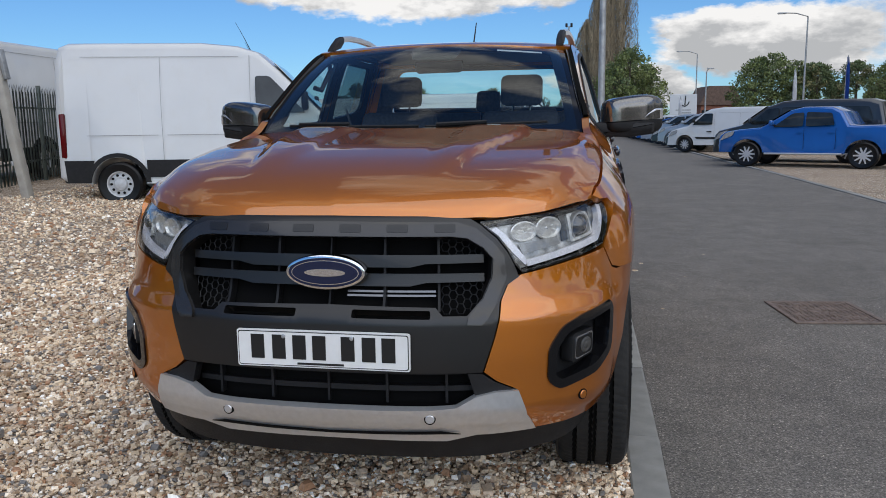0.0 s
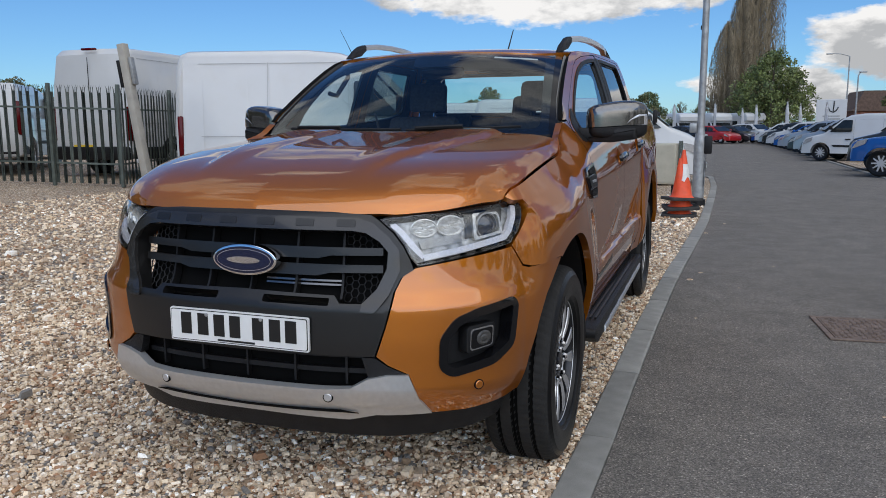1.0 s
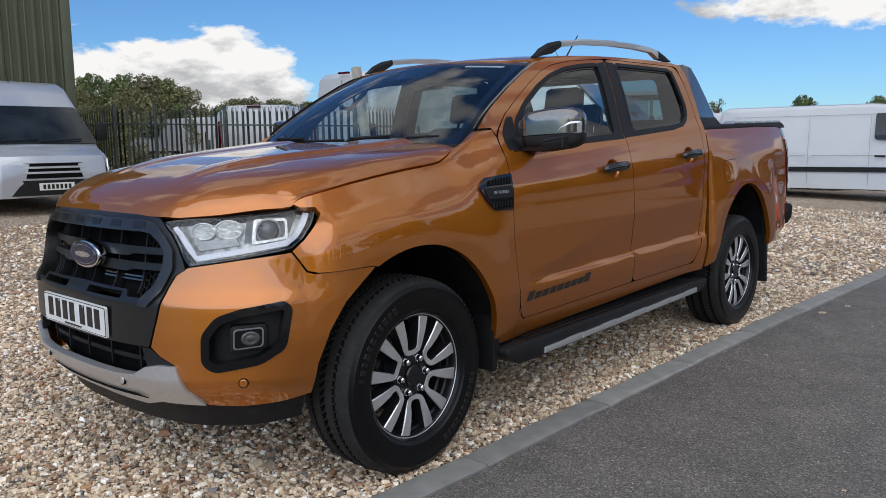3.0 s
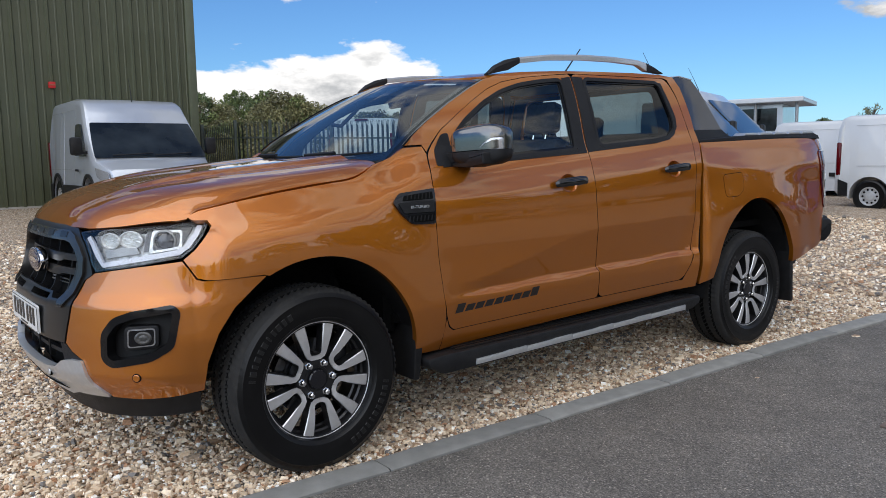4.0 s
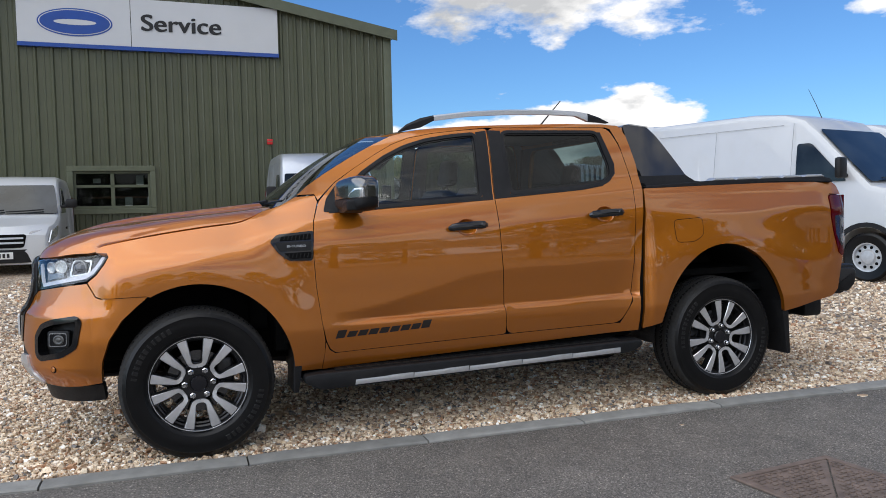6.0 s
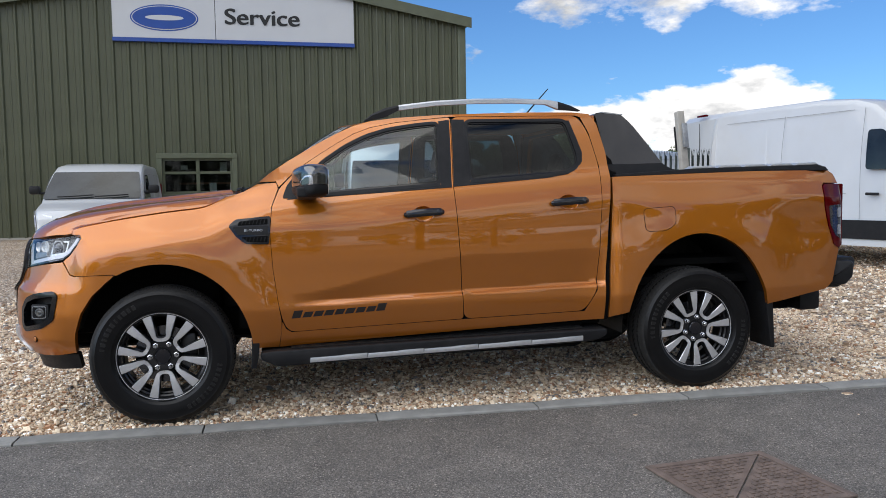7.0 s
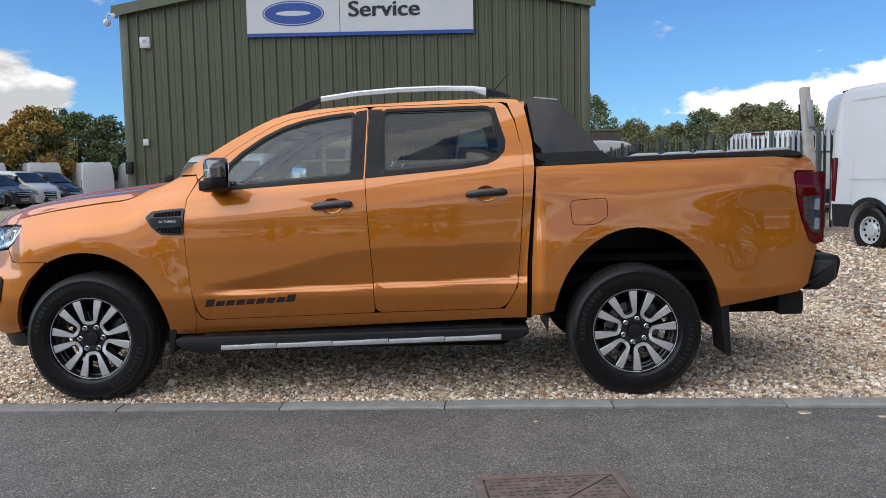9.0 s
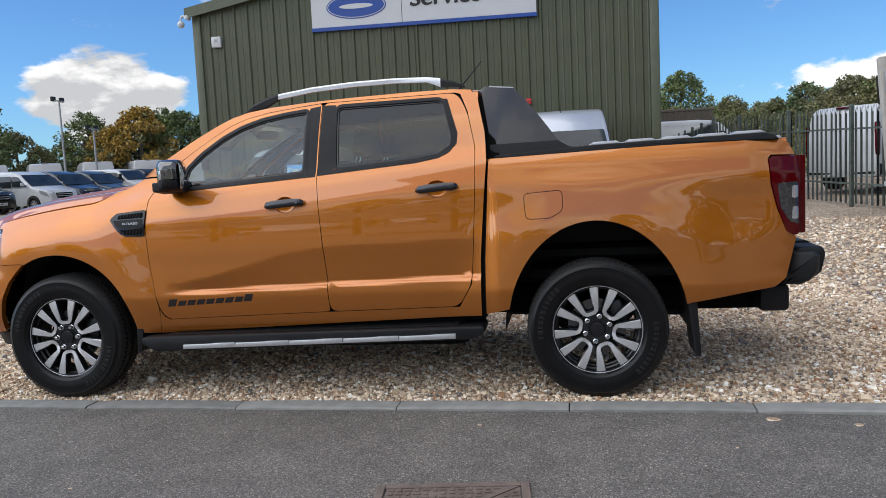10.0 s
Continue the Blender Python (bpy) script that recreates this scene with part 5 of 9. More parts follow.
# lower intake and the dark corners beside it
skin("intake_back", [(-0.60, 0.44), (0.60, 0.44), (0.60, 0.66), (-0.60, 0.66)], on_nose(-0.07), INNER, truck, out=(0, -1, 0), step=(0.05, 0.05), depth=0, both=False)
for z in (0.535, 0.585):
    skin("intake_bar", [(-0.44, z), (0.44, z), (0.44, z + 0.016), (-0.44, z + 0.016)], on_nose(-0.045), PLASTIC, truck, out=(0, -1, 0), step=(0.06, 0.02), depth=0.02, both=False)
for s in (-0.36, -0.18, 0.0, 0.18, 0.36):
    skin("intake_rib", [(s - 0.004, 0.50), (s + 0.004, 0.50), (s + 0.004, 0.62), (s - 0.004, 0.62)], on_nose(-0.04), PLASTIC, truck, out=(0, -1, 0), step=(0.03, 0.03), depth=0.02, both=False)
skin("intake_corner", [(0.462, 0.598), (0.50, 0.572), (0.560, 0.545), (0.44, 0.535), (0.42, 0.60)], on_nose(-0.002), PLASTIC, truck, out=(0, -1, 0), step=(0.03, 0.03), depth=0.03)
s_top = [(0.0, 0.492), (0.30, 0.494), (0.385, 0.502), (0.44, 0.533), (0.500, 0.545), (0.566, 0.545)]
s_low = [(0.600, 0.458), (0.650, 0.400), (0.50, 0.398), (0.42, 0.398), (0.36, 0.412), (0.0, 0.404)]
skid = skin("skid_plate", full(s_top + s_low), on_nose(0.012), SILVER, truck, out=(0, -1, 0), step=(0.03, 0.012), depth=0.03, both=False, label="satin silver front skid plate")
skin("skid_lip", full([(0.0, 0.403), (0.36, 0.410), (0.50, 0.406), (0.36, 0.372), (0.0, 0.375)]), on_nose(0.006), SILVER, skid, out=(0, -1, 0), step=(0.04, 0.01), depth=0.03, both=False)
skin("skid_slot", full([(0.0, 0.4085), (0.34, 0.4165), (0.40, 0.405), (0.345, 0.4065), (0.0, 0.4005)]), on_nose(0.0185), INNER, skid, out=(0, -1, 0), step=(0.04, 0.01), depth=0.003, both=False)
skin("chin", full([(0.0, 0.388), (0.40, 0.386), (0.70, 0.388), (1.035, 0.404), (1.030, 0.318), (0.82, 0.306), (0.5, 0.297), (0.0, 0.294)]), on_nose(-0.026), PLASTIC, truck, out=(0, -1, 0), step=(0.05, 0.02), depth=0.03, both=False)
part("front_undertray", box((1.0, 0.5, 0.03), (0, -0.42, 0.40), 0.01, 1), PLASTIC, truck)

# ---- truck: wheels ----
def tyre_mesh():
    n, R = 240, 0.388
    # across the tyre: (x, r, groove)
    prof = [(-0.098, 0.242, 0), (-0.116, 0.250, 0), (-0.121, 0.262, 0), (-0.1265, 0.266, 0), (-0.131, 0.292, 0), (-0.132, 0.318, 0), (-0.1285, 0.343, 0), (-0.1295, 0.347, 0), (-0.1255, 0.351, 0), (-0.119, 0.364, 0), (-0.112, 0.374, 1), (-0.096, 0.382, 1), (-0.070, 0.3855, 1),
            (-0.066, 0.386, 2), (-0.057, 0.386, 2), (-0.053, 0.387, 1), (-0.030, 0.388, 1), (-0.014, 0.388, 1), (-0.011, 0.388, 2), (-0.003, 0.388, 2), (0.0, 0.388, 1)]
    prof = prof + [(-x, r, g) for x, r, g in prof[::-1][1:]]
    bm = bmesh.new()
    rings = []
    for i in range(n):
        a = 2 * math.pi * i / n
        ring = []
        for x, r, g in prof:
            d = 0.012 if g == 2 else 0.0
            if g == 1:
                ph = (i + int(abs(x) * 90) * (1 if x > 0 else -1)) % 6
                if abs(x) > 0.06:
                    d = 0.006 if ph in (0, 3) else 0
                else:
                    d = 0.005 if ph in (0, 3) else 0
            ring.append(bm.verts.new((x, (r - d) * math.cos(a), (r - d) * math.sin(a))))
        rings.append(ring)
    m = len(prof)
    for i in range(n):
        p, q = rings[i], rings[(i + 1) % n]
        for j in range(m - 1):
            f = bm.faces.new((p[j], q[j], q[j + 1], p[j + 1]))
            f.material_index = 1 if prof[j][2] or prof[j + 1][2] else 0
            # groove floors turn black: the shade in them is put into the colour
            low = [math.hypot(v.co.y, v.co.z) - (prof[j][1] + prof[j + 1][1]) / 2 for v in f.verts]
            if f.material_index and sum(low) / 4 < -0.0065:
                f.material_index = 2
    bmesh.ops.recalc_face_normals(bm, faces=bm.faces)
    return bm


def spoke_mesh():
    """One of the paired arms: machined face, dark flanks."""
    bm = bmesh.new()
    secs = []
    way = [(0.0, 0.0905, 0.0100, 0.087), (0.018, 0.0920, 0.0108, 0.089), (0.0315, 0.0995, 0.0120, 0.092), (0.0385, 0.114, 0.0130, 0.094), (0.0430, 0.136, 0.0162, 0.097), (0.0525, 0.172, 0.0203, 0.099), (0.0625, 0.210, 0.0238, 0.098), (0.0690, 0.2330, 0.0258, 0.096)]
    for i, (u, v, w, x) in enumerate(way):
        (u0, v0), (u1, v1) = way[max(0, i - 1)][:2], way[min(len(way) - 1, i + 1)][:2]
        d = Vector((0, u1 - u0, v1 - v0)).normalized()
        t = Vector((0, d.z, -d.y))
        c = Vector((0, u, v))
        secs.append([bm.verts.new(c + t * s * w * k + Vector((x - e, 0, 0))) for s, k, e in ((-1, 1, 0.004), (-0.84, 1, 0), (0.84, 1, 0), (1, 1, 0.004), (1, 1.1, 0.050), (-1, 1.1, 0.050))])
    for a, b in zip(secs, secs[1:]):
        for j in range(6):
            f = bm.faces.new((a[j], a[(j + 1) % 6], b[(j + 1) % 6], b[j]))
            f.material_index = 1 if j in (0, 1, 2) else 0
    bm.faces.new(secs[0]), bm.faces.new(secs[-1][::-1])
    bmesh.ops.recalc_face_normals(bm, faces=bm.faces)
    return bm


def build_wheel(at, left, spin):
    m = Matrix.Translation(at) @ Matrix.Rotation(0 if left else math.pi, 4, "Z") @ Matrix.Rotation(spin, 4, "X")
    w = new("wheel")
    w.parent, w.matrix_basis = truck, m
    w.empty_display_size = 0.1
    if not WHEEL:
        WHEEL["tyre"] = part("tyre", tyre_mesh(), [RUBBER, TREAD, INNER], w, "black all-terrain tyre with dusty tread", sharp=40)
        bm = lathe([(0.242, -0.10), (0.232, -0.095), (0.212, -0.05), (0.212, 0.03), (0.220, 0.036), (0.222, 0.062), (0.230, 0.068), (0.232, 0.090), (0.236, 0.099), (0.244, 0.101), (0.246, 0.094), (0.244, 0.08)], 72)
        bmesh.ops.delete(bm, geom=[f for f in bm.faces if len(f.verts) > 4], context="FACES")
        WHEEL["rim"] = part("rim", bm, RIMDARK, w)
        bm = lathe([(0.2395, 0.0985), (0.2415, 0.1020), (0.2448, 0.1020), (0.2462, 0.098)], 72)
        bmesh.ops.delete(bm, geom=[f for f in bm.faces if len(f.verts) > 4], context="FACES")
        WHEEL["rim_edge"] = part("rim_edge", bm, ALLOY, w)
        WHEEL["hub"] = part("hub", lathe([(0.100, 0.02), (0.100, 0.050), (0.093, 0.070), (0.084, 0.079), (0.046, 0.081), (0.044, 0.080)], 40), RIMDARK, w)
        WHEEL["cap"] = part("hub_cap", lathe([(0.041, 0.07), (0.041, 0.090), (0.037, 0.095), (0.010, 0.097)], 32), DARKPAINT, w)
        WHEEL["disc"] = part("brake_disc", lathe([(0.160, -0.02), (0.160, 0.006), (0.07, 0.006), (0.07, 0.02)], 40), DARKCHROME, w)
        WHEEL["caliper"] = part("caliper", box((0.07, 0.09, 0.16), (0.0, 0.135, 0.03), 0.02), RIMDARK, w)
        WHEEL["spoke"] = part("spoke", spoke_mesh(), [RIMDARK, ALLOY], w, "alloy arm with a machined face", sharp=25)
        WHEEL["ring"] = part("spoke_ring", lathe([(0.046, 0.078), (0.048, 0.0845), (0.054, 0.0850), (0.056, 0.078)], 48), RIMDARK, w)
        WHEEL["mark"] = part("sidewall_bar", box((0.0035, 0.019, 0.027), (0, 0, 0), 0.001, 1), LETTERRUBBER, w)
        WHEEL["mark"].matrix_basis = Matrix.Rotation(0.4, 4, "X") @ Matrix.Translation((0.1315, 0, 0.312))
        WHEEL["nut"] = part("wheel_nut", lathe([(0.0155, 0.060), (0.0155, 0.082), (0.0120, 0.084), (0.0120, 0.100), (0.008, 0.105)], 6), CHROME, w)
        WHEEL["nut"].matrix_basis = Matrix.Rotation(math.pi / 6, 4, "X") @ Matrix.Translation((0, 0, 0.070))
        me = WHEEL["spoke"].data.copy()
        me.transform(Matrix.Diagonal((1, -1, 1, 1)))
        me.flip_normals()
        WHEEL["spoke2"] = new("spoke", me)
        WHEEL["spoke2"].parent = w
        start = 1
    else:
        for k in ("tyre", "rim", "rim_edge", "hub", "cap", "disc", "caliper", "ring"):
            shared(WHEEL[k].name.split(".")[0], WHEEL[k], w, Matrix())
        start = 0
    for i in range(start, 22):
        a = 0.4 + 0.094 * (i % 11) + (math.pi if i > 10 else 0)
        wide = (1.0, 0.8, 1.1, 0.7, 0.45, 1.0, 0.85, 1.05, 0.7, 1.0, 0.6)[i % 11]
        shared("sidewall_bar", WHEEL["mark"], w, Matrix.Rotation(a, 4, "X") @ Matrix.Translation((0.1315, 0, 0.312)) @ Matrix.Diagonal((1, wide, 1, 1)))
    for i in range(start, 6):
        turn = Matrix.Rotation(2 * math.pi * i / 6, 4, "X")
        shared("spoke", WHEEL["spoke"], w, turn)
        shared("spoke", WHEEL["spoke2"], w, turn)
        shared("wheel_nut", WHEEL["nut"], w, turn @ Matrix.Rotation(math.pi / 6, 4, "X") @ Matrix.Translation((0, 0, 0.070)))


WHEEL = {}
for y in (0.0, 3.22):
    for left in (True, False):
        build_wheel((0.782 if left else -0.782, y, WHEEL_Z), left, 0.05 if y < 1 else 0.35)

# wheel wells, mudflaps
for y, b in ((0.005, 0.52), (3.22, 0.61)):
    bm = bmesh.new()
    pts = arc(y, 0.38, 0.505, b, 165 if y < 1 else 180, -2, 24)
    for x0, x1 in ((0.36, 0.885),):
        a = [bm.verts.new((x0, p, q)) for p, q in pts]
        c = [bm.verts.new((x1 - (0.22 * smooth(y - 0.20, y - 0.45, p) if y < 1 else 0), p, q)) for p, q in pts]
        for i in range(len(pts) - 1):
            bm.faces.new((a[i], a[i + 1], c[i + 1], c[i]))
        bm.faces.new(a)
    o = part("wheel_well", bm, PLASTIC, truck)
    mirror_x(o)
flap = part("mudflap", slab(rounded([(0.475, 0.29), (0.505, 0.29), (0.55, 0.60), (0.49, 0.60)], 0.01), 0.66, 0.89, bevel=0.004), PLASTIC, truck)
mirror_x(flap)
flap = part("mudflap", slab(rounded([(3.735, 0.235), (3.765, 0.235), (3.735, 0.72), (3.66, 0.86), (3.69, 0.62)], 0.015), 0.67, 0.905, bevel=0.004), PLASTIC, truck)
mirror_x(flap)

# chassis and running gear under the floor
bm = box((0.12, 4.9, 0.16), (0.45, 1.75, 0.50), 0.01, 1)
box((0.12, 4.9, 0.16), (-0.45, 1.75, 0.50), 0.01, 1, bm)
for y in (-0.5, 0.7, 1.7, 2.6, 3.9):
    box((0.9, 0.10, 0.10), (0, y, 0.50), 0.01, 1, bm)
box((1.62, 2.0, 0.05), (0, 1.6, 0.46), 0.01, 1, bm)
part("chassis", bm, INNER, truck)
bm = tube([(-0.7, 3.22, 0.38), (0.7, 3.22, 0.38)], 0.055)
bmesh.ops.create_uvsphere(bm, u_segments=16, v_segments=10, radius=0.15, matrix=pose(0.05, 3.22, 0.38))
part("axle", bm, INNER, truck)
part("axle", tube([(-0.7, 0, 0.38), (0.7, 0, 0.38)], 0.04), INNER, truck)
part("exhaust", tube([(-0.35, 0.8, 0.38), (-0.35, 2.6, 0.38), (-0.5, 3.0, 0.55), (-0.55, 3.9, 0.45), (-0.75, 4.1, 0.42)], 0.03), GALV, truck)
part("fuel_tank", box((0.4, 1.2, 0.22), (0.62, 1.9, 0.40), 0.05), INNER, truck)

# ---- truck: nose details ----


def nose_frame(s, z, off=0.0):
    """Axes on the nose: x along it, y inwards, z up."""
    p, e = Vector(nose_at(s, z, off)), 0.01
    x = (Vector(nose_at(s + e, z, off)) - Vector(nose_at(s - e, z, off))).normalized()
    zz = Vector((0, 0, 1))
    y = zz.cross(x).normalized()
    zz = x.cross(y)
    m = Matrix((x, y, zz)).transposed().to_4x4()
    m.translation = p
    return m


# headlamps
for lens, sgn in zip(skin("headlamp", hl, on_nose(0.003), LENS, truck, out=(0.4, -1, 0.2), step=(0.03, 0.02), depth=0, label="clear headlamp with chrome inside and a pale light strip"), (1, -1)):
    lens.visible_shadow = False

    def sk(name, poly, off, mat, depth=0.006, lens=lens, sgn=sgn, label="", holes=()):
        o = skin(name, [(sgn * a, b) for a, b in poly], on_nose(off), mat, lens, out=(0.4 * sgn, -1, 0.2), step=(0.02, 0.015), depth=depth, both=False, label=label, holes=[[(sgn * a, b) for a, b in h] for h in holes])
        return o
    sk("housing", inset(hl, 0.001), -0.045, LAMPSILVER, 0)
    sk("bezel", inset(hl, -0.002), 0.0, BLACKGLOSS, 0.05, holes=[inset(hl, 0.0035)])
    sk("light_strip", [(0.63, 0.893), (0.80, 0.917), (0.975, 0.941), (1.018, 0.964), (1.058, 1.010), (1.080, 1.044), (1.058, 1.048), (1.036, 1.014), (1.0, 0.976), (0.968, 0.960), (0.80, 0.936), (0.625, 0.911)], -0.010, STRIP, 0.02, label="clear white light strip")
    sk("dark_panel", [(0.805, 0.950), (0.975, 0.968), (1.000, 0.985), (1.040, 1.040), (0.93, 1.040), (0.815, 1.034)], -0.036, LAMPDARK, 0.004)
    sk("inner_blade", [(0.512, 1.000), (0.545, 0.975), (0.585, 0.93), (0.622, 0.897), (0.635, 0.905), (0.600, 0.945), (0.560, 0.988), (0.53, 1.010)], -0.012, STRIP, 0.01)
    sk("indicator", rounded([(0.625, 0.925), (0.79, 0.945), (0.775, 0.968), (0.61, 0.955)], 0.006), -0.03, LAMPGREY, 0.02)
    for at, up, r in ((0.640, 0.990, 0.036), (0.745, 0.995, 0.040)):
        bm = lathe([(r, 0.004), (r, -0.004), (r * 0.92, -0.005), (r * 0.80, 0.006), (r * 0.45, 0.018), (r * 0.14, 0.022), (r * 0.12, 0.004), (r * 0.05, 0.001)], 24, "y")
        part("reflector_bowl", bm, LAMPCHROME, lens).matrix_basis = nose_frame(sgn * at, up, -0.032) @ Matrix.Diagonal((1.25, 1, 0.85, 1))
    sk("projector_box", rounded([(0.835, 0.945), (0.985, 0.962), (0.990, 1.030), (0.845, 1.030)], 0.014), -0.026, LAMPCHROME, 0.03, holes=[rounded([(0.85, 0.955), (0.972, 0.970), (0.978, 1.022), (0.858, 1.021)], 0.014)])
    m = nose_frame(sgn * 0.905, 0.990, -0.03)
    bm = lathe([(0.036, 0.02), (0.036, 0.0), (0.030, -0.004), (0.026, -0.012), (0.016, -0.021), (0.004, -0.025)], 28, "y")
    part("projector", bm, PROJECTOR, lens).matrix_basis = m
    bm = lathe([(0.042, 0.02), (0.043, -0.004), (0.038, -0.006), (0.037, 0.0)], 28, "y")
    part("projector_ring", bm, LAMPGREY, lens).matrix_basis = m

# fog lamps: black bezel with a sunken round-cornered lamp
fog_in = inset(fog, 0.022)
for bez, sgn in zip(skin("fog_bezel", inset(fog, -0.006), on_nose(0.006), BLACKGLOSS, truck, out=(0.5, -1, 0), holes=[fog_in], step=(0.02, 0.02), depth=0.05, label="gloss black fog lamp surround"), (1, -1)):
    skin("pocket", [(sgn * a, b) for a, b in inset(fog, -0.012)], on_nose(-0.05), PLASTIC, bez, out=(sgn * 0.5, -1, 0), step=(0.04, 0.04), depth=0, both=False)
    m = nose_frame(sgn * 0.815, 0.640, -0.03) @ Matrix.Rotation(radians(sgn * 12), 4, "Z")
    bm = slab(rounded([(-0.062, -0.048), (0.062, -0.040), (0.066, 0.046), (-0.058, 0.044)], 0.018), 0.03, -0.012, plane="xz", bevel=0.005)
    part("fog_lamp", bm, PLASTIC, bez).matrix_basis = m
    bm = slab(rounded([(-0.050, -0.037), (0.050, -0.031), (0.053, 0.036), (-0.047, 0.034)], 0.014), -0.0150, -0.012, plane="xz")
    part("fog_ring", bm, CHROME, bez).matrix_basis = m
    bm = slab(rounded([(-0.045, -0.032), (0.045, -0.027), (0.048, 0.031), (-0.042, 0.029)], 0.012), -0.0165, -0.0152, plane="xz")
    part("fog_face", bm, BLACKGLOSS, bez).matrix_basis = m
    bm = lathe([(0.0240, -0.0160), (0.0240, -0.0180), (0.019, -0.0205), (0.012, -0.0190), (0.008, -0.0215), (0.002, -0.0218)], 20, "y")
    part("fog_bulb", bm, LAMPDARK, bez).matrix_basis = m @ Matrix.Translation((0.008 * sgn, 0, 0)) @ Matrix.Diagonal((1.3, 1, 1, 1))
# crease of the bumper above the fog lamps is in the shell; parking sensors
for s, z, o in ((0.31, 0.467, 0.012), (-0.31, 0.467, 0.012), (0.80, 0.492, 0.0), (-0.80, 0.492, 0.0)):
    m = nose_frame(s, z, o)
    mat = SILVER if abs(s) < 0.5 else ORANGE
    part("parking_sensor", lathe([(0.0135, 0.004), (0.0135, -0.004), (0.011, -0.006), (0.002, -0.006)], 20, "y"), mat, truck).matrix_basis = m
    part("sensor_ring", lathe([(0.017, 0.004), (0.017, -0.0025), (0.0135, -0.003)], 20, "y"), INNER, truck).matrix_basis = m

# grille: two bars with stepped undersides, ribs, honeycomb corners
for z0, z1 in ((0.896, 0.930), (0.842, 0.876)):
    poly = [(-0.485, z0 + 0.012), (-0.30, z0 + 0.010), (-0.25, z0), (0.25, z0), (0.30, z0 + 0.010), (0.485, z0 + 0.012), (0.485, z1 + 0.002), (-0.485, z1 + 0.002)]
    skin("grille_bar", poly, on_nose(-0.028), GRILLEGREY, surround, out=(0, -1, 0), step=(0.03, 0.006), depth=0.03, both=False)
for s in (-0.34, -0.17, 0.0, 0.17, 0.34):
    skin("grille_rib", [(s - 0.004, 0.77), (s + 0.004, 0.77), (s + 0.004, 0.99), (s - 0.004, 0.99)], on_nose(-0.045), PLASTIC, surround, out=(0, -1, 0), step=(0.03, 0.03), depth=0.03, both=False)
for z in (0.818, 0.806):
    skin("cooler_fin", [(0.05, z), (0.33, z), (0.33, z + 0.006), (0.05, z + 0.006)], on_nose(-0.06), DARKCHROME, surround, out=(0, -1, 0), step=(0.05, 0.03), depth=0.02, both=False)


def honeycomb(sgn, zs):
    bm = bmesh.new()
    r = 0.0145
    for i in range(10):
        for j in range(16):
            s, z = 0.362 + i * r * 1.5, 0.775 + j * r * 1.732 + (i % 2) * r * 0.866
            if not zs[0] < z < zs[1] or s > 0.50 - 0.6 * max(0, z - 0.925) - 0.5 * max(0, 0.87 - z):
                continue
            pts = [Vector(nose_at(sgn * (s + r * math.cos(k * math.pi / 3)), z + r * math.sin(k * math.pi / 3), -0.05)) for k in range(6)]
            tube(pts, 0.0022, 4, bm, closed=True)
    part("honeycomb", bm, PLASTIC, surround)


for sgn in (1, -1):
    honeycomb(sgn, (0.7, 0.845)), honeycomb(sgn, (0.93, 0.984))
# raised blocks of the maker's lettering, as plain bars
for i in range(6):
    s = -0.36 + 0.144 * i
    skin("letter_bar", rounded([(s - 0.032, 1.002), (s + 0.032, 1.002), (s + 0.032, 1.024), (s - 0.032, 1.024)], 0.005), on_nose(0.0165), GRILLEGREY, surround, out=(0, -1, 0), step=(0.03, 0.02), depth=0.003, both=False)


def ellipse(rx, rz, n=48):
    return [(rx * math.cos(2 * math.pi * i / n), rz * math.sin(2 * math.pi * i / n)) for i in range(n)]


emblem = part("emblem", slab(ellipse(0.121, 0.052), -0.895, -0.862, plane="xz", bevel=0.006), CHROME, surround, "blue oval emblem with a chrome rim")
emblem.location = (0.0, 0.035, 0.886)
part("enamel", slab(ellipse(0.111, 0.0435), -0.8975, -0.894, plane="xz"), BLUEOVAL, emblem)
part("inner_line", slab(ellipse(0.102, 0.036), -0.8985, -0.8973, plane="xz"), CHROME, emblem)
part("enamel", slab(ellipse(0.0995, 0.034), -0.8995, -0.8984, plane="xz"), BLUEOVAL, emblem)
part("emblem_bar", slab(ellipse(0.062, 0.011), -0.9012, -0.8993, plane="xz"), CHROME, emblem)

# front number plate, its characters as plain bars
plate = part("number_plate", slab(rounded([(-0.26, -0.0555), (0.26, -0.0555), (0.26, 0.0555), (-0.26, 0.0555)], 0.008), -0.912, -0.904, plane="xz"), PLATE, truck, "white number plate with black bars for characters")
plate.location = (0, 0, 0.668)
part("plate_border", slab(rounded([(-0.256, -0.0515), (0.256, -0.0515), (0.256, 0.0515), (-0.256, 0.0515)], 0.008), -0.9135, -0.9122, plane="xz"), INK, plate)
part("plate_face", slab(rounded([(-0.2535, -0.049), (0.2535, -0.049), (0.2535, 0.049), (-0.2535, 0.049)], 0.007), -0.9150, -0.9137, plane="xz"), PLATE, plate)
for x in (-0.195, -0.130, -0.068, -0.008, 0.078, 0.140, 0.198):
    part("bar", box((0.040, 0.002, 0.072), (x, -0.9158, 0.006), 0.0), INK, plate)
part("bar", box((0.14, 0.002, 0.006), (-0.005, -0.9158, -0.0425)), INK, plate)
for x in (-0.115, 0.09):
    part("plate_screw", lathe([(0.006, 0.0), (0.006, -0.003), (0.003, -0.004)], 12, "y", at=(x, -0.915, 0.038)), GALV, plate)

# ---- truck: flank details ----


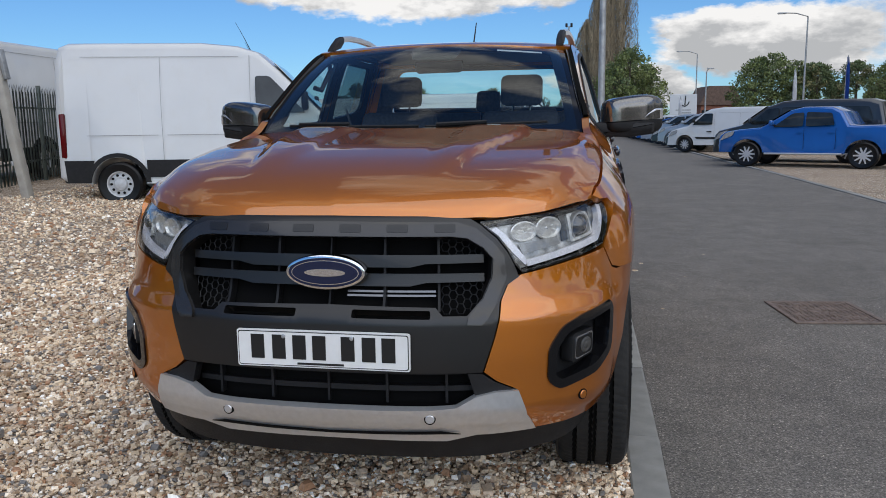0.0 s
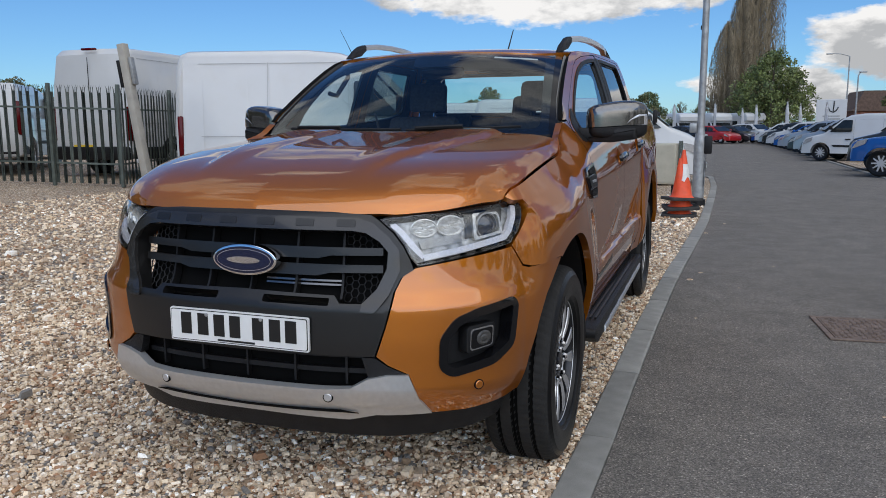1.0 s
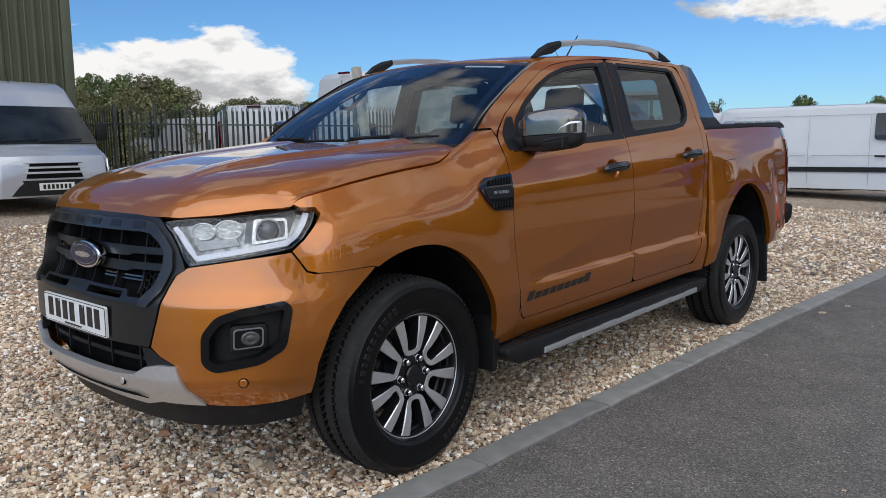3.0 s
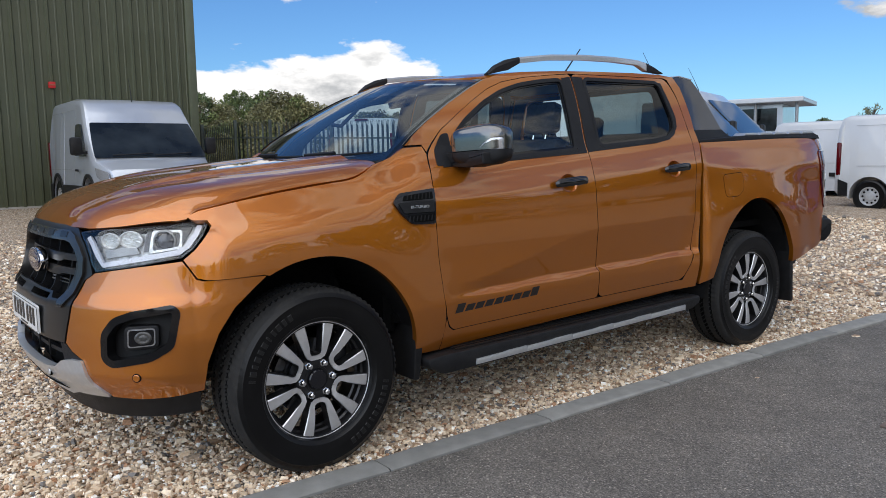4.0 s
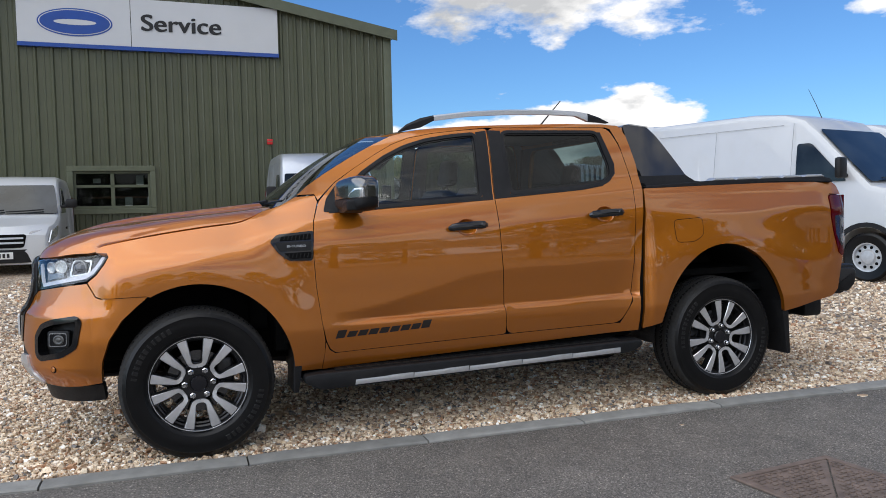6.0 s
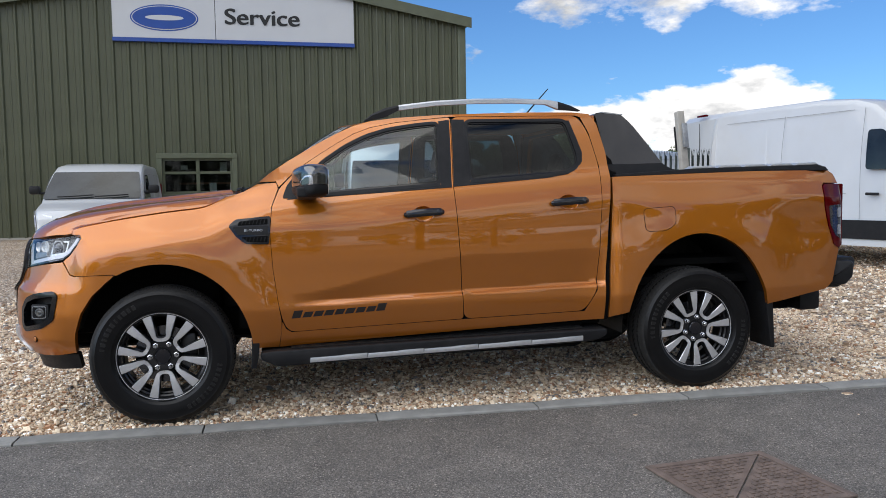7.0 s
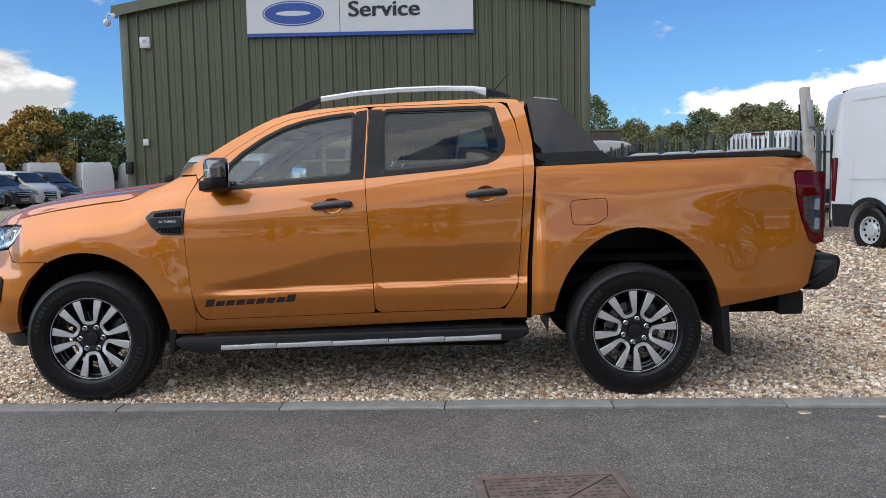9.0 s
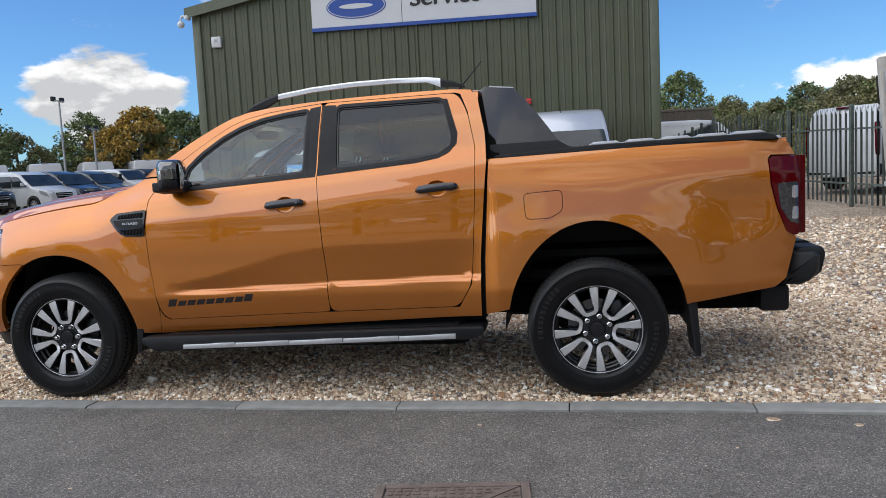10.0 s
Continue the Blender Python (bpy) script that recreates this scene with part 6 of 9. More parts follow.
def side_frame(y, z, off=0.0):
    p, e = Vector((side_x(y, z) + off, y, z)), 0.02
    yy = Vector((side_x(y + e, z) - side_x(y - e, z), 2 * e, 0)).normalized()
    zz = Vector((side_x(y, z + e) - side_x(y, z - e), 0, 2 * e)).normalized()
    x = yy.cross(zz).normalized()
    zz = x.cross(yy)
    m = Matrix((x, yy, zz)).transposed().to_4x4()
    m.translation = p
    return m


def handles():
    for y, z, door in ((1.475, 1.142, doors_f), (2.365, 1.195, doors_r)):
        m = side_frame(y, z)
        cup = [(0.062 * math.cos(2 * math.pi * i / 28), 0.048 * math.sin(2 * math.pi * i / 28)) for i in range(28)]
        for sgn, d in ((1, door[0]), (-1, door[1])):
            mm = m if sgn > 0 else Matrix.Diagonal((-1, 1, 1, 1)) @ m
            fix = (lambda bm: bm) if sgn > 0 else (lambda bm: (bmesh.ops.reverse_faces(bm, faces=bm.faces), bm)[1])
            # sunken cup behind the grip
            bm = bmesh.new()
            rings = []
            for k, dx in ((1.0, 0.0010), (0.94, -0.002), (0.86, -0.012), (0.62, -0.019), (0.15, -0.020)):
                rings.append([bm.verts.new((dx, a * k, b * k)) for a, b in cup])
            for a, b in zip(rings, rings[1:]):
                for i in range(28):
                    bm.faces.new((a[i], a[(i + 1) % 28], b[(i + 1) % 28], b[i]))
            bm.faces.new(rings[-1])
            bmesh.ops.recalc_face_normals(bm, faces=bm.faces)
            for f in bm.faces:
                if f.normal.x < 0:
                    f.normal_flip()
            bm.transform(mm)
            part("handle_cup", fix(bm), ORANGE, d)
            pts = [(0.008, -0.105, -0.006), (0.030, -0.095, -0.004), (0.040, -0.05, 0.0), (0.042, 0.0, 0.003), (0.041, 0.05, 0.006), (0.034, 0.095, 0.008), (0.010, 0.108, 0.008)]
            bm = tube(pts, [0.015, 0.021, 0.023, 0.023, 0.023, 0.021, 0.016], 12)
            for v in bm.verts:
                v.co.x = 0.5 * (v.co.x - 0.03) + 0.028
            bm.transform(mm)
            h = part("handle", fix(bm), BLACKCHROME, d, "dark chrome door handle")
            bm = lathe([(0.013, 0.0), (0.013, 0.03), (0.009, 0.034)], 16, "x", at=(0.012, 0.085, 0.007))
            bm.transform(mm)
            part("lock_cap", fix(bm), BLACKCHROME, d)


handles()

# side vents behind the front wheels
vent_poly = rounded([(0.375, 1.098), (0.415, 1.134), (0.606, 1.150), (0.594, 0.992), (0.47, 0.996), (0.415, 1.040)], 0.014)
for body, sgn in zip(skin("side_vent", vent_poly, on_side(0.010), DARKPAINT, truck, step=(0.03, 0.02), depth=0.018, label="gloss black gill vent on the wing"), (1, -1)):
    for poly, mat, off in ((rounded([(0.435, 1.122), (0.590, 1.136), (0.589, 1.104), (0.425, 1.099)], 0.006), INNER, 0.0115), (rounded([(0.445, 1.036), (0.588, 1.040), (0.586, 1.006), (0.482, 1.006)], 0.006), INNER, 0.0115),
                           (rounded([(0.40, 1.092), (0.590, 1.097), (0.588, 1.047), (0.425, 1.047)], 0.006), PLASTIC, 0.0135)):
        f = on_side(off)
        g = (lambda y, z, f=f: (sgn * f(y, z)[0], y, z))
        skin("vent_slot", poly, g, mat, body, out=(sgn, 0, 0), step=(0.05, 0.03), depth=0.003, both=False)
    badge = side_frame(0.462, 1.066, 0.0150)
    face = Matrix(((0, 0, 1, 0), (1, 0, 0, 0), (0, 1, 0, 0), (0, 0, 0, 1)))
    if sgn > 0:
        text_mesh("BI-TURBO", 0.02, "lettering", SILVER, badge @ face, body, 0.0008, (0.098, 0.0125))
    else:
        text_mesh("BI-TURBO", 0.02, "lettering", SILVER, Matrix.Translation((-2 * badge.translation.x, 0.098, 0)) @ badge @ Matrix.Rotation(math.pi, 4, "Z") @ face, body, 0.0008, (0.098, 0.0125))
    for k in range(7):
        y0 = 0.445 + 0.02 * k
        f = on_side(0.015)
        for za, zb in ((1.106, 1.124 + 0.0015 * k), (1.010, 1.034)):
            skin("vent_fin", [(y0, za), (y0 + 0.005, za), (y0 + 0.012, zb), (y0 + 0.007, zb)], (lambda y, z: (sgn * f(y, z)[0], y, z)), PLASTIC, body, out=(sgn, 0, 0), step=(0.05, 0.03), depth=0.004, both=False)

# door decal: the model's name as plain slanted bars
for i in range(9):
    y0 = 0.705 + 0.060 * i
    z0, h = 0.566 + 0.0028 * i, 0.034 + (0.012 if i in (0, 8) else 0)
    lean = 0.016
    poly = [(y0, z0), (y0 + 0.050, z0 + 0.002), (y0 + 0.050 + lean, z0 + h), (y0 + lean, z0 + h - 0.002)]
    for o, d in zip(skin("decal_bar", poly, on_side(0.0012), DECAL, truck, step=(0.03, 0.02), depth=0), doors_f):
        o.parent = d

# fuel flap: a shut line round a rounded square
flap_poly = rounded([(2.845, 1.146), (3.05, 1.158), (3.052, 1.052), (2.985, 1.012), (2.855, 1.010)], 0.028)
o = skin("flap_line", inset(flap_poly, -0.0035), on_side(0.0006), INNER, truck, holes=[inset(flap_poly, 0.0005)], step=(0.04, 0.04), depth=0, both=False)
o = skin("fuel_flap", flap_poly, on_side(0.0012), ORANGE, truck, step=(0.03, 0.03), depth=0.001, both=False)

# side steps: black treads with ribs and a silver edge strip
for sgn in (1, -1):
    bm = slab(rounded([(0.53, 0.345), (0.62, 0.300), (2.52, 0.348), (2.60, 0.380), (2.60, 0.425), (0.60, 0.392), (0.53, 0.385)], 0.02), sgn * 0.70, sgn * 0.935, bevel=0.012)
    step_ob = part("side_step", bm, PLASTIC, truck, "black running board with a silver edge strip")
    for k in range(6):
        x = sgn * (0.775 + 0.026 * k)
        bm = slab([(0.70, 0.398), (2.45, 0.428), (2.45, 0.4335), (0.70, 0.4035)], x - 0.005, x + 0.005)
        part("tread_rib", bm, LETTERRUBBER, step_ob)
    for k in range(5):
        y0, y1 = 0.80 + 0.328 * k, 0.80 + 0.328 * (k + 1) - 0.001
        z = lambda y: 0.316 + 0.0245 * (y - 0.80)
        poly = [(y0, z(y0)), (y1, z(y1)), (y1, z(y1) + 0.030), (y0 + 0.21, z(y0 + 0.21) + 0.030), (y0 + 0.17, z(y0 + 0.17) + 0.027), (y0 + 0.004, z(y0) + 0.027)]
        part("edge_strip", slab(poly, sgn * 0.925, sgn * 0.944, bevel=0.003), SILVER, step_ob, "silver edge strip")

# mirrors
def mirror_shell():
    """A blunt rounded pod, its outer end swept back."""
    bm = bmesh.new()
    bmesh.ops.create_cube(bm, size=2)
    bmesh.ops.subdivide_edges(bm, edges=bm.edges, cuts=9, use_grid_fill=True)
    turn = Matrix.Rotation(radians(19), 3, "Z")
    for v in bm.verts:
        u = v.co.copy()
        k = 1 / (abs(u.x) ** 6 + abs(u.y) ** 4 + abs(u.z) ** 6) ** (1 / 5.2)
        u *= min(1.0, k) if max(abs(u.x), abs(u.y), abs(u.z)) > 0 else 1
        # the front bulges, the back is cut flat for the glass
        y = max(-1.0, min(0.72, u.y))
        taper = 1 - 0.14 * smooth(0.2, -1.0, u.x) - 0.10 * smooth(0.4, 1.0, u.x)
        p = turn @ Vector((0.141 * u.x, 0.078 * y * (1 - 0.25 * smooth(0.3, 1.0, u.x)), (0.097 if u.z > 0 else 0.088) * u.z * taper))
        v.co = p + Vector((0.962, 0.834, 1.334 + 0.004 * u.x))
    bmesh.ops.recalc_face_normals(bm, faces=bm.faces)
    return bm


def mirror(sgn):
    bm = slab(rounded([(0.785, 1.240), (0.95, 1.237), (1.06, 1.252), (1.060, 1.305), (0.86, 1.306), (0.785, 1.306)], 0.010), 0.752, 0.862, plane="xz", bevel=0.012)
    foot = part("mirror", bm, PLASTIC, truck, "door mirror with a dark gloss cap and indicator")
    made = [foot]
    split = 1.312
    for name, keep_up, mat in (("mirror_cap", True, MIRRORCAP), ("mirror_base", False, PLASTIC)):
        bm = mirror_shell()
        bmesh.ops.bisect_plane(bm, geom=bm.verts[:] + bm.edges[:] + bm.faces[:], plane_co=(0.97, 0.83, split + (0.002 if keep_up else -0.002)), plane_no=(-0.06, 0, 1), clear_outer=not keep_up, clear_inner=keep_up)
        bmesh.ops.holes_fill(bm, edges=[e for e in bm.edges if e.is_boundary], sides=0)
        bmesh.ops.recalc_face_normals(bm, faces=bm.faces)
        made.append(part(name, bm, mat, foot, sharp=40))
    glass_m = Matrix.Translation((0.945, 0.889, 1.336)) @ Matrix.Rotation(radians(19), 4, "Z")
    bm = box((0.215, 0.006, 0.140), (0, 0, 0), 0.03, 2)
    bm.transform(glass_m)
    made.append(part("mirror_glass", bm, CHROME, foot))
    # indicator on the cap's outer front corner
    bm = slab(rounded([(0.020, -0.022), (0.142, -0.020), (0.140, 0.034), (0.095, 0.033), (0.050, 0.010)], 0.010), -0.0805, -0.02, plane="xz", bevel=0.006)
    for v in bm.verts:
        v.co.y += 0.026 * smooth(0.07, 0.150, v.co.x)
    bm.transform(Matrix.Translation((0.954, 0.834, 1.336)) @ Matrix.Rotation(radians(19), 4, "Z"))
    made.append(part("indicator", bm, CLEARLENS, foot))
    if sgn < 0:
        for q in made:
            q.data.transform(Matrix.Diagonal((-1, 1, 1, 1)))
            q.data.flip_normals()


mirror(1), mirror(-1)

# roof rails: silver bars on black feet
for sgn in (1, -1):
    rail_x = lambda y: sgn * (side_x(y, ROOF_Z(y)) - 0.055)
    ys = [1.17, 1.22, 1.30, 1.38, 1.6, 1.85, 2.1, 2.3, 2.38, 2.46, 2.52]
    top = [1.708, 1.748, 1.783, 1.800, 1.826, 1.840, 1.843, 1.836, 1.824, 1.800, 1.772]
    bot = [1.700, 1.712, 1.728, 1.768, 1.796, 1.810, 1.813, 1.806, 1.774, 1.770, 1.764]

    def rail(i0, i1, name, mat, w, parent):
        bm = bmesh.new()
        secs = []
        for i in range(i0, i1 + 1):
            x = rail_x(ys[i])
            lo, hi = bot[i], top[i]
            secs.append([bm.verts.new((x + dx * w, ys[i], z)) for dx, z in ((-1, lo), (1, lo), (1.0, lerp(lo, hi, 0.7)), (0.55, hi), (-0.55, hi), (-1.0, lerp(lo, hi, 0.7)))])
        for a, b in zip(secs, secs[1:]):
            for j in range(6):
                bm.faces.new((a[j], a[(j + 1) % 6], b[(j + 1) % 6], b[j]))
        bm.faces.new(secs[0]), bm.faces.new(secs[-1])
        bmesh.ops.recalc_face_normals(bm, faces=bm.faces)
        return part(name, bm, mat, parent)
    r = rail(3, 8, "roof_rail", SILVER, 0.016, truck)
    tagged(r, "silver roof rail on black feet")
    rail(0, 3, "rail_foot", PLASTIC, 0.019, r)
    rail(8, 10, "rail_foot", PLASTIC, 0.019, r)
part("antenna", tube([(0.0, 2.36, 1.775), (0.0, 2.37, 1.80), (0.0, 2.55, 1.995)], [0.012, 0.006, 0.0035], 8), PLASTIC, truck, "short black whip antenna")

# wipers
for pts in ([(-0.60, 0.482, 1.306), (-0.30, 0.432, 1.300), (0.02, 0.418, 1.300)], [(0.05, 0.412, 1.297), (0.32, 0.440, 1.303), (0.58, 0.488, 1.312)]):
    w = part("wiper", tube(pts, 0.007, 6), PLASTIC, truck)
    part("wiper_arm", tube([Vector(pts[1]) + Vector((0, -0.005, 0.012)), Vector(pts[0]).lerp(Vector(pts[1]), 0.2) + Vector((0, -0.03, 0.008))], 0.009, 6), PLASTIC, w)
# stickers inside the top of the screen
skin("screen_sticker", rounded([(0.50, 0.915), (0.86, 0.905), (0.86, 0.93), (0.50, 0.94)], 0.004), screen_off(-0.002), SIGNWHITE, truck, out=(0, -1, 1), step=(0.1, 0.1), depth=0, both=False)

# ---- truck: sport hoop, load bed ----
sail = rounded([(2.668, 1.353), (2.655, 1.50), (2.622, 1.70), (2.612, 1.752), (2.70, 1.757), (2.79, 1.742), (2.86, 1.675), (2.96, 1.545), (3.04, 1.432), (3.10, 1.394), (3.22, 1.376), (3.22, 1.358)], 0.02)
sail_low = [(2.668, 1.350), (2.661, 1.425), (3.035, 1.432), (3.10, 1.394), (3.26, 1.377), (3.26, 1.362)]


def sail_x(y, z):
    return 0.800 - 0.25 * (z - 1.36) - 0.02 * smooth(2.7, 3.2, y)


for s, o in zip((1, -1), skin("sport_hoop", sail, lambda y, z: (sail_x(y, z), y, z), HOOPGREY, truck, step=(0.04, 0.03), depth=0.10, label="dark grey styling hoop behind the cab")):
    f = lambda y, z, s=s: (s * (sail_x(y, z) + 0.006), y, z)
    skin("hoop_foot", sail_low, f, PLASTIC, o, out=(s, 0, 0), step=(0.05, 0.03), depth=0.012, both=False)
part("hoop_bar", slab(rounded([(2.63, 1.70), (2.63, 1.750), (2.70, 1.756), (2.78, 1.738), (2.77, 1.70)], 0.015), -0.70, 0.70), DARKPAINT, truck)
part("hoop_tip", slab(rounded([(2.66, 1.752), (2.80, 1.738), (2.80, 1.744), (2.66, 1.760)], 0.003), -0.705, 0.705), SILVER, truck)
for s in (1, -1):
    cap_rail = part("bed_cap", slab(rounded([(2.69, 1.346), (4.165, 1.372), (4.185, 1.372), (4.16, 1.398), (4.10, 1.412), (3.2, 1.392), (2.69, 1.362)], 0.006), s * 0.74, s * 0.842, bevel=0.004), PLASTIC, truck, "black rail cap with silver inserts")
    for k in range(5):
        y0, y1 = 3.20 + 0.185 * k, 3.20 + 0.185 * (k + 1) - 0.035
        z = lambda y: 1.392 + 0.0217 * (y - 3.2)
        poly = [(y0, z(y0)), (y1 + 0.03, z(y1 + 0.03)), (y1, z(y1) + 0.016), (y0 + 0.03, z(y0 + 0.03) + 0.016)]
        part("cap_insert", slab(poly, s * 0.752, s * 0.835, bevel=0.003), SILVER, cap_rail)
    part("cap_insert", slab([(3.22, 1.388), (4.10, 1.408), (4.10, 1.417), (3.22, 1.399)], s * 0.756, s * 0.80), SILVER, cap_rail)
# roller shutter
bm = bmesh.new()
for k in range(28):
    y = 2.82 + 0.051 * k
    box((1.46, 0.045, 0.02), (0, y, 1.372 + 0.0005 * k), 0.006, 1, bm)
part("bed_shutter", bm, SILVER, truck, "silver slatted roller shutter over the load bed")
part("shutter_drum", box((1.48, 0.20, 0.12), (0, 2.78, 1.36), 0.03), PLASTIC, truck)
bm = box((1.50, 1.50, 0.04), (0, 3.46, 0.80))
box((1.66, 0.05, 0.8), (0, 2.72, 0.95), 0.02, 1, bm)
part("bed_floor", bm, INNER, truck)
# tailgate and tail lamps
gate = lambda x, z: (x, 4.262 + 0.022 * (1 - (x / 0.8) ** 2) - 0.020 * smooth(1.2, 1.38, z) + 0.012 * smooth(1.0, 0.95, z), z)
skin("tailgate", rounded([(-0.715, 0.66), (0.715, 0.66), (0.735, 0.9), (0.735, 1.385), (-0.735, 1.385), (-0.735, 0.9)], 0.03), gate, ORANGE, truck, out=(0, 1, 0), step=(0.05, 0.05), depth=0.05, both=False)
bm = slab(rounded([(-0.13, 1.13), (0.13, 1.13), (0.13, 1.20), (-0.13, 1.20)], 0.01), 4.28, 4.30, plane="xz", bevel=0.004)
part("tailgate_handle", bm, BLACKGLOSS, truck)
lamps = skin("tail_lamp", tail, on_side(0.006), REDLENS, truck, step=(0.02, 0.025), depth=0.03, label="red tail lamp with a smoked middle")
for s, o in zip((1, -1), lamps):
    f = on_side(0.009)
    g = lambda y, z: (s * f(y, z)[0], y, z)
    skin("lamp_window", rounded([(4.162, 1.145), (4.272, 1.150), (4.275, 0.925), (4.222, 0.945), (4.175, 1.02)], 0.015), g, SMOKE, o, out=(s, 0, 0), step=(0.02, 0.025), depth=0.004, both=False)
    for z in (1.10, 0.99):
        skin("lamp_bulb", rounded([(4.235, z - 0.035), (4.270, z - 0.035), (4.270, z + 0.03), (4.240, z + 0.03)], 0.01), (lambda y, zz: (s * (f(y, zz)[0] + 0.003), y, zz)), CLEARLENS, o, out=(s, 0, 0), step=(0.02, 0.025), depth=0.002, both=False)
    # the lamp's rear face
    bm = slab([(s * 0.715, 0.875), (s * 0.812, 0.875), (s * 0.812, 1.285), (s * 0.73, 1.285)], 4.25, 4.322, plane="xz", bevel=0.014)
    part("lamp_back", bm, REDLENS, o)
bumper_r = part("rear_bumper", slab(rounded([(4.20, 0.60), (4.30, 0.595), (4.40, 0.66), (4.422, 0.76), (4.407, 0.80), (4.28, 0.80), (4.25, 0.74)], 0.02), -0.82, 0.82, bevel=0.02), PLASTIC, truck, "black plastic rear step bumper")
part("bumper_step", slab(rounded([(4.29, 0.800), (4.402, 0.800), (4.38, 0.812), (4.30, 0.812)], 0.004), -0.60, 0.60), PLASTIC, bumper_r)
for s in (1, -1):
    m = Matrix.Translation((s * 0.80, 4.30, 0.70)) @ Matrix.Rotation(radians(-28 * s), 4, "Z")
    bm = slab(rounded([(-0.10, -0.085), (0.04, -0.085), (0.085, -0.03), (0.09, 0.06), (0.07, 0.08), (-0.06, 0.08)], 0.02), -0.05, 0.045, bevel=0.02)
    part("bumper_end", bm, PLASTIC, bumper_r).matrix_basis = m
part("tow_bar", box((0.55, 0.14, 0.12), (0.15, 4.18, 0.52), 0.02), INNER, truck)
part("tow_bar", box((0.22, 0.16, 0.15), (0.55, 4.20, 0.50), 0.025), PLASTIC, truck)
part("bed_under", box((1.5, 1.3, 0.06), (0, 3.5, 0.68), 0.02), INNER, truck)

# ---- truck: cab back, interior ----
back = lambda x, z: (x, 2.600 + 0.045 * (1 - (x / 0.8) ** 2) + 0.10 * (1.36 - z) * (0.25 if z > 1.36 else 0), z)
cab_w = lambda z: side_x(2.55, z) - 0.015
hole = rounded([(-0.63, 1.385), (0.63, 1.385), (0.56, 1.675), (-0.56, 1.675)], 0.05)
skin("cab_back", [(-cab_w(0.6), 0.6), (cab_w(0.6), 0.6), (cab_w(1.3), 1.3), (cab_w(1.5), 1.5), (cab_w(1.7), 1.7), (cab_w(1.735), 1.735), (0.3, 1.762), (-0.3, 1.762), (-cab_w(1.735), 1.735), (-cab_w(1.7), 1.7), (-cab_w(1.5), 1.5), (-cab_w(1.3), 1.3)],
     back, ORANGE, truck, out=(0, 1, 0), holes=[hole], step=(0.06, 0.06), depth=0.03, both=False)
skin("back_lining", [(-0.74, 0.7), (0.74, 0.7), (0.76, 1.3), (0.66, 1.70), (-0.66, 1.70), (-0.76, 1.3)], lambda x, z: Vector(back(x, z)) - Vector((0, 0.034, 0)), SEAT, truck, out=(0, -1, 0), holes=[inset(hole, -0.003)], step=(0.04, 0.04), depth=0, both=False)
o = skin("rear_window", inset(hole, -0.005), lambda x, z: Vector(back(x, z)) - Vector((0, 0.012, 0)), GLASSC, truck, out=(0, 1, 0), step=(0.1, 0.1), depth=0, both=False)
o.visible_shadow = False
part("headliner", slab([(1.12, 1.668), (2.0, 1.728), (2.58, 1.722), (2.58, 1.732), (2.0, 1.738), (1.12, 1.678)], -0.60, 0.60), TRIMGREY, truck)
part("cab_floor", box((1.56, 2.2, 0.04), (0, 1.55, 0.56)), INNER, truck)
part("bulkhead", box((1.5, 0.06, 0.72), (0, 0.44, 0.86)), INNER, truck)
part("engine", box((1.1, 0.9, 0.5), (0, -0.15, 0.72), 0.05), INNER, truck)
part("dashboard", slab(rounded([(0.47, 0.95), (0.50, 1.20), (0.66, 1.245), (0.88, 1.235), (0.98, 1.15), (0.90, 0.95)], 0.05), -0.74, 0.74, bevel=0.02), SEAT, truck)
part("instrument_hood", slab(rounded([(0.70, 1.20), (0.76, 1.285), (0.90, 1.275), (0.94, 1.20)], 0.02), -0.55, -0.18, bevel=0.02), SEAT, truck)
wheel_m = Matrix.Translation((-0.37, 1.02, 1.13)) @ Matrix.Rotation(radians(-62), 4, "X")
bm = tube([(0.185 * math.cos(2 * math.pi * i / 32), 0.185 * math.sin(2 * math.pi * i / 32), 0) for i in range(32)], 0.016, 8, closed=True)
sw = part("steering_wheel", bm, SEAT, truck)
sw.matrix_basis = wheel_m
part("spokes", box((0.34, 0.05, 0.02), (0, 0, 0), 0.008, 1, box((0.05, 0.18, 0.02), (0, -0.09, 0), 0.008, 1, box((0.14, 0.12, 0.05), (0, -0.01, 0.0), 0.02))), SEAT, sw)


def seat(x, y, wide, front):
    root = part("seat", slab(rounded([(y - 0.28, 0.74), (y + 0.26, 0.70), (y + 0.28, 0.86), (y - 0.26, 0.92)], 0.05), x - wide / 2, x + wide / 2, bevel=0.03), SEAT, truck, "dark cloth seat")
    t = 1.38 if front else 1.27
    part("backrest", slab(rounded([(y + 0.20, 0.84), (y + 0.36, 0.84), (y + 0.50, t - 0.09), (y + 0.46, t), (y + 0.38, t), (y + 0.33, t - 0.1)], 0.04), x - wide / 2 + 0.02, x + wide / 2 - 0.02, bevel=0.04), SEAT, root)
    for hx, z0, z1, w in (((x, 1.41, 1.60, 0.125),) if front else ((x - 0.42, 1.29, 1.42, 0.10), (x + 0.08, 1.385, 1.54, 0.085), (x + 0.46, 1.29, 1.42, 0.10))):
        part("headrest", slab(rounded([(y + 0.44, z0), (y + 0.53, z0), (y + 0.55, z1 - 0.02), (y + 0.48, z1)], 0.03), hx - w, hx + w, bevel=0.035), SEAT, root)
        for dx in (-0.05, 0.05):
            part("headrest_post", tube([(hx + dx, y + 0.45, t - 0.05), (hx + dx, y + 0.48, z0 + 0.02)], 0.007, 6), CHROME, root)


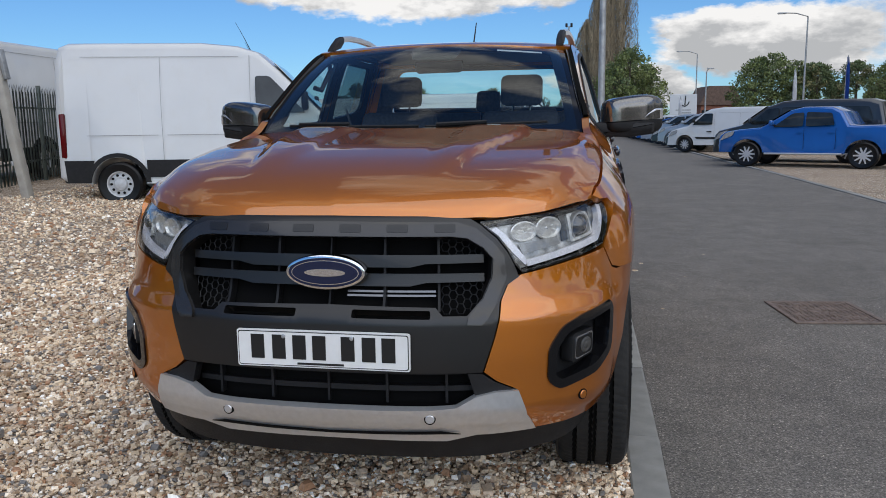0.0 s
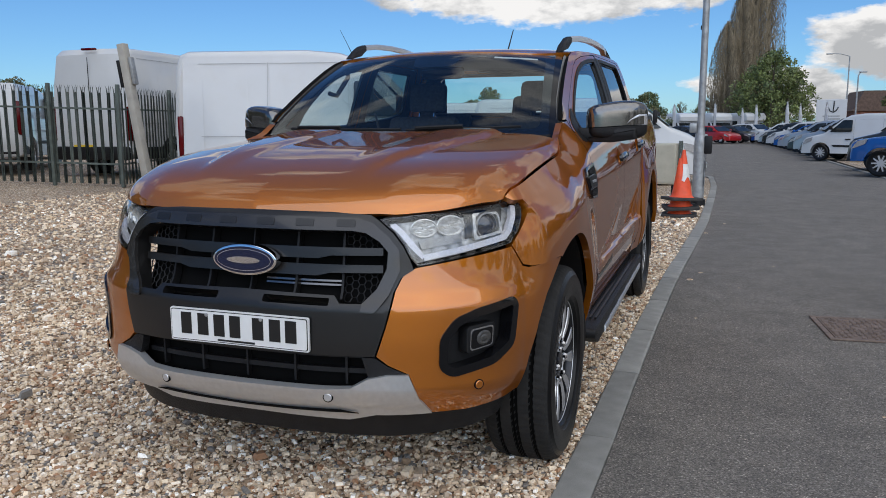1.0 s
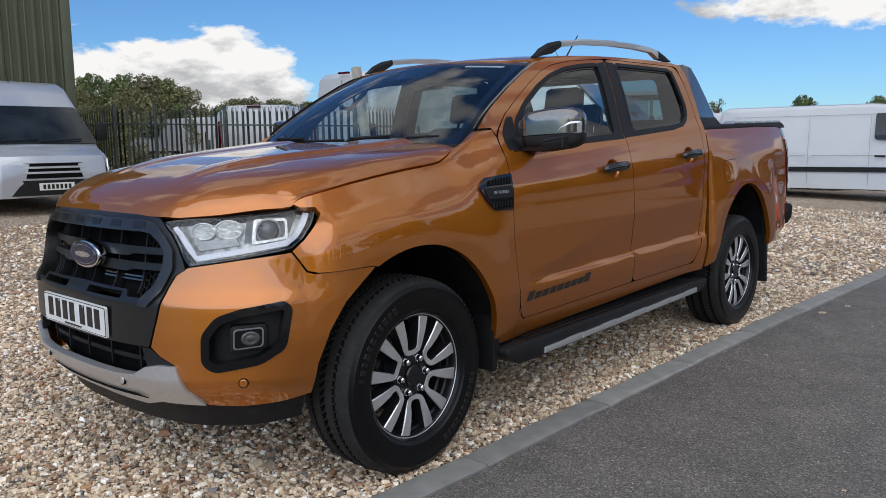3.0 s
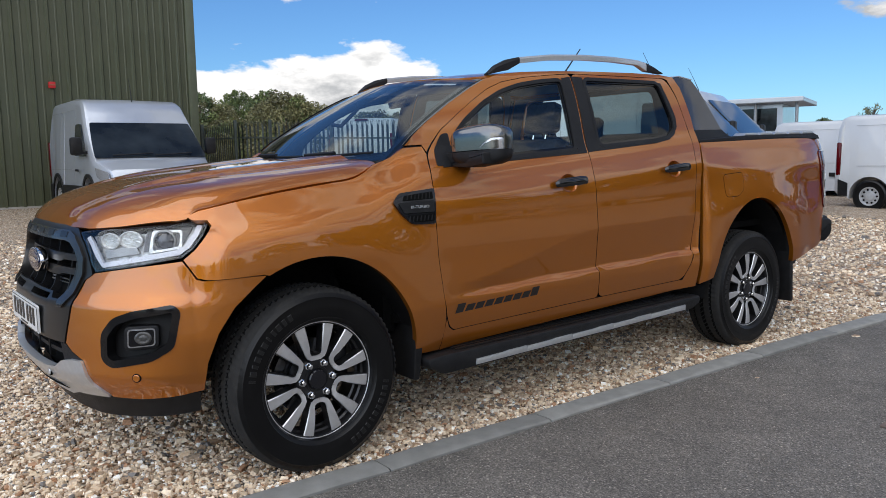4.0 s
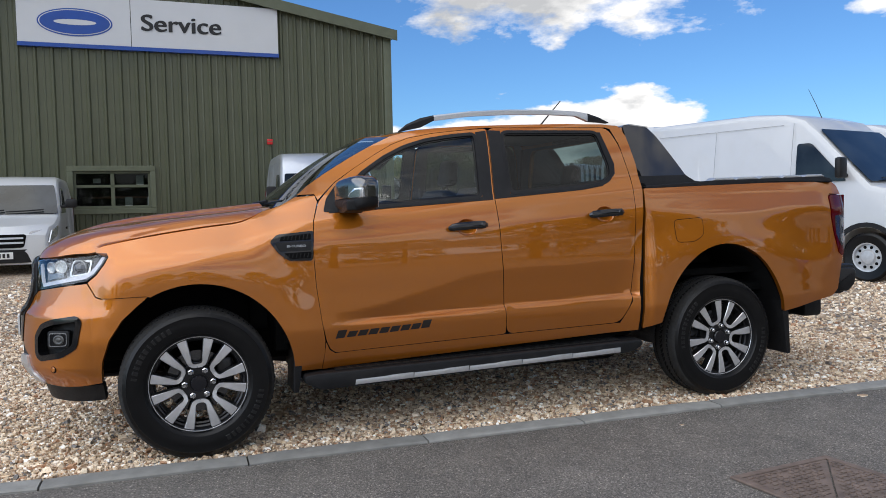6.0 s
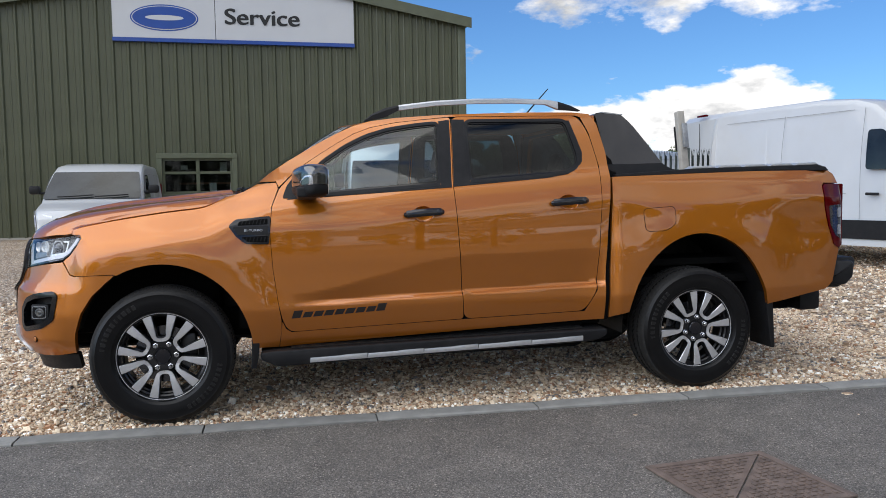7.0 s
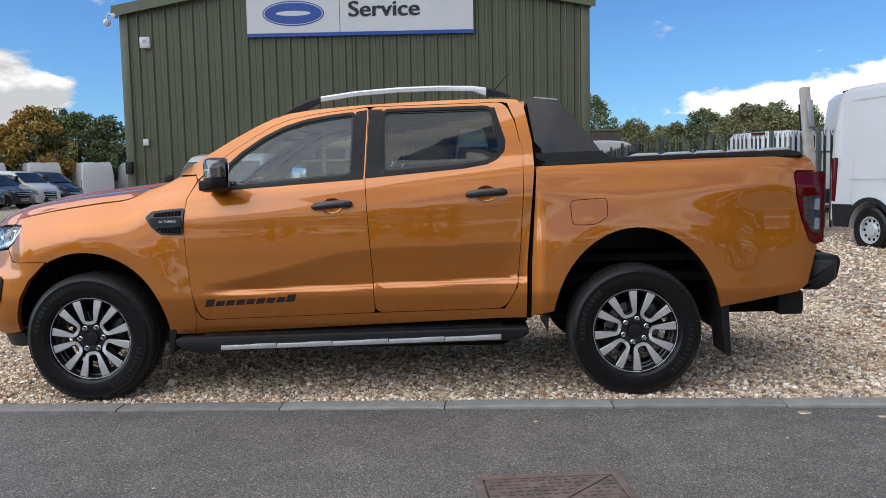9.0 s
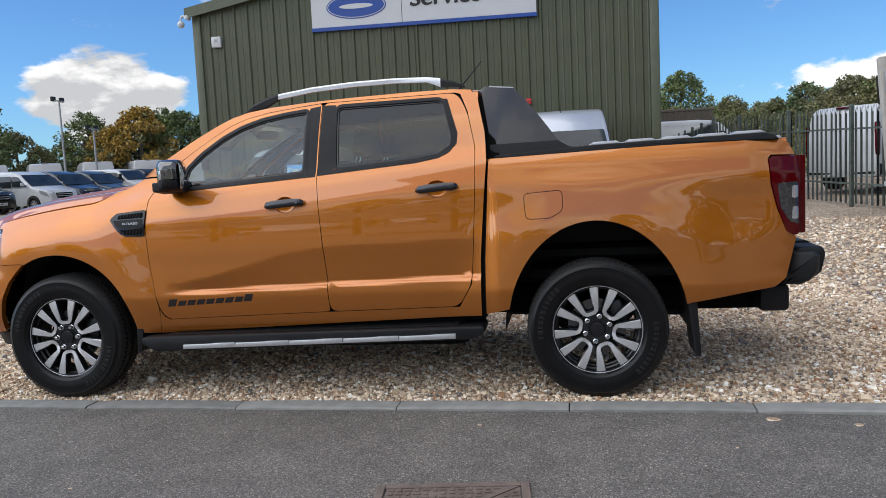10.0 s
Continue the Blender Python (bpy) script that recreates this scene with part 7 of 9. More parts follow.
seat(-0.37, 1.32, 0.50, True), seat(0.37, 1.32, 0.50, True), seat(0.0, 2.08, 1.30, False)
part("console", box((0.22, 0.8, 0.3), (0, 1.3, 0.72), 0.04), SEAT, truck)
bm = slab(rounded([(-0.125, -0.032), (0.125, -0.032), (0.135, 0.028), (-0.135, 0.028)], 0.02), 0.0, 0.03, plane="xz", bevel=0.008)
o = part("rear_view_mirror", bm, BLACKGLOSS, truck)
o.matrix_basis = pose(0.0, 1.03, 1.595, 12, 0, -12)
for x in (-0.75, 0.75):
    part("grab_handle", tube([(x * 0.86, 0.98, 1.50), (x * 0.84, 1.04, 1.49), (x * 0.82, 1.16, 1.60), (x * 0.82, 1.14, 1.64)], 0.013, 8), SEAT, truck)
    part("belt", tube([(x * 0.93, 1.70, 1.40), (x * 0.80, 1.66, 1.1), (x * 0.55, 1.55, 0.85)], 0.008, 6), SEAT, truck)

# ---- other vehicles: y runs from the nose to the tail, x to the left ----
KINDS = {
    "large_van": dict(w=1.0, yf=1.02, yr=4.24, r=0.345, belt=1.35, tum=0.13, round=0.10,
                      sil=[(0.02, 0.34), (0.0, 0.62), (0.05, 0.95), (0.22, 1.16), (0.60, 1.27), (0.98, 1.36), (1.72, 2.10), (2.02, 2.37), (2.35, 2.47), (2.9, 2.52), (4.92, 2.52), (5.08, 2.46), (5.14, 2.25), (5.17, 1.2), (5.17, 0.45), (5.08, 0.38)],
                      glass=[[(1.30, 1.42), (2.08, 1.44), (2.08, 2.00), (1.86, 2.00)]], screen=((1.0, 1.385), (1.78, 2.16)), trim=0.72, tall=True),
    "high_van": dict(w=1.0, yf=0.98, yr=4.6, r=0.345, belt=1.35, tum=0.10, round=0.12,
                     sil=[(0.02, 0.34), (0.0, 0.62), (0.05, 0.95), (0.25, 1.2), (0.9, 1.36), (1.65, 2.12), (1.95, 2.45), (2.3, 2.58), (2.9, 2.64), (5.7, 2.62), (5.85, 2.50), (5.92, 1.9), (5.95, 1.2), (5.95, 0.45)],
                     glass=[[(1.25, 1.42), (2.05, 1.44), (2.05, 1.98), (1.80, 1.98)]], screen=((0.95, 1.40), (1.68, 2.12)), trim=0.62, tall=True),
    "mid_van": dict(w=0.985, yf=0.99, yr=3.92, r=0.33, belt=1.2, tum=0.13, round=0.10,
                    sil=[(0.03, 0.26), (0.0, 0.50), (0.04, 0.82), (0.14, 1.00), (0.40, 1.16), (0.80, 1.31), (1.50, 1.86), (1.75, 1.95), (2.3, 2.0), (4.72, 2.0), (4.88, 1.94), (4.94, 1.72), (4.97, 1.0), (4.97, 0.42), (4.9, 0.34)],
                    glass=[[(0.98, 1.30), (1.62, 1.26), (1.62, 1.77), (1.52, 1.73)], [(1.66, 1.26), (2.20, 1.28), (2.20, 1.80), (1.66, 1.78)]], screen=((0.83, 1.335), (1.49, 1.85)), trim=0.0, strip=(0.62, 0.72), tall=True),
    "box_van": dict(w=0.99, yf=0.95, yr=3.40, r=0.345, belt=1.15, tum=0.13, round=0.12,
                    sil=[(0.04, 0.28), (0.0, 0.50), (0.02, 0.78), (0.10, 0.90), (0.32, 0.98), (0.58, 1.05), (1.22, 1.68), (1.56, 2.05), (1.78, 2.14), (2.4, 2.19), (4.12, 2.19), (4.26, 2.11), (4.30, 1.9), (4.30, 1.1), (4.30, 0.42)],
                    glass=[[(0.98, 1.13), (1.80, 1.15), (1.80, 1.70), (1.42, 1.70)]], screen=((0.62, 1.08), (1.22, 1.675)), trim=0.62, tall=True),
    "small_van": dict(w=0.90, yf=0.85, yr=3.53, r=0.32, belt=1.1, tum=0.12, round=0.10,
                      sil=[(0.02, 0.28), (0.0, 0.50), (0.05, 0.76), (0.2, 0.90), (0.95, 1.08), (1.60, 1.62), (1.9, 1.76), (2.4, 1.82), (4.15, 1.82), (4.32, 1.70), (4.38, 1.2), (4.40, 0.45), (4.35, 0.32)],
                      glass=[[(1.18, 1.12), (2.02, 1.13), (2.02, 1.58), (1.68, 1.58)]], screen=((0.98, 1.10), (1.58, 1.60)), trim=0.0, strip=(0.55, 0.62), tall=True),
    "people_carrier": dict(w=0.96, yf=0.92, yr=4.12, r=0.34, belt=1.1, tum=0.14, round=0.12,
                           sil=[(0.03, 0.28), (0.0, 0.52), (0.06, 0.82), (0.22, 0.97), (0.95, 1.14), (1.72, 1.70), (2.2, 1.86), (2.8, 1.90), (4.6, 1.87), (4.92, 1.78), (5.06, 1.2), (5.10, 0.5), (5.0, 0.34)],
                           glass=[[(1.25, 1.16), (2.10, 1.18), (2.10, 1.66), (1.75, 1.62)], [(2.18, 1.18), (3.35, 1.20), (3.35, 1.68), (2.18, 1.67)], [(3.43, 1.20), (4.75, 1.22), (4.60, 1.66), (3.43, 1.68)]], screen=((1.0, 1.17), (1.68, 1.675)), trim=0.0),
    "hatchback": dict(w=0.89, yf=0.85, yr=3.43, r=0.315, belt=0.92, tum=0.24, round=0.11,
                      sil=[(0.04, 0.24), (0.0, 0.42), (0.05, 0.64), (0.25, 0.78), (1.10, 0.96), (1.82, 1.38), (2.25, 1.47), (3.0, 1.46), (3.6, 1.34), (3.98, 1.02), (4.14, 0.90), (4.18, 0.55), (4.12, 0.30)],
                      glass=[[(1.42, 0.98), (2.25, 0.99), (2.25, 1.36), (1.90, 1.33)], [(2.32, 0.99), (3.35, 1.02), (3.20, 1.32), (2.32, 1.37)]], screen=((1.14, 0.985), (1.80, 1.37)), trim=0.0),
    "sport_utility": dict(w=0.94, yf=0.90, yr=3.72, r=0.36, belt=1.08, tum=0.20, round=0.12,
                          sil=[(0.05, 0.30), (0.0, 0.52), (0.05, 0.82), (0.25, 0.96), (1.10, 1.10), (1.85, 1.56), (2.3, 1.66), (3.4, 1.64), (4.1, 1.50), (4.48, 1.12), (4.60, 0.95), (4.62, 0.6), (4.55, 0.36)],
                          glass=[[(1.45, 1.12), (2.40, 1.13), (2.40, 1.53), (1.98, 1.50)], [(2.47, 1.13), (3.40, 1.15), (3.40, 1.53), (2.47, 1.54)], [(3.46, 1.16), (4.1, 1.2), (3.85, 1.46), (3.46, 1.52)]], screen=((1.16, 1.12), (1.82, 1.54)), trim=0.0),
    "pickup": dict(w=0.90, yf=0.90, yr=3.90, r=0.375, belt=1.15, tum=0.20, round=0.09,
                   sil=[(0.06, 0.42), (0.0, 0.62), (0.05, 0.92), (0.22, 1.04), (0.7, 1.12), (1.25, 1.17), (1.98, 1.66), (2.35, 1.76), (3.05, 1.75), (3.32, 1.62), (3.52, 1.24), (3.8, 1.22), (5.12, 1.24), (5.20, 1.1), (5.20, 0.72), (5.1, 0.58)],
                   glass=[[(1.60, 1.18), (2.38, 1.20), (2.38, 1.60), (2.08, 1.57)], [(2.45, 1.20), (3.18, 1.23), (3.08, 1.58), (2.45, 1.61)]], screen=((1.30, 1.20), (1.95, 1.645)), trim=0.0, step=True),
    "motorhome": dict(w=1.12, yf=0.95, yr=4.3, r=0.335, belt=1.4, tum=0.02, round=0.14,
                      sil=[(0.04, 0.34), (0.0, 0.55), (0.08, 1.0), (0.75, 1.25), (1.25, 1.85), (0.75, 2.05), (0.70, 2.45), (1.1, 2.78), (2.0, 2.88), (6.3, 2.85), (6.48, 2.7), (6.5, 0.5)],
                      glass=[[(1.12, 1.30), (1.75, 1.34), (1.75, 1.82), (1.42, 1.82)], [(2.6, 1.5), (3.6, 1.5), (3.6, 2.0), (2.6, 2.0)], [(4.3, 1.5), (5.4, 1.5), (5.4, 2.0), (4.3, 2.0)]], screen=((0.80, 1.28), (1.20, 1.76)), trim=0.0, tall=True),
}
PLAINWHEEL = {}


def plain_wheel(parent, at, r, left, steel):
    """A road wheel: tyre, dished rim and five arms or a pressed steel disc."""
    key = (round(r, 3), steel)
    m = Matrix.Translation(at) @ Matrix.Rotation(0 if left else math.pi, 4, "Z")
    w = new("wheel")
    w.parent, w.matrix_basis = parent, m
    rim = r * (0.58 if steel else 0.68)
    if key not in PLAINWHEEL:
        bm = lathe([(rim, -0.10), (r * 0.90, -0.11), (r, -0.085), (r, 0.085), (r * 0.90, 0.11), (rim, 0.095)], 40)
        bmesh.ops.delete(bm, geom=[f for f in bm.faces if len(f.verts) > 4], context="FACES")
        a = part("tyre", bm, RUBBER, w)
        b = part("rim", lathe([(rim * 1.02, 0.02), (rim * 1.02, 0.098), (rim * 0.93, 0.095), (rim * 0.86, 0.055), (rim * 0.55, 0.06), (rim * 0.45, 0.085), (rim * 0.2, 0.09), (0.02, 0.09)], 32), STEELWHEEL if steel else RIMDARK, w)
        bm = bmesh.new()
        if steel:
            for i in range(10):
                t = 2 * math.pi * i / 10
                lathe([(0.022, 0.060), (0.022, 0.064)], 10, "x", bm, (0, rim * 0.72 * math.cos(t), rim * 0.72 * math.sin(t)))
        else:
            star = []
            for i in range(10):
                t = 2 * math.pi * i / 10
                wide = 0.075 if i % 2 else 0.06
                star += [(rim * 0.98 * math.cos(t - wide), rim * 0.98 * math.sin(t - wide)), (rim * 0.98 * math.cos(t + wide), rim * 0.98 * math.sin(t + wide))]
                star.append((rim * (0.30 if i % 2 else 0.36) * math.cos(t + math.pi / 10), rim * (0.30 if i % 2 else 0.36) * math.sin(t + math.pi / 10)))
            slab(star, 0.078, 0.094, bm)
        c = part("hub_disc" if steel else "spider", bm, INNER if steel else ALLOY, w)
        PLAINWHEEL[key] = (a, b, c)
    else:
        for o in PLAINWHEEL[key]:
            shared(o.name.split(".")[0], o, w, Matrix())


def vehicle(kind, name, label, category, paint, m, steel=False, group="", detail=True, grille=INNER, plate=True):
    k = KINDS[kind]
    root = thing(name, label, category, m, group)
    W, sil, rad = k["w"], k["sil"], k["round"]
    zt = max(p[1] for p in sil)
    ar = k["r"] + 0.075
    y_end, z_low = sil[-1]
    low = min(sil[0][1], z_low) + 0.01
    arches = lambda yc: [(yc + ar * math.cos(t), k["r"] + ar * math.sin(t)) for t in [math.asin(max(-1, (low - k["r"]) / ar)) + (math.pi - 2 * math.asin(max(-1, (low - k["r"]) / ar))) * i / 12 for i in range(13)]]
    loop = list(sil) + arches(k["yr"]) + arches(k["yf"])
    tum = lambda z: 1 - k["tum"] * smooth(k["belt"] - 0.1, zt + 0.25, z) ** 1.3
    plan = lambda y: 1 - 0.16 * smooth(0.75, -0.1, y) ** 1.6 - 0.03 * smooth(sil[-1][0] - 0.5, sil[-1][0], y)
    # shell across the width, its long edges rounded
    bm = bmesh.new()
    stations = [(-1, rad), (-0.985, rad * 0.55), (-0.95, rad * 0.2), (-0.88, 0.0), (0, -0.012), (0.88, 0.0), (0.95, rad * 0.2), (0.985, rad * 0.55), (1, rad)]
    rings = []
    pts = dense(loop, 0.25)
    norm = inset(pts, 1.0)
    sharp_no = {i for i, p in enumerate(pts) if p[1] < low + 0.02 or (p[1] < k["r"] + ar + 0.01 and min(abs(p[0] - k["yf"]), abs(p[0] - k["yr"])) < ar + 0.02)}
    for u, d in stations:
        ring = []
        for i, p in enumerate(pts):
            q = p if i in sharp_no else (p[0] + max(-1.5, min(1.5, norm[i][0] - p[0])) * d, p[1] + max(-1.5, min(1.5, norm[i][1] - p[1])) * d)
            ring.append(bm.verts.new((u * W * tum(p[1]) * plan(p[0]), q[0], q[1])))
        rings.append(ring)
    n = len(pts)
    for a, b in zip(rings, rings[1:]):
        for i in range(n):
            bm.faces.new((a[i], a[(i + 1) % n], b[(i + 1) % n], b[i]))
    bm.faces.new(rings[0][::-1]), bm.faces.new(rings[-1])
    bmesh.ops.triangulate(bm, faces=[f for f in bm.faces if len(f.verts) > 4])
    bmesh.ops.recalc_face_normals(bm, faces=bm.faces)
    part("body", bm, paint, root, sharp=28)
    side = lambda off: (lambda y, z: (W * tum(z) * plan(y) + off, y, z))
    opt = dict(step=(0.4, 0.25), depth=0.012)
    for g in k["glass"]:
        skin("window", rounded(g, 0.05), side(0.012), VANGLASS, root, **opt)
    (ya, za), (yb, zb) = k["screen"]
    d = Vector((-(zb - za), yb - ya)).normalized()

    def screen(u, v):
        y, z = lerp(ya, yb, v), lerp(za, zb, v)
        bow = 0.012 * u ** 4
        return (u * W * 0.955 * tum(z) * plan(y), y + d.x * 0.032 + bow * 0.5, z + d.y * 0.032 - bow * 0.15)
    skin("windscreen", rounded([(-1, 0.0), (1, 0.0), (0.95, 1.03), (-0.95, 1.03)], 0.05), screen, VANGLASS, root, out=(0, -1, 1), step=(0.25, 0.3), depth=0.01, both=False)
    if detail and k.get("tall"):
        for u0, u1 in ((-0.70, 0.02), (0.05, 0.74)):
            p0, p1, p2 = (Vector(screen(u, v)) for u, v in ((u0, 0.03), ((u0 + u1) / 2, 0.05), (u1, 0.09)))
            lift = Vector((0, -0.02, 0.02))
            part("wiper", tube([p0 + lift, p1 + lift, p2 + lift], 0.012, 6), PLASTIC, root)
    if k["trim"]:
        y0 = k["yf"] + ar + 0.02
        y1 = k["yr"] - ar - 0.02
        zt0 = k["trim"]
        skin("side_trim", [(y0, low + 0.10), (y1, low + 0.10), (y1, zt0), (y0, zt0)], side(0.014), PLASTIC, root, **opt)
        skin("side_trim", [(k["yr"] + ar + 0.02, low + 0.02), (y_end - 0.05, low + 0.02), (y_end - 0.02, zt0), (k["yr"] + ar * 0.85, zt0)], side(0.014), PLASTIC, root, **opt)
        for yc in (k["yf"], k["yr"]):
            a = [(yc + (ar + 0.005) * math.cos(t), k["r"] + (ar + 0.005) * math.sin(t)) for t in [math.pi * (0.02 + 0.96 * i / 14) for i in range(15)]]
            b = [(yc + (ar + 0.07) * math.cos(t), k["r"] + (ar + 0.07) * math.sin(t)) for t in [math.pi * (0.02 + 0.96 * i / 14) for i in range(15)]]
            skin("arch_trim", a + b[::-1], side(0.022), PLASTIC, root, step=(0.3, 0.3), depth=0.02)
        skin("bumper_corner", [(sil[1][0] + 0.10, low + 0.06), (k["yf"] - ar - 0.05, low + 0.06), (k["yf"] - ar - 0.02, zt0 + 0.06), (sil[1][0] + 0.14, zt0 + 0.10)], side(0.016), PLASTIC, root, step=(0.15, 0.2), depth=0.02)
    if k.get("strip"):
        skin("rub_strip", [(k["yf"] + ar + 0.12, k["strip"][0]), (k["yr"] - ar - 0.1, k["strip"][0]), (k["yr"] - ar - 0.1, k["strip"][1]), (k["yf"] + ar + 0.05, k["strip"][1])], side(0.014), PLASTIC, root, **opt)
        skin("rear_corner", [(k["yr"] + ar + 0.03, low + 0.06), (y_end - 0.04, low + 0.06), (y_end - 0.03, k["strip"][1] - 0.04), (k["yr"] + ar + 0.03, k["strip"][1] - 0.12)], side(0.014), PLASTIC, root, **opt)
    for yy in (k["yf"], k["yr"]):
        for left in (True, False):
            plain_wheel(root, ((W - 0.11) * (1 if left else -1), yy, k["r"]), k["r"], left, steel)
    # nose: bumper, grille, lamps, plate
    z0, zm = sil[0][1], sil[2][1]
    nose_w = W * plan(0.0)
    if detail:
        tall = k.get("tall")
        bz = lerp(z0, zm, 0.52)
        pl = lambda x, off: sil[1][0] + 0.16 * (abs(x) / nose_w) ** 3 * 0.9 - off

        def face(off, tilt=0.0):
            return lambda x, z: (x, pl(x, off) + tilt * max(0, z - bz), z)
        skin("front_bumper", rounded([(-nose_w * 0.98, z0 + 0.03), (nose_w * 0.98, z0 + 0.03), (nose_w * 0.98, bz), (-nose_w * 0.98, bz)], 0.06), face(0.03), PLASTIC if tall else paint, root, out=(0, -1, 0), step=(0.15, 0.15), depth=0.10, both=False)
        skin("grille", rounded([(-nose_w * 0.55, bz + 0.03), (nose_w * 0.55, bz + 0.03), (nose_w * 0.60, zm + 0.02), (-nose_w * 0.60, zm + 0.02)], 0.05), face(0.022, 0.10), grille, root, out=(0, -1, 0), step=(0.15, 0.15), depth=0.03, both=False)
        for zz in (lerp(bz, zm, 0.42), lerp(bz, zm, 0.75)):
            skin("grille_bar", [(-nose_w * 0.54, zz), (nose_w * 0.54, zz), (nose_w * 0.54, zz + 0.03), (-nose_w * 0.54, zz + 0.03)], face(0.034, 0.10), SILVER, root, out=(0, -1, 0), step=(0.15, 0.15), depth=0.02, both=False)
        if plate:
            pz = lerp(z0, bz, 0.62)
            p = part("number_plate", box((0.52, 0.012, 0.112), (0, sil[1][0] - 0.045, pz), 0.003, 1), PLATE, root)
            for i in range(7):
                part("bar", box((0.038, 0.004, 0.07), (-0.19 + 0.063 * i, sil[1][0] - 0.0535, pz)), INK, p)
    hz0, hz1 = (lerp(z0, zm, 0.70), zm + 0.10)
    yh = sil[2][0] + 0.42
    head = rounded([(sil[2][0] + 0.02, hz0), (yh, lerp(hz0, hz1, 0.6)), (yh + 0.06, hz1 + 0.06), (sil[3][0] + 0.02, hz1 - 0.02)], 0.04)
    skin("headlamp", head, side(0.010), CLEARLENS, root, step=(0.15, 0.1), depth=0.02)
    for s in (1, -1):
        pts2 = [(nose_w * 0.60 * s, hz0 + 0.06), (nose_w * 0.97 * s, hz0 + 0.02), (nose_w * 0.97 * s, hz1), (nose_w * 0.66 * s, hz1 - 0.04)]
        skin("headlamp", rounded(pts2, 0.03), lambda x, z: (x, sil[1][0] + 0.02 + 0.22 * max(0, z - hz0) + 0.15 * (abs(x) / nose_w) ** 3 - 0.035, z), CLEARLENS, root, out=(0, -1, 0), step=(0.12, 0.1), depth=0.03, both=False)
        # mirror
        (mx, mz) = (k["screen"][0][0] + 0.30, k["screen"][0][1] + (0.16 if k.get("tall") else 0.07))
        h = 0.30 if k.get("tall") and kind != "small_van" else 0.16
        arm = part("mirror", box((0.20, 0.10, h), (s * (W * tum(mz) + 0.17), mx, mz + h * 0.2), 0.04), PLASTIC if k.get("tall") else paint, root)
        part("mirror_arm", box((0.16, 0.06, 0.05), (s * (W * tum(mz) + 0.04), mx + 0.02, mz - h * 0.15), 0.015), PLASTIC, arm)
    # tail lamps, rear plate
    ye = y_end
    zl0, zl1 = (0.75, 1.45) if k.get("tall") else (0.75, 1.0)
    for s in (1, -1):
        part("tail_lamp", box((0.10, 0.09, zl1 - zl0), (s * (W * plan(ye) * tum(1.1) - 0.045), ye - 0.02, (zl0 + zl1) / 2), 0.03), REDLENS, root)
    if k.get("tall"):
        bm = box((0.5, 0.02, 0.11), (0.2, ye + 0.012, 0.62))
        part("rear_plate", bm, PLATEY, root)
        part("door_gap", box((0.012, 0.006, zt - 0.85), (0, ye - 0.005, (zt + 0.45) / 2)), INNER, root)
        part("brake_light", box((0.34, 0.08, 0.05), (0, ye - 0.08, zt - 0.03), 0.02), REDLENS, root)
        part("rear_bumper", box((W * 1.8, 0.10, 0.28), (0, ye - 0.01, 0.50), 0.04), PLASTIC, root)
        # pressed panel lines along the flank, their crease shade drawn as grey strips
        yb0, yb1 = k["glass"][0][1][0] + 0.25, ye - 0.35
        zt2 = zt - 0.22
        for y0, y1 in ((yb0, (yb0 + yb1) / 2 - 0.02), ((yb0 + yb1) / 2 + 0.02, yb1)):
            for poly in ([(y0, zt2), (y1, zt2), (y1, zt2 + 0.006), (y0, zt2 + 0.006)], [(y0 + 0.05, k["belt"] - 0.25), (y1 - 0.05, k["belt"] - 0.25), (y1 - 0.05, k["belt"] - 0.242), (y0 + 0.05, k["belt"] - 0.242)]):
                skin("press_line", poly, side(0.0045), LINEGREY, root, step=(0.6, 0.2), depth=0.003)
        for yy in (k["glass"][-1 if kind != "motorhome" else 0][1][0] + 0.08, (yb0 + yb1) / 2):
            skin("shut_line", [(yy, low + 0.10), (yy + 0.006, low + 0.10), (yy + 0.006, zt - 0.20), (yy, zt - 0.20)], side(0.0045), LINEGREY, root, step=(0.5, 0.3), depth=0.002)
        skin("door_handle", rounded([(k["glass"][-1 if kind != "motorhome" else 0][1][0] - 0.22, k["belt"] - 0.28), (k["glass"][-1 if kind != "motorhome" else 0][1][0] - 0.02, k["belt"] - 0.275), (k["glass"][-1 if kind != "motorhome" else 0][1][0] - 0.02, k["belt"] - 0.235), (k["glass"][-1 if kind != "motorhome" else 0][1][0] - 0.22, k["belt"] - 0.24)], 0.015), side(0.03), PLASTIC, root, step=(0.3, 0.3), depth=0.02)
    else:
        for g in k["glass"]:
            yy = g[1][0] + 0.035
            skin("shut_line", [(yy, low + 0.12), (yy + 0.010, low + 0.12), (yy + 0.010, k["belt"]), (yy, k["belt"])], side(0.0075), INNER, root, step=(0.5, 0.3), depth=0.002)
            skin("door_handle", rounded([(yy - 0.20, k["belt"] - 0.16), (yy - 0.04, k["belt"] - 0.155), (yy - 0.04, k["belt"] - 0.125), (yy - 0.20, k["belt"] - 0.13)], 0.012), side(0.025), paint, root, step=(0.3, 0.3), depth=0.02)
    if k.get("step"):
        for s in (1, -1):
            part("side_step", tube([(s * (W + 0.02), k["yf"] + 0.5, 0.40), (s * (W + 0.03), k["yr"] - 0.5, 0.41)], 0.03, 8), SILVER, root)
    return root


def heading(x, y, direction, z=None):
    """Nose at (x, y), pointing along direction (degrees from +x, anticlockwise)."""
    return Matrix.Translation((x, y, ground_z(x) if z is None else z)) @ Matrix.Rotation(radians(direction + 90), 4, "Z")


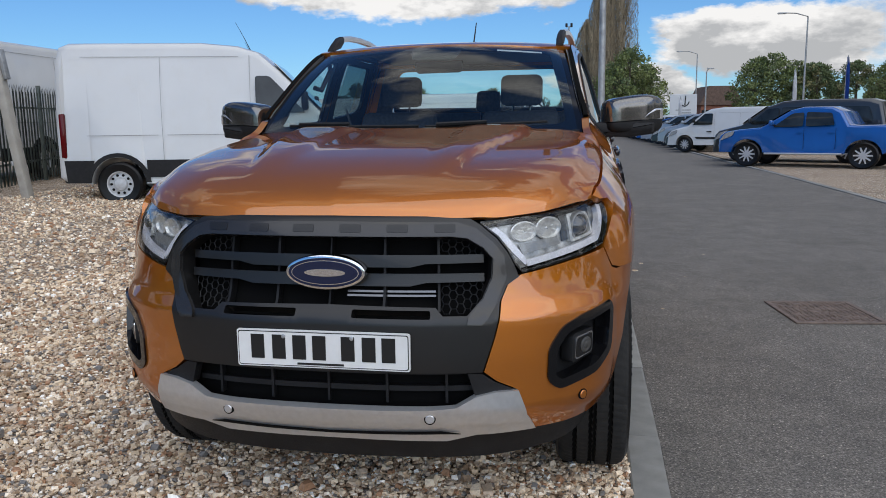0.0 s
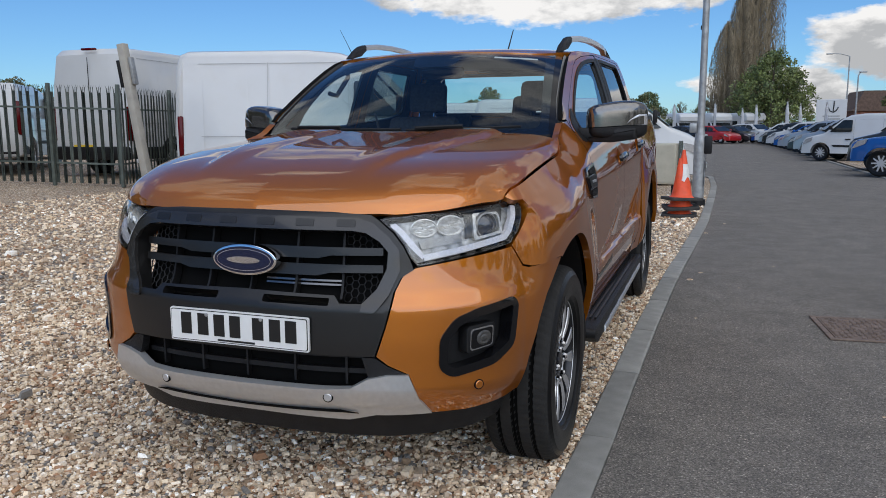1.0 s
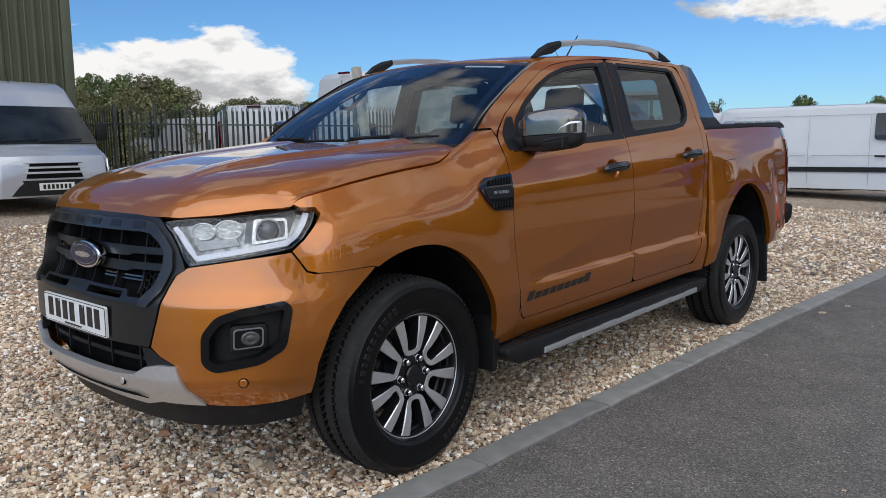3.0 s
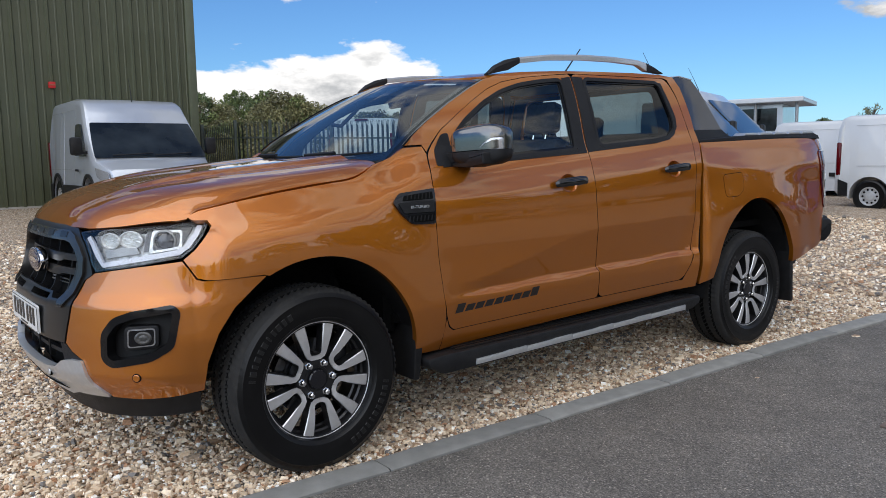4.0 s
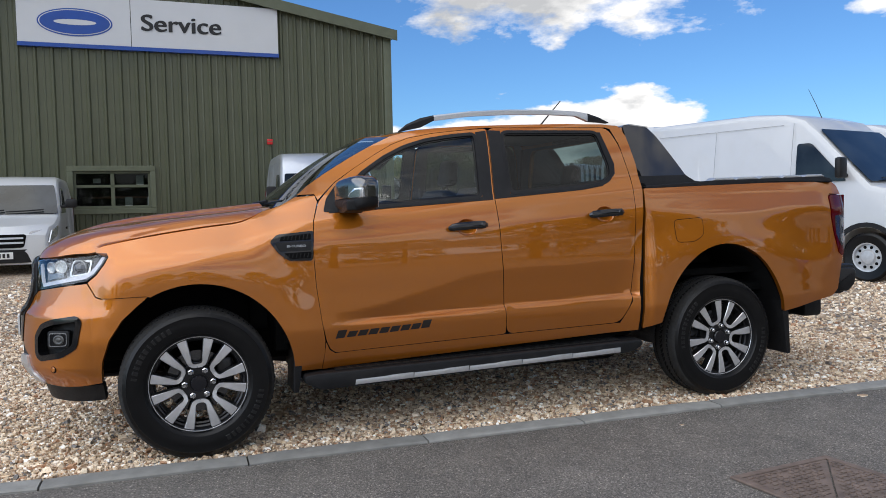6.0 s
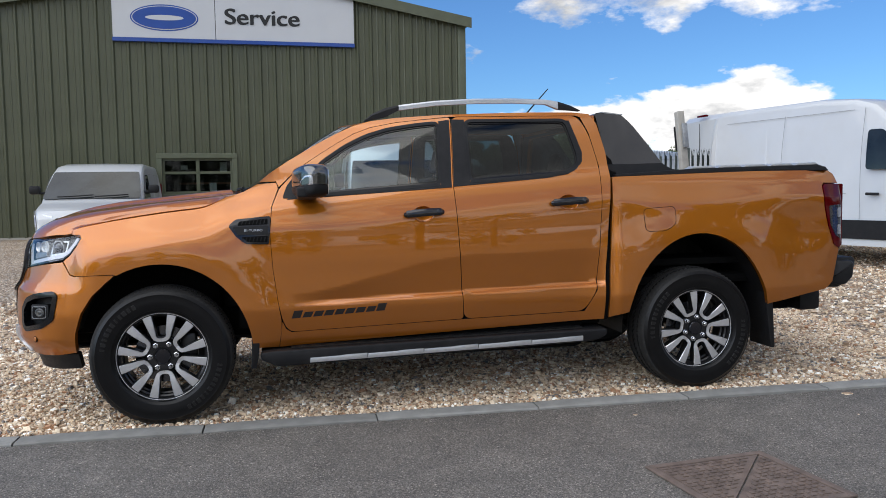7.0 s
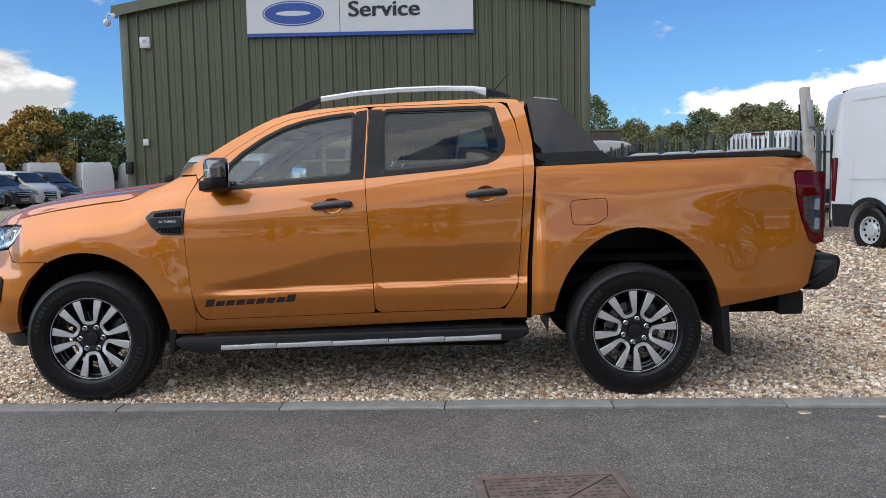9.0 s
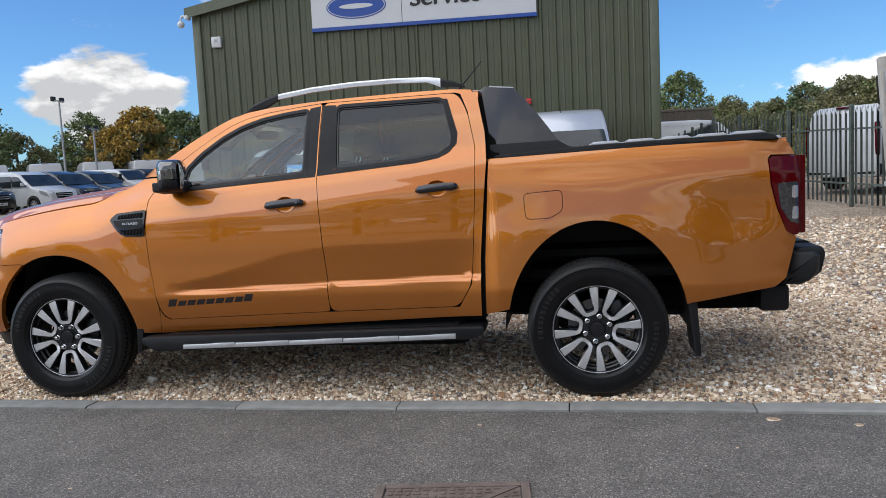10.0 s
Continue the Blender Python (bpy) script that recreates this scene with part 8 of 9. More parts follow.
def aerial(m, at):
    a = tagged(part("aerial", tube([(0, 0, 0), (0.02, 0.12, 0.25), (0.03, 0.25, 0.5)], [0.008, 0.005, 0.003], 6), PLASTIC), "thin black roof aerial on a van", "aerial")
    a.matrix_basis = m @ Matrix.Translation(at)


mA, mB = heading(-2.55, 10.25, 14.7, 0.08), heading(-3.75, 13.3, 14.7, 0.10)
vehicle("large_van", "panel_van", "white high-roof panel van with grey lower trim, parked on gravel", "van", WHITEPAINT, mA, steel=True, group="white panel vans")
vehicle("large_van", "panel_van", "white high-roof panel van parked behind a like van", "van", WHITEPAINT, mB, steel=True, group="white panel vans")
aerial(mA, (0.0, 2.25, 2.43)), aerial(mB, (0.0, 2.25, 2.43))
KINDS["long_van"] = dict(KINDS["mid_van"], yr=4.68, sil=[(y + (0.45 if y > 3 else 0), z) for y, z in KINDS["mid_van"]["sil"]])
mC = heading(1.02, 16.52, 3, 0.0)
vehicle("long_van", "panel_van", "white low-roof van with a black rub strip beside the cabinet", "van", WHITEPAINT, mC, steel=True, group="white panel vans")
vehicle("mid_van", "panel_van", "white low-roof van parked behind a like van", "van", WHITEPAINT, heading(-2.4, 19.2, 3, 0.02), steel=True, group="white panel vans")
aerial(mC, (0.5, 1.9, 1.93))
mD = heading(-9.6, 2.92, -1)
vehicle("box_van", "panel_van", "silver panel van with a black bumper in front of the workshop", "van", SILVERPAINT, mD, steel=True)
aerial(mD, (0.0, 1.66, 2.07))
mE = heading(-9.4, -2.83, 2, 0.17)
vehicle("small_van", "panel_van", "white low-roof van parked before the workshop's window", "van", WHITEPAINT, mE, steel=True, group="white panel vans")
# behind the fence
vehicle("high_van", "panel_van", "white high van behind the fence, seen from its rear doors", "van", WHITEPAINT, heading(-11.3, 15.85, 94), steel=True, group="vans behind the fence")
vehicle("mid_van", "panel_van", "white van behind the fence beside a taller one", "van", WHITEPAINT, heading(-18.4, 16.6, 95), steel=True, group="vans behind the fence")
vehicle("small_van", "panel_van", "small white van with a yellow plate behind the fence", "van", WHITEPAINT, heading(-15.42, 12.45, 125), steel=True, group="vans behind the fence")
vehicle("mid_van", "panel_van", "white van far behind the fence", "van", WHITEPAINT, heading(-29.0, 14.5, 190), steel=True, group="vans behind the fence")
vehicle("hatchback", "car", "dark grey car behind the fence among vans", "car", GREYPAINT, heading(-24.5, 17.5, 200), group="vans behind the fence")
vehicle("mid_van", "panel_van", "silver van behind the fence by the bushes", "van", SILVERPAINT, heading(-33.0, 18.5, 200), steel=True, group="vans behind the fence")
vehicle("large_van", "panel_van", "white high-roof van in front of a brown shed", "van", WHITEPAINT, heading(-30.5, 11.4, 92), steel=True, group="vans behind the fence", detail=False)
# across the road, noses towards the road
row = 149
vehicle("pickup", "pickup_truck", "bright blue double-cab pickup truck on gravel", "pickup truck", BLUEPAINT, heading(5.05, 21.7, row, 0.0) @ Matrix.Diagonal((1, 1.0, 0.93, 1)))
vehicle("people_carrier", "people_carrier", "dark grey people carrier parked beside a blue pickup", "car", GREYPAINT, heading(5.40, 24.7, row, 0.0))
vehicle("small_van", "small_van", "small white delivery van in the row across the road", "van", WHITEPAINT, heading(4.75, 32.6, row, 0.0))
line = [("hatchback", BLACKPAINT, "black"), ("sport_utility", PALEPAINT, "pale silver"), ("hatchback", BLACKPAINT, "black"), ("sport_utility", PALEPAINT, "pale silver"), ("hatchback", PALEPAINT, "silver"), ("hatchback", BLUEPAINT, "blue"), ("sport_utility", WHITEPAINT, "white"), ("hatchback", WHITEPAINT, "white"), ("sport_utility", GREYPAINT, "grey"), ("hatchback", PALEPAINT, "silver"), ("sport_utility", WHITEPAINT, "white"), ("hatchback", BLUEPAINT, "blue")]
for i, (kd, pt, word) in enumerate(line):
    vehicle(kd, "car", f"{word} car in the row along the road", "car", pt, heading(4.95 - 0.06 * i - 0.012 * max(0, i - 5) ** 2, 35.6 + 3.0 * i, row, 0.0), group="cars along the road", detail=i < 4)
# beyond the junction
far = [(-9.5, 44, BLACKPAINT, "hatchback", "black"), (-6.6, 45, REDPAINT, "hatchback", "dark red"), (-4.0, 50, GREYPAINT, "sport_utility", "grey"), (2.3, 67, REDPAINT, "hatchback", "bright red"), (-12.5, 43, GREYPAINT, "sport_utility", "grey"), (3.9, 69, GREYPAINT, "hatchback", "dark blue-grey"), (0.0, 68, BLACKPAINT, "hatchback", "black"), (-2.6, 69, WHITEPAINT, "hatchback", "white"), (-5.2, 70, BLACKPAINT, "sport_utility", "black"), (5.6, 72, WHITEPAINT, "sport_utility", "white"), (-15.5, 42, PALEPAINT, "hatchback", "silver")]
for x, y, pt, kd, word in far:
    vehicle(kd, "car", f"{word} car beyond the junction", "car", pt, heading(x, y, -40, 0.0), group="cars beyond the junction", detail=False)
for i in range(7):
    vehicle("motorhome", "motorhome", "white motorhome in a far row", "motorhome", WHITEPAINT, heading(-15 + 3.3 * i, 83 + 0.3 * i, -62, 0.0), group="far motorhomes", detail=False)
# the far yard beside the workshop
yard_row = [(-25.1, -18.1, 80, "people_carrier", WHITEPAINT, "white"), (-27.5, -18.2, 78, "people_carrier", BLACKPAINT, "black"), (-30.3, -18.4, 80, "people_carrier", GREYPAINT, "dark grey"),
            (-33.0, -18.6, 80, "mid_van", WHITEPAINT, "white"), (-35.8, -18.8, 80, "mid_van", BLACKPAINT, "black"), (-22.4, -19.0, 80, "people_carrier", BLACKPAINT, "black")]
for x, y, way, kd, pt, word in yard_row:
    vehicle(kd, "panel_van" if "van" in kd else "car", f"{word} vehicle parked in the far yard by the trees", "van" if "van" in kd else "car", pt, heading(x, y, way) @ Matrix.Scale(0.92, 4), group="vehicles in the far yard", detail=True)
for i in range(6):
    vehicle("large_van", "panel_van", "white van in the far yard's back row", "van", WHITEPAINT, heading(-40.2 - 1.6 * i, -33.9 + 2.45 * i, 220), steel=True, group="vehicles in the far yard", detail=False)

# ---- fence ----
fence = thing("palisade_fence", "dark green steel palisade fence with splayed tips", "fence")


def pale_mesh():
    """A W-shaped pale: ribbed strip with three bent points."""
    bm = bmesh.new()
    h, w = 1.66, 0.034
    sect = [(-w, 0.0), (-w * 0.55, 0.012), (-0.006, 0.0), (0.006, 0.0), (w * 0.55, 0.012), (w, 0.0)]
    rows = [[bm.verts.new((x, -y, z)) for x, y in sect] for z in (0.0, 0.8, h)]
    for a, b in zip(rows, rows[1:]):
        for j in range(5):
            bm.faces.new((a[j], a[j + 1], b[j + 1], b[j]))
    top = rows[-1]
    for (i, j), dx, dy, dz in (((0, 1), -0.030, 0.0, 0.13), ((2, 3), 0.0, -0.045, 0.14), ((4, 5), 0.030, 0.0, 0.13)):
        mid = [(top[i].co + top[j].co) / 2 + Vector((dx * 0.35, dy * 0.3, dz * 0.6)), (top[i].co + top[j].co) / 2 + Vector((dx, dy, dz))]
        a = bm.verts.new(mid[0] + Vector((-0.008, 0, 0)))
        b = bm.verts.new(mid[0] + Vector((0.008, 0, 0)))
        c = bm.verts.new(mid[1])
        bm.faces.new((top[i], top[j], b, a)), bm.faces.new((a, b, c))
    g = bmesh.ops.solidify(bm, geom=bm.faces[:], thickness=0.004)
    return bm


PALE = None


def fence_run(p, q, first_post=True, stand=()):
    global PALE
    p, q = Vector(p), Vector(q)
    d = (q - p)
    length = d.length
    ang = math.atan2(d.y, d.x)
    u = d.normalized()
    n = max(1, round(length / 0.148))
    for i in range(n):
        a = p + u * (i + 0.5) * length / n
        m = Matrix.Translation((a.x, a.y, ground_z(a.x) + 0.05)) @ Matrix.Rotation(ang + random.uniform(-0.05, 0.05), 4, "Z") @ Matrix.Rotation(random.uniform(-0.012, 0.012), 4, "Y")
        if PALE is None:
            PALE = part("pale", pale_mesh(), FENCEGREEN, fence, sharp=20)
            PALE.matrix_basis = m
        else:
            shared("pale", PALE, fence, m)
    nrm = Vector((-u.y, u.x, 0))
    for z in (0.42, 1.42):
        pts = [p + nrm * 0.03, q + nrm * 0.03]
        bm = tube([(v.x, v.y, ground_z(v.x) + z) for v in pts], 0.024, 4)
        part("rail", bm, FENCEGREEN, fence)
    k = max(1, round(length / 2.4))
    for f in [v / length for v in stand] or [i / k for i in range(0 if first_post else 1, k + 1)]:
        a = p.lerp(q, f) + nrm * 0.07
        part("post", box((0.055, 0.075, 1.86), (a.x, a.y, ground_z(a.x) + 0.93), 0.006, 1, turn=Matrix.Rotation(ang, 4, "Z")), FENCEGREEN, fence)


fence_run((-8.95, 8.62, 0), (-15.4, 6.75, 0), stand=(0, 1.3, 3.35, 5.4, 6.7))
fence_run((-8.95, 8.62, 0), (-10.6, 13.6, 0), False)
fence_run((-15.4, 6.75, 0), (-28.0, 7.4, 0), False)
short = tagged(part("gate_post", box((0.06, 0.06, 1.1), (-12.4, 7.35, 0.35 + 0.55), 0.006, 1), FENCEGREEN), "short dark green steel post at the fence", "post")


def leaning_post():
    root = thing("concrete_post", "leaning pale concrete post with a dark box near its top", "post", Matrix.Translation((-7.95, 8.10, 0.20)) @ Matrix.Rotation(radians(-7.4), 4, "Y") @ Matrix.Rotation(radians(2), 4, "X"))
    part("shaft", box((0.14, 0.14, 2.62), (0, 0, 1.26), 0.015), CONCPOST, root)
    part("box", box((0.06, 0.10, 0.46), (-0.11, -0.02, 2.08), 0.012), PLASTIC, root)
    part("box", box((0.06, 0.10, 0.46), (0.11, 0.02, 2.10), 0.012), GALV, root)
    part("stay", tube([(-0.07, -0.08, 0.55), (-0.07, -0.08, 0.62)], 0.02, 6), GALV, root)


leaning_post()

# ---- lamp post, cones, cabinet ----


def lamp_post():
    root = thing("lamp_post", "galvanised steel lamp post with a thick base", "lamp post", pose(1.06, 10.95, 0.0))
    part("base", lathe([(0.098, -0.05), (0.098, 0.1), (0.095, 1.05), (0.088, 1.16), (0.062, 1.26), (0.060, 1.30)], 24, "z"), GALV, root)
    part("shaft", lathe([(0.060, 1.25), (0.045, 6.3), (0.04, 6.3)], 20, "z"), GALV, root)
    part("sleeve", lathe([(0.125, -0.05), (0.125, 0.10), (0.10, 0.11)], 20, "z"), PLASTIC, root)
    part("head", box((0.25, 0.6, 0.12), (0, -0.2, 6.35), 0.04), GALV, root)
    part("box", box((0.13, 0.10, 0.30), (0.13, -0.02, 1.02), 0.02), PLASTIC, root)
    part("box", box((0.12, 0.10, 0.16), (-0.12, 0.0, 1.30), 0.02), GALV, root)
    part("bracket", box((0.05, 0.05, 0.1), (0.09, 0, 1.15), 0.01, 1), GALV, root)
    part("door", box((0.01, 0.10, 0.42), (0.095, -0.02, 0.55), 0.004, 1), GALV, root)


lamp_post()


def cones():
    for k, (z, tilt) in enumerate(((0.0, 0), (0.115, 2.5), (0.24, -1.5))):
        root = thing("traffic_cone", "orange and white traffic cone stacked on others" if k else "orange traffic cone at the bottom of a stack", "traffic cone", pose(0.86 + 0.012 * k, 9.12, z, tilt, -tilt, 12 * k), "stacked cones")
        part("base", slab(rounded([(-0.25, -0.25), (0.25, -0.25), (0.25, 0.25), (-0.25, 0.25)], 0.08), 0.0, 0.045, plane="xy", bevel=0.008), CONEBASE, root)
        H = 0.745
        r = lambda z: 0.155 - 0.135 * (z - 0.04) / (H - 0.04)
        part("body", lathe([(0.19, 0.04), (0.165, 0.055)] + [(r(zz), zz) for zz in (0.08, 0.2, 0.3, 0.5, 0.65, H - 0.01)] + [(0.012, H)], 32, "z"), CONEORANGE, root)
        if k == 2:
            # worn reflective sleeve with a ragged lower edge
            bm = bmesh.new()
            n = 40
            lo = [0.31 + 0.035 * math.sin(5 * 2 * math.pi * i / n + 1) + random.uniform(-0.02, 0.02) for i in range(n)]
            a = [bm.verts.new(((r(lo[i]) + 0.003) * math.cos(2 * math.pi * i / n), (r(lo[i]) + 0.003) * math.sin(2 * math.pi * i / n), lo[i])) for i in range(n)]
            b = [bm.verts.new(((r(0.535) + 0.003) * math.cos(2 * math.pi * i / n), (r(0.535) + 0.003) * math.sin(2 * math.pi * i / n), 0.535)) for i in range(n)]
            for i in range(n):
                bm.faces.new((a[i], a[(i + 1) % n], b[(i + 1) % n], b[i]))
            part("sleeve", bm, CONEWHITE, root)


cones()


def cabinet():
    root = thing("utility_cabinet", "beige steel utility cabinet on a green frame", "cabinet", pose(0.30, 12.75, 0.0, 0, 0, -8))
    part("case", box((0.62, 0.28, 0.78), (0, 0, 0.62), 0.012), CABINET, root)
    part("door", box((0.56, 0.012, 0.72), (0, -0.147, 0.62), 0.004, 1), CABINET, root)
    for x in (-0.25, 0.25):
        part("leg", box((0.06, 0.06, 0.30), (x, 0, 0.12), 0.005, 1), PLASTIC, root)
    for x in (0.34, 0.38):
        part("stake", box((0.03, 0.05, 1.08), (x, 0.05, 0.52), 0.004, 1), FENCEGREEN, root)
    part("cable", tube([(-0.1, 0.1, 0.3), (-0.15, 0.1, 0.1), (-0.2, 0.05, 0.0)], 0.02, 6), PLASTIC, root)


cabinet()


def street_lamp(x, y, h, arm, label="slim grey street lamp with a short arm"):
    root = thing("street_lamp", label, "street lamp", pose(x, y, 0))
    part("shaft", lathe([(0.09, 0), (0.05, h), (0.04, h)], 12, "z"), GALV, root)
    part("arm", tube([(0, 0, h), (arm * 0.5, 0, h + 0.25), (arm, 0, h + 0.3)], 0.04, 6), GALV, root)
    part("head", box((0.6, 0.22, 0.12), (arm * 1.1, 0, h + 0.28), 0.04), GALV, root)


for x, y, h, arm in ((16.5, 58, 8.5, -1.6), (12.3, 82, 8, -1.6), (7.5, 96, 8, -1.4), (11.5, 70, 5.5, 0.3)):
    street_lamp(x, y, h, arm)


def mast(x, y, z, h, label, head=1.0):
    root = thing("floodlight_mast", label, "light mast", pose(x, y, z))
    part("shaft", lathe([(0.08, 0), (0.05, h), (0.04, h)], 12, "z"), GALV, root)
    part("crossarm", box((0.9 * head, 0.06, 0.06), (0, 0, h), 0.01, 1), GALV, root)
    for s in (-0.4, 0.4):
        part("floodlight", box((0.36 * head, 0.16, 0.28), (s * head, -0.1, h + 0.1), 0.03, 1), PLASTIC, root)


mast(-38.5, -27.3, 0.4, 6.3, "tall mast with two floodlights in the far yard")
mast(-38.5, -25.2, 0.4, 4.5, "shorter mast in the far yard")
mast(-0.25, 56, 0.0, 8.1, "slim mast beyond the junction", 0.45)


def flag(x, y, h, blue=False):
    root = thing("feather_flag", "tall white feather flag on a pole" if not blue else "tall blue feather flag with a pale band", "flag", pose(x, y, 0, 0, 0, random.uniform(-40, 40)), "feather flags")
    part("pole", tube([(0, 0, 0), (0, 0, h * 0.8), (0.12, 0, h)], 0.03, 6), GALV, root)
    bm = bmesh.new()
    n, rows = 8, []
    for i in range(n + 1):
        t = i / n
        z = h * (0.38 + 0.6 * t)
        w = (0.26 if h < 4 else 0.30) * (1 - 0.55 * t ** 3)
        rows.append([bm.verts.new((0.03 + w * k, 0.05 * math.sin(6 * t + 3 * k), z)) for k in (0, 0.33, 0.66, 1)])
    for a, b in zip(rows, rows[1:]):
        for j in range(3):
            bm.faces.new((a[j], a[j + 1], b[j + 1], b[j]))
    bmesh.ops.solidify(bm, geom=bm.faces[:], thickness=0.01)
    part("cloth", bm, FLAGBLUE if blue else FABRIC, root)


for x, y, h, b in ((18.6, 69.5, 5.6, False), (22.0, 67, 6.4, True), (7.4, 72, 3.4, False), (6.2, 70, 3.5, False), (3.9, 74, 3.4, False), (2.8, 78, 3.2, False), (8.8, 66, 3.3, False), (0.4, 72, 3.5, False), (-3.0, 70, 3.4, False)):
    flag(x, y, h, b)


def billboard():
    root = thing("billboard", "white billboard with a dark anchor shape on posts", "sign", pose(10.5, 76.4, 0, 0, 0, -4))
    part("panel", box((2.5, 0.12, 2.1), (-0.1, 0, 2.75), 0.02, 1), SIGNWHITE, root)
    for x in (-0.8, 0.8):
        part("post", box((0.12, 0.12, 1.8), (x, 0.1, 0.9)), GALV, root)
    part("anchor", tube([(0.1, -0.08, 3.65), (0.05, -0.08, 2.75)], 0.05, 6), INK, root)
    part("anchor", tube([(-0.35, -0.08, 3.05), (-0.2, -0.08, 2.75), (0.05, -0.08, 2.65), (0.3, -0.08, 2.8), (0.45, -0.08, 3.1)], 0.05, 6), INK, root)
    for x, z, w in ((-0.1, 2.3, 1.4), (0.1, 2.05, 1.1)):
        part("bar", box((w, 0.02, 0.12), (x, -0.07, z)), GALV, root)


billboard()


def house(x, y, w, d, h, rot):
    root = thing("house", "brick house with a brown tiled roof, far off", "house", pose(x, y, 0, 0, 0, rot))
    part("wall", box((w, d, h), (0, 0, h / 2)), BRICKRED, root)
    part("roof", slab([(-w / 2 - 0.3, h), (w / 2 + 0.3, h), (w / 2 - 1.0, h + 2.6), (-w / 2 + 1.0, h + 2.6)], -d / 2 - 0.3, d / 2 + 0.3, plane="xz"), TILE, root)
    for i in range(4):
        part("window", box((1.1, 0.08, 1.2), (-w / 2 + w * (i + 0.5) / 4, -d / 2 - 0.02, h * 0.62)), VANGLASS, root)


house(19.5, 116, 5.5, 6, 3.4, 8)
house(40, 100, 10, 7, 3.2, -20)
hall = thing("flat_roofed_hall", "pale modern hall with a flat overhanging roof", "building", pose(-30.7, 57.8, 0, 0, 0, 20))
part("wall", box((5.0, 6, 4.9), (-0.3, 0, 2.45)), SILVERPAINT, hall)
part("glazing", box((4.2, 0.1, 1.7), (-0.3, -3.05, 3.7)), VANGLASS, hall)
part("roof", box((6.4, 8, 0.36), (0.6, -0.6, 5.08), 0.05, 1), SIGNWHITE, hall)
for x in (-2.4, 0.4, 3.3):
    part("column", lathe([(0.12, 0), (0.12, 4.92)], 12, "z", at=(x, -3.9, 0)), GALV, hall)

# ---- trees ----


def leaf_cloud(rng, centres, radii, per, size, stretch=1.0):
    """Leaf sprays: small bent quads thrown over the outer part of many clumps."""
    n = len(centres) * per
    c = np.repeat(np.array(centres), per, 0)
    r = np.repeat(np.array(radii), per)
    v = rng.normal(size=(n, 3))
    v /= np.linalg.norm(v, axis=1, keepdims=True)
    pos = c + v * (r * rng.uniform(0.35, 1.08, n) ** 0.6)[:, None] * np.array([1, 1, stretch])
    a, b = rng.normal(size=(n, 3)), rng.normal(size=(n, 3))
    a /= np.linalg.norm(a, axis=1, keepdims=True)
    b -= a * (a * b).sum(1, keepdims=True)
    b /= np.linalg.norm(b, axis=1, keepdims=True)
    s = (size * rng.uniform(0.6, 1.4, n))[:, None]
    quad = np.stack([pos - a * s, pos + b * s * 0.55, pos + a * s, pos - b * s * 0.55], 1)
    return quad.reshape(-1, 3)


def make_tree(name, label, h, spread, mat, seed, clumps=60, per=70, size=0.16, trunk=0.3, low=0.2, tall=1.0, m=None, group="", second=None, limbs=9):
    rng = np.random.default_rng(seed)
    root = thing(name, label, "tree" if name != "bush" else "bush", m, group)
    bm = tube([(0, 0, -0.2), (0.05, 0.02, h * 0.25), (-0.05, 0.05, h * 0.55), (0.02, -0.03, h * 0.85)], [trunk, trunk * 0.75, trunk * 0.45, trunk * 0.12], 8)
    cs, rs = [], []
    for i in range(clumps):
        t = rng.uniform(0, 1) ** 0.8
        z = h * (low + (1 - low) * t)
        wide = spread * (math.sin(math.pi * min(1, 0.12 + 0.88 * t) ** 0.8) ** 0.7 + 0.12) * rng.uniform(0.45, 1.0)
        a = rng.uniform(0, 2 * math.pi)
        cs.append((wide * math.cos(a), wide * math.sin(a), z * (1 - 0.03)))
        rs.append(rng.uniform(0.07, 0.17) * (spread + h * 0.12))
    for i in range(limbs):
        c = cs[i]
        z0 = max(h * 0.15, c[2] - h * 0.22)
        tube([(0, 0, z0), (c[0] * 0.5, c[1] * 0.5, (z0 + c[2]) / 2 + 0.1), c], [trunk * 0.3, trunk * 0.2, trunk * 0.05], 5, bm)
    part("trunk", bm, BARK, root)
    co = leaf_cloud(rng, cs, rs, per, size, tall)
    half = len(co) // 4
    f = np.arange(len(co)).reshape(-1, 4)
    cut = int(half * 0.75) if second else half
    for quads, mt in ((f[:cut], mat), (f[cut:], second)):
        if not len(quads) or mt is None:
            continue
        vv = co[quads.ravel()]
        me = bpy.data.meshes.new("crown")
        me.from_pydata(vv.tolist(), [], np.arange(len(vv)).reshape(-1, 4).tolist())
        me.materials.append(mt)
        me.update()
        ob = new("crown", me)
        ob.parent = root
    return root


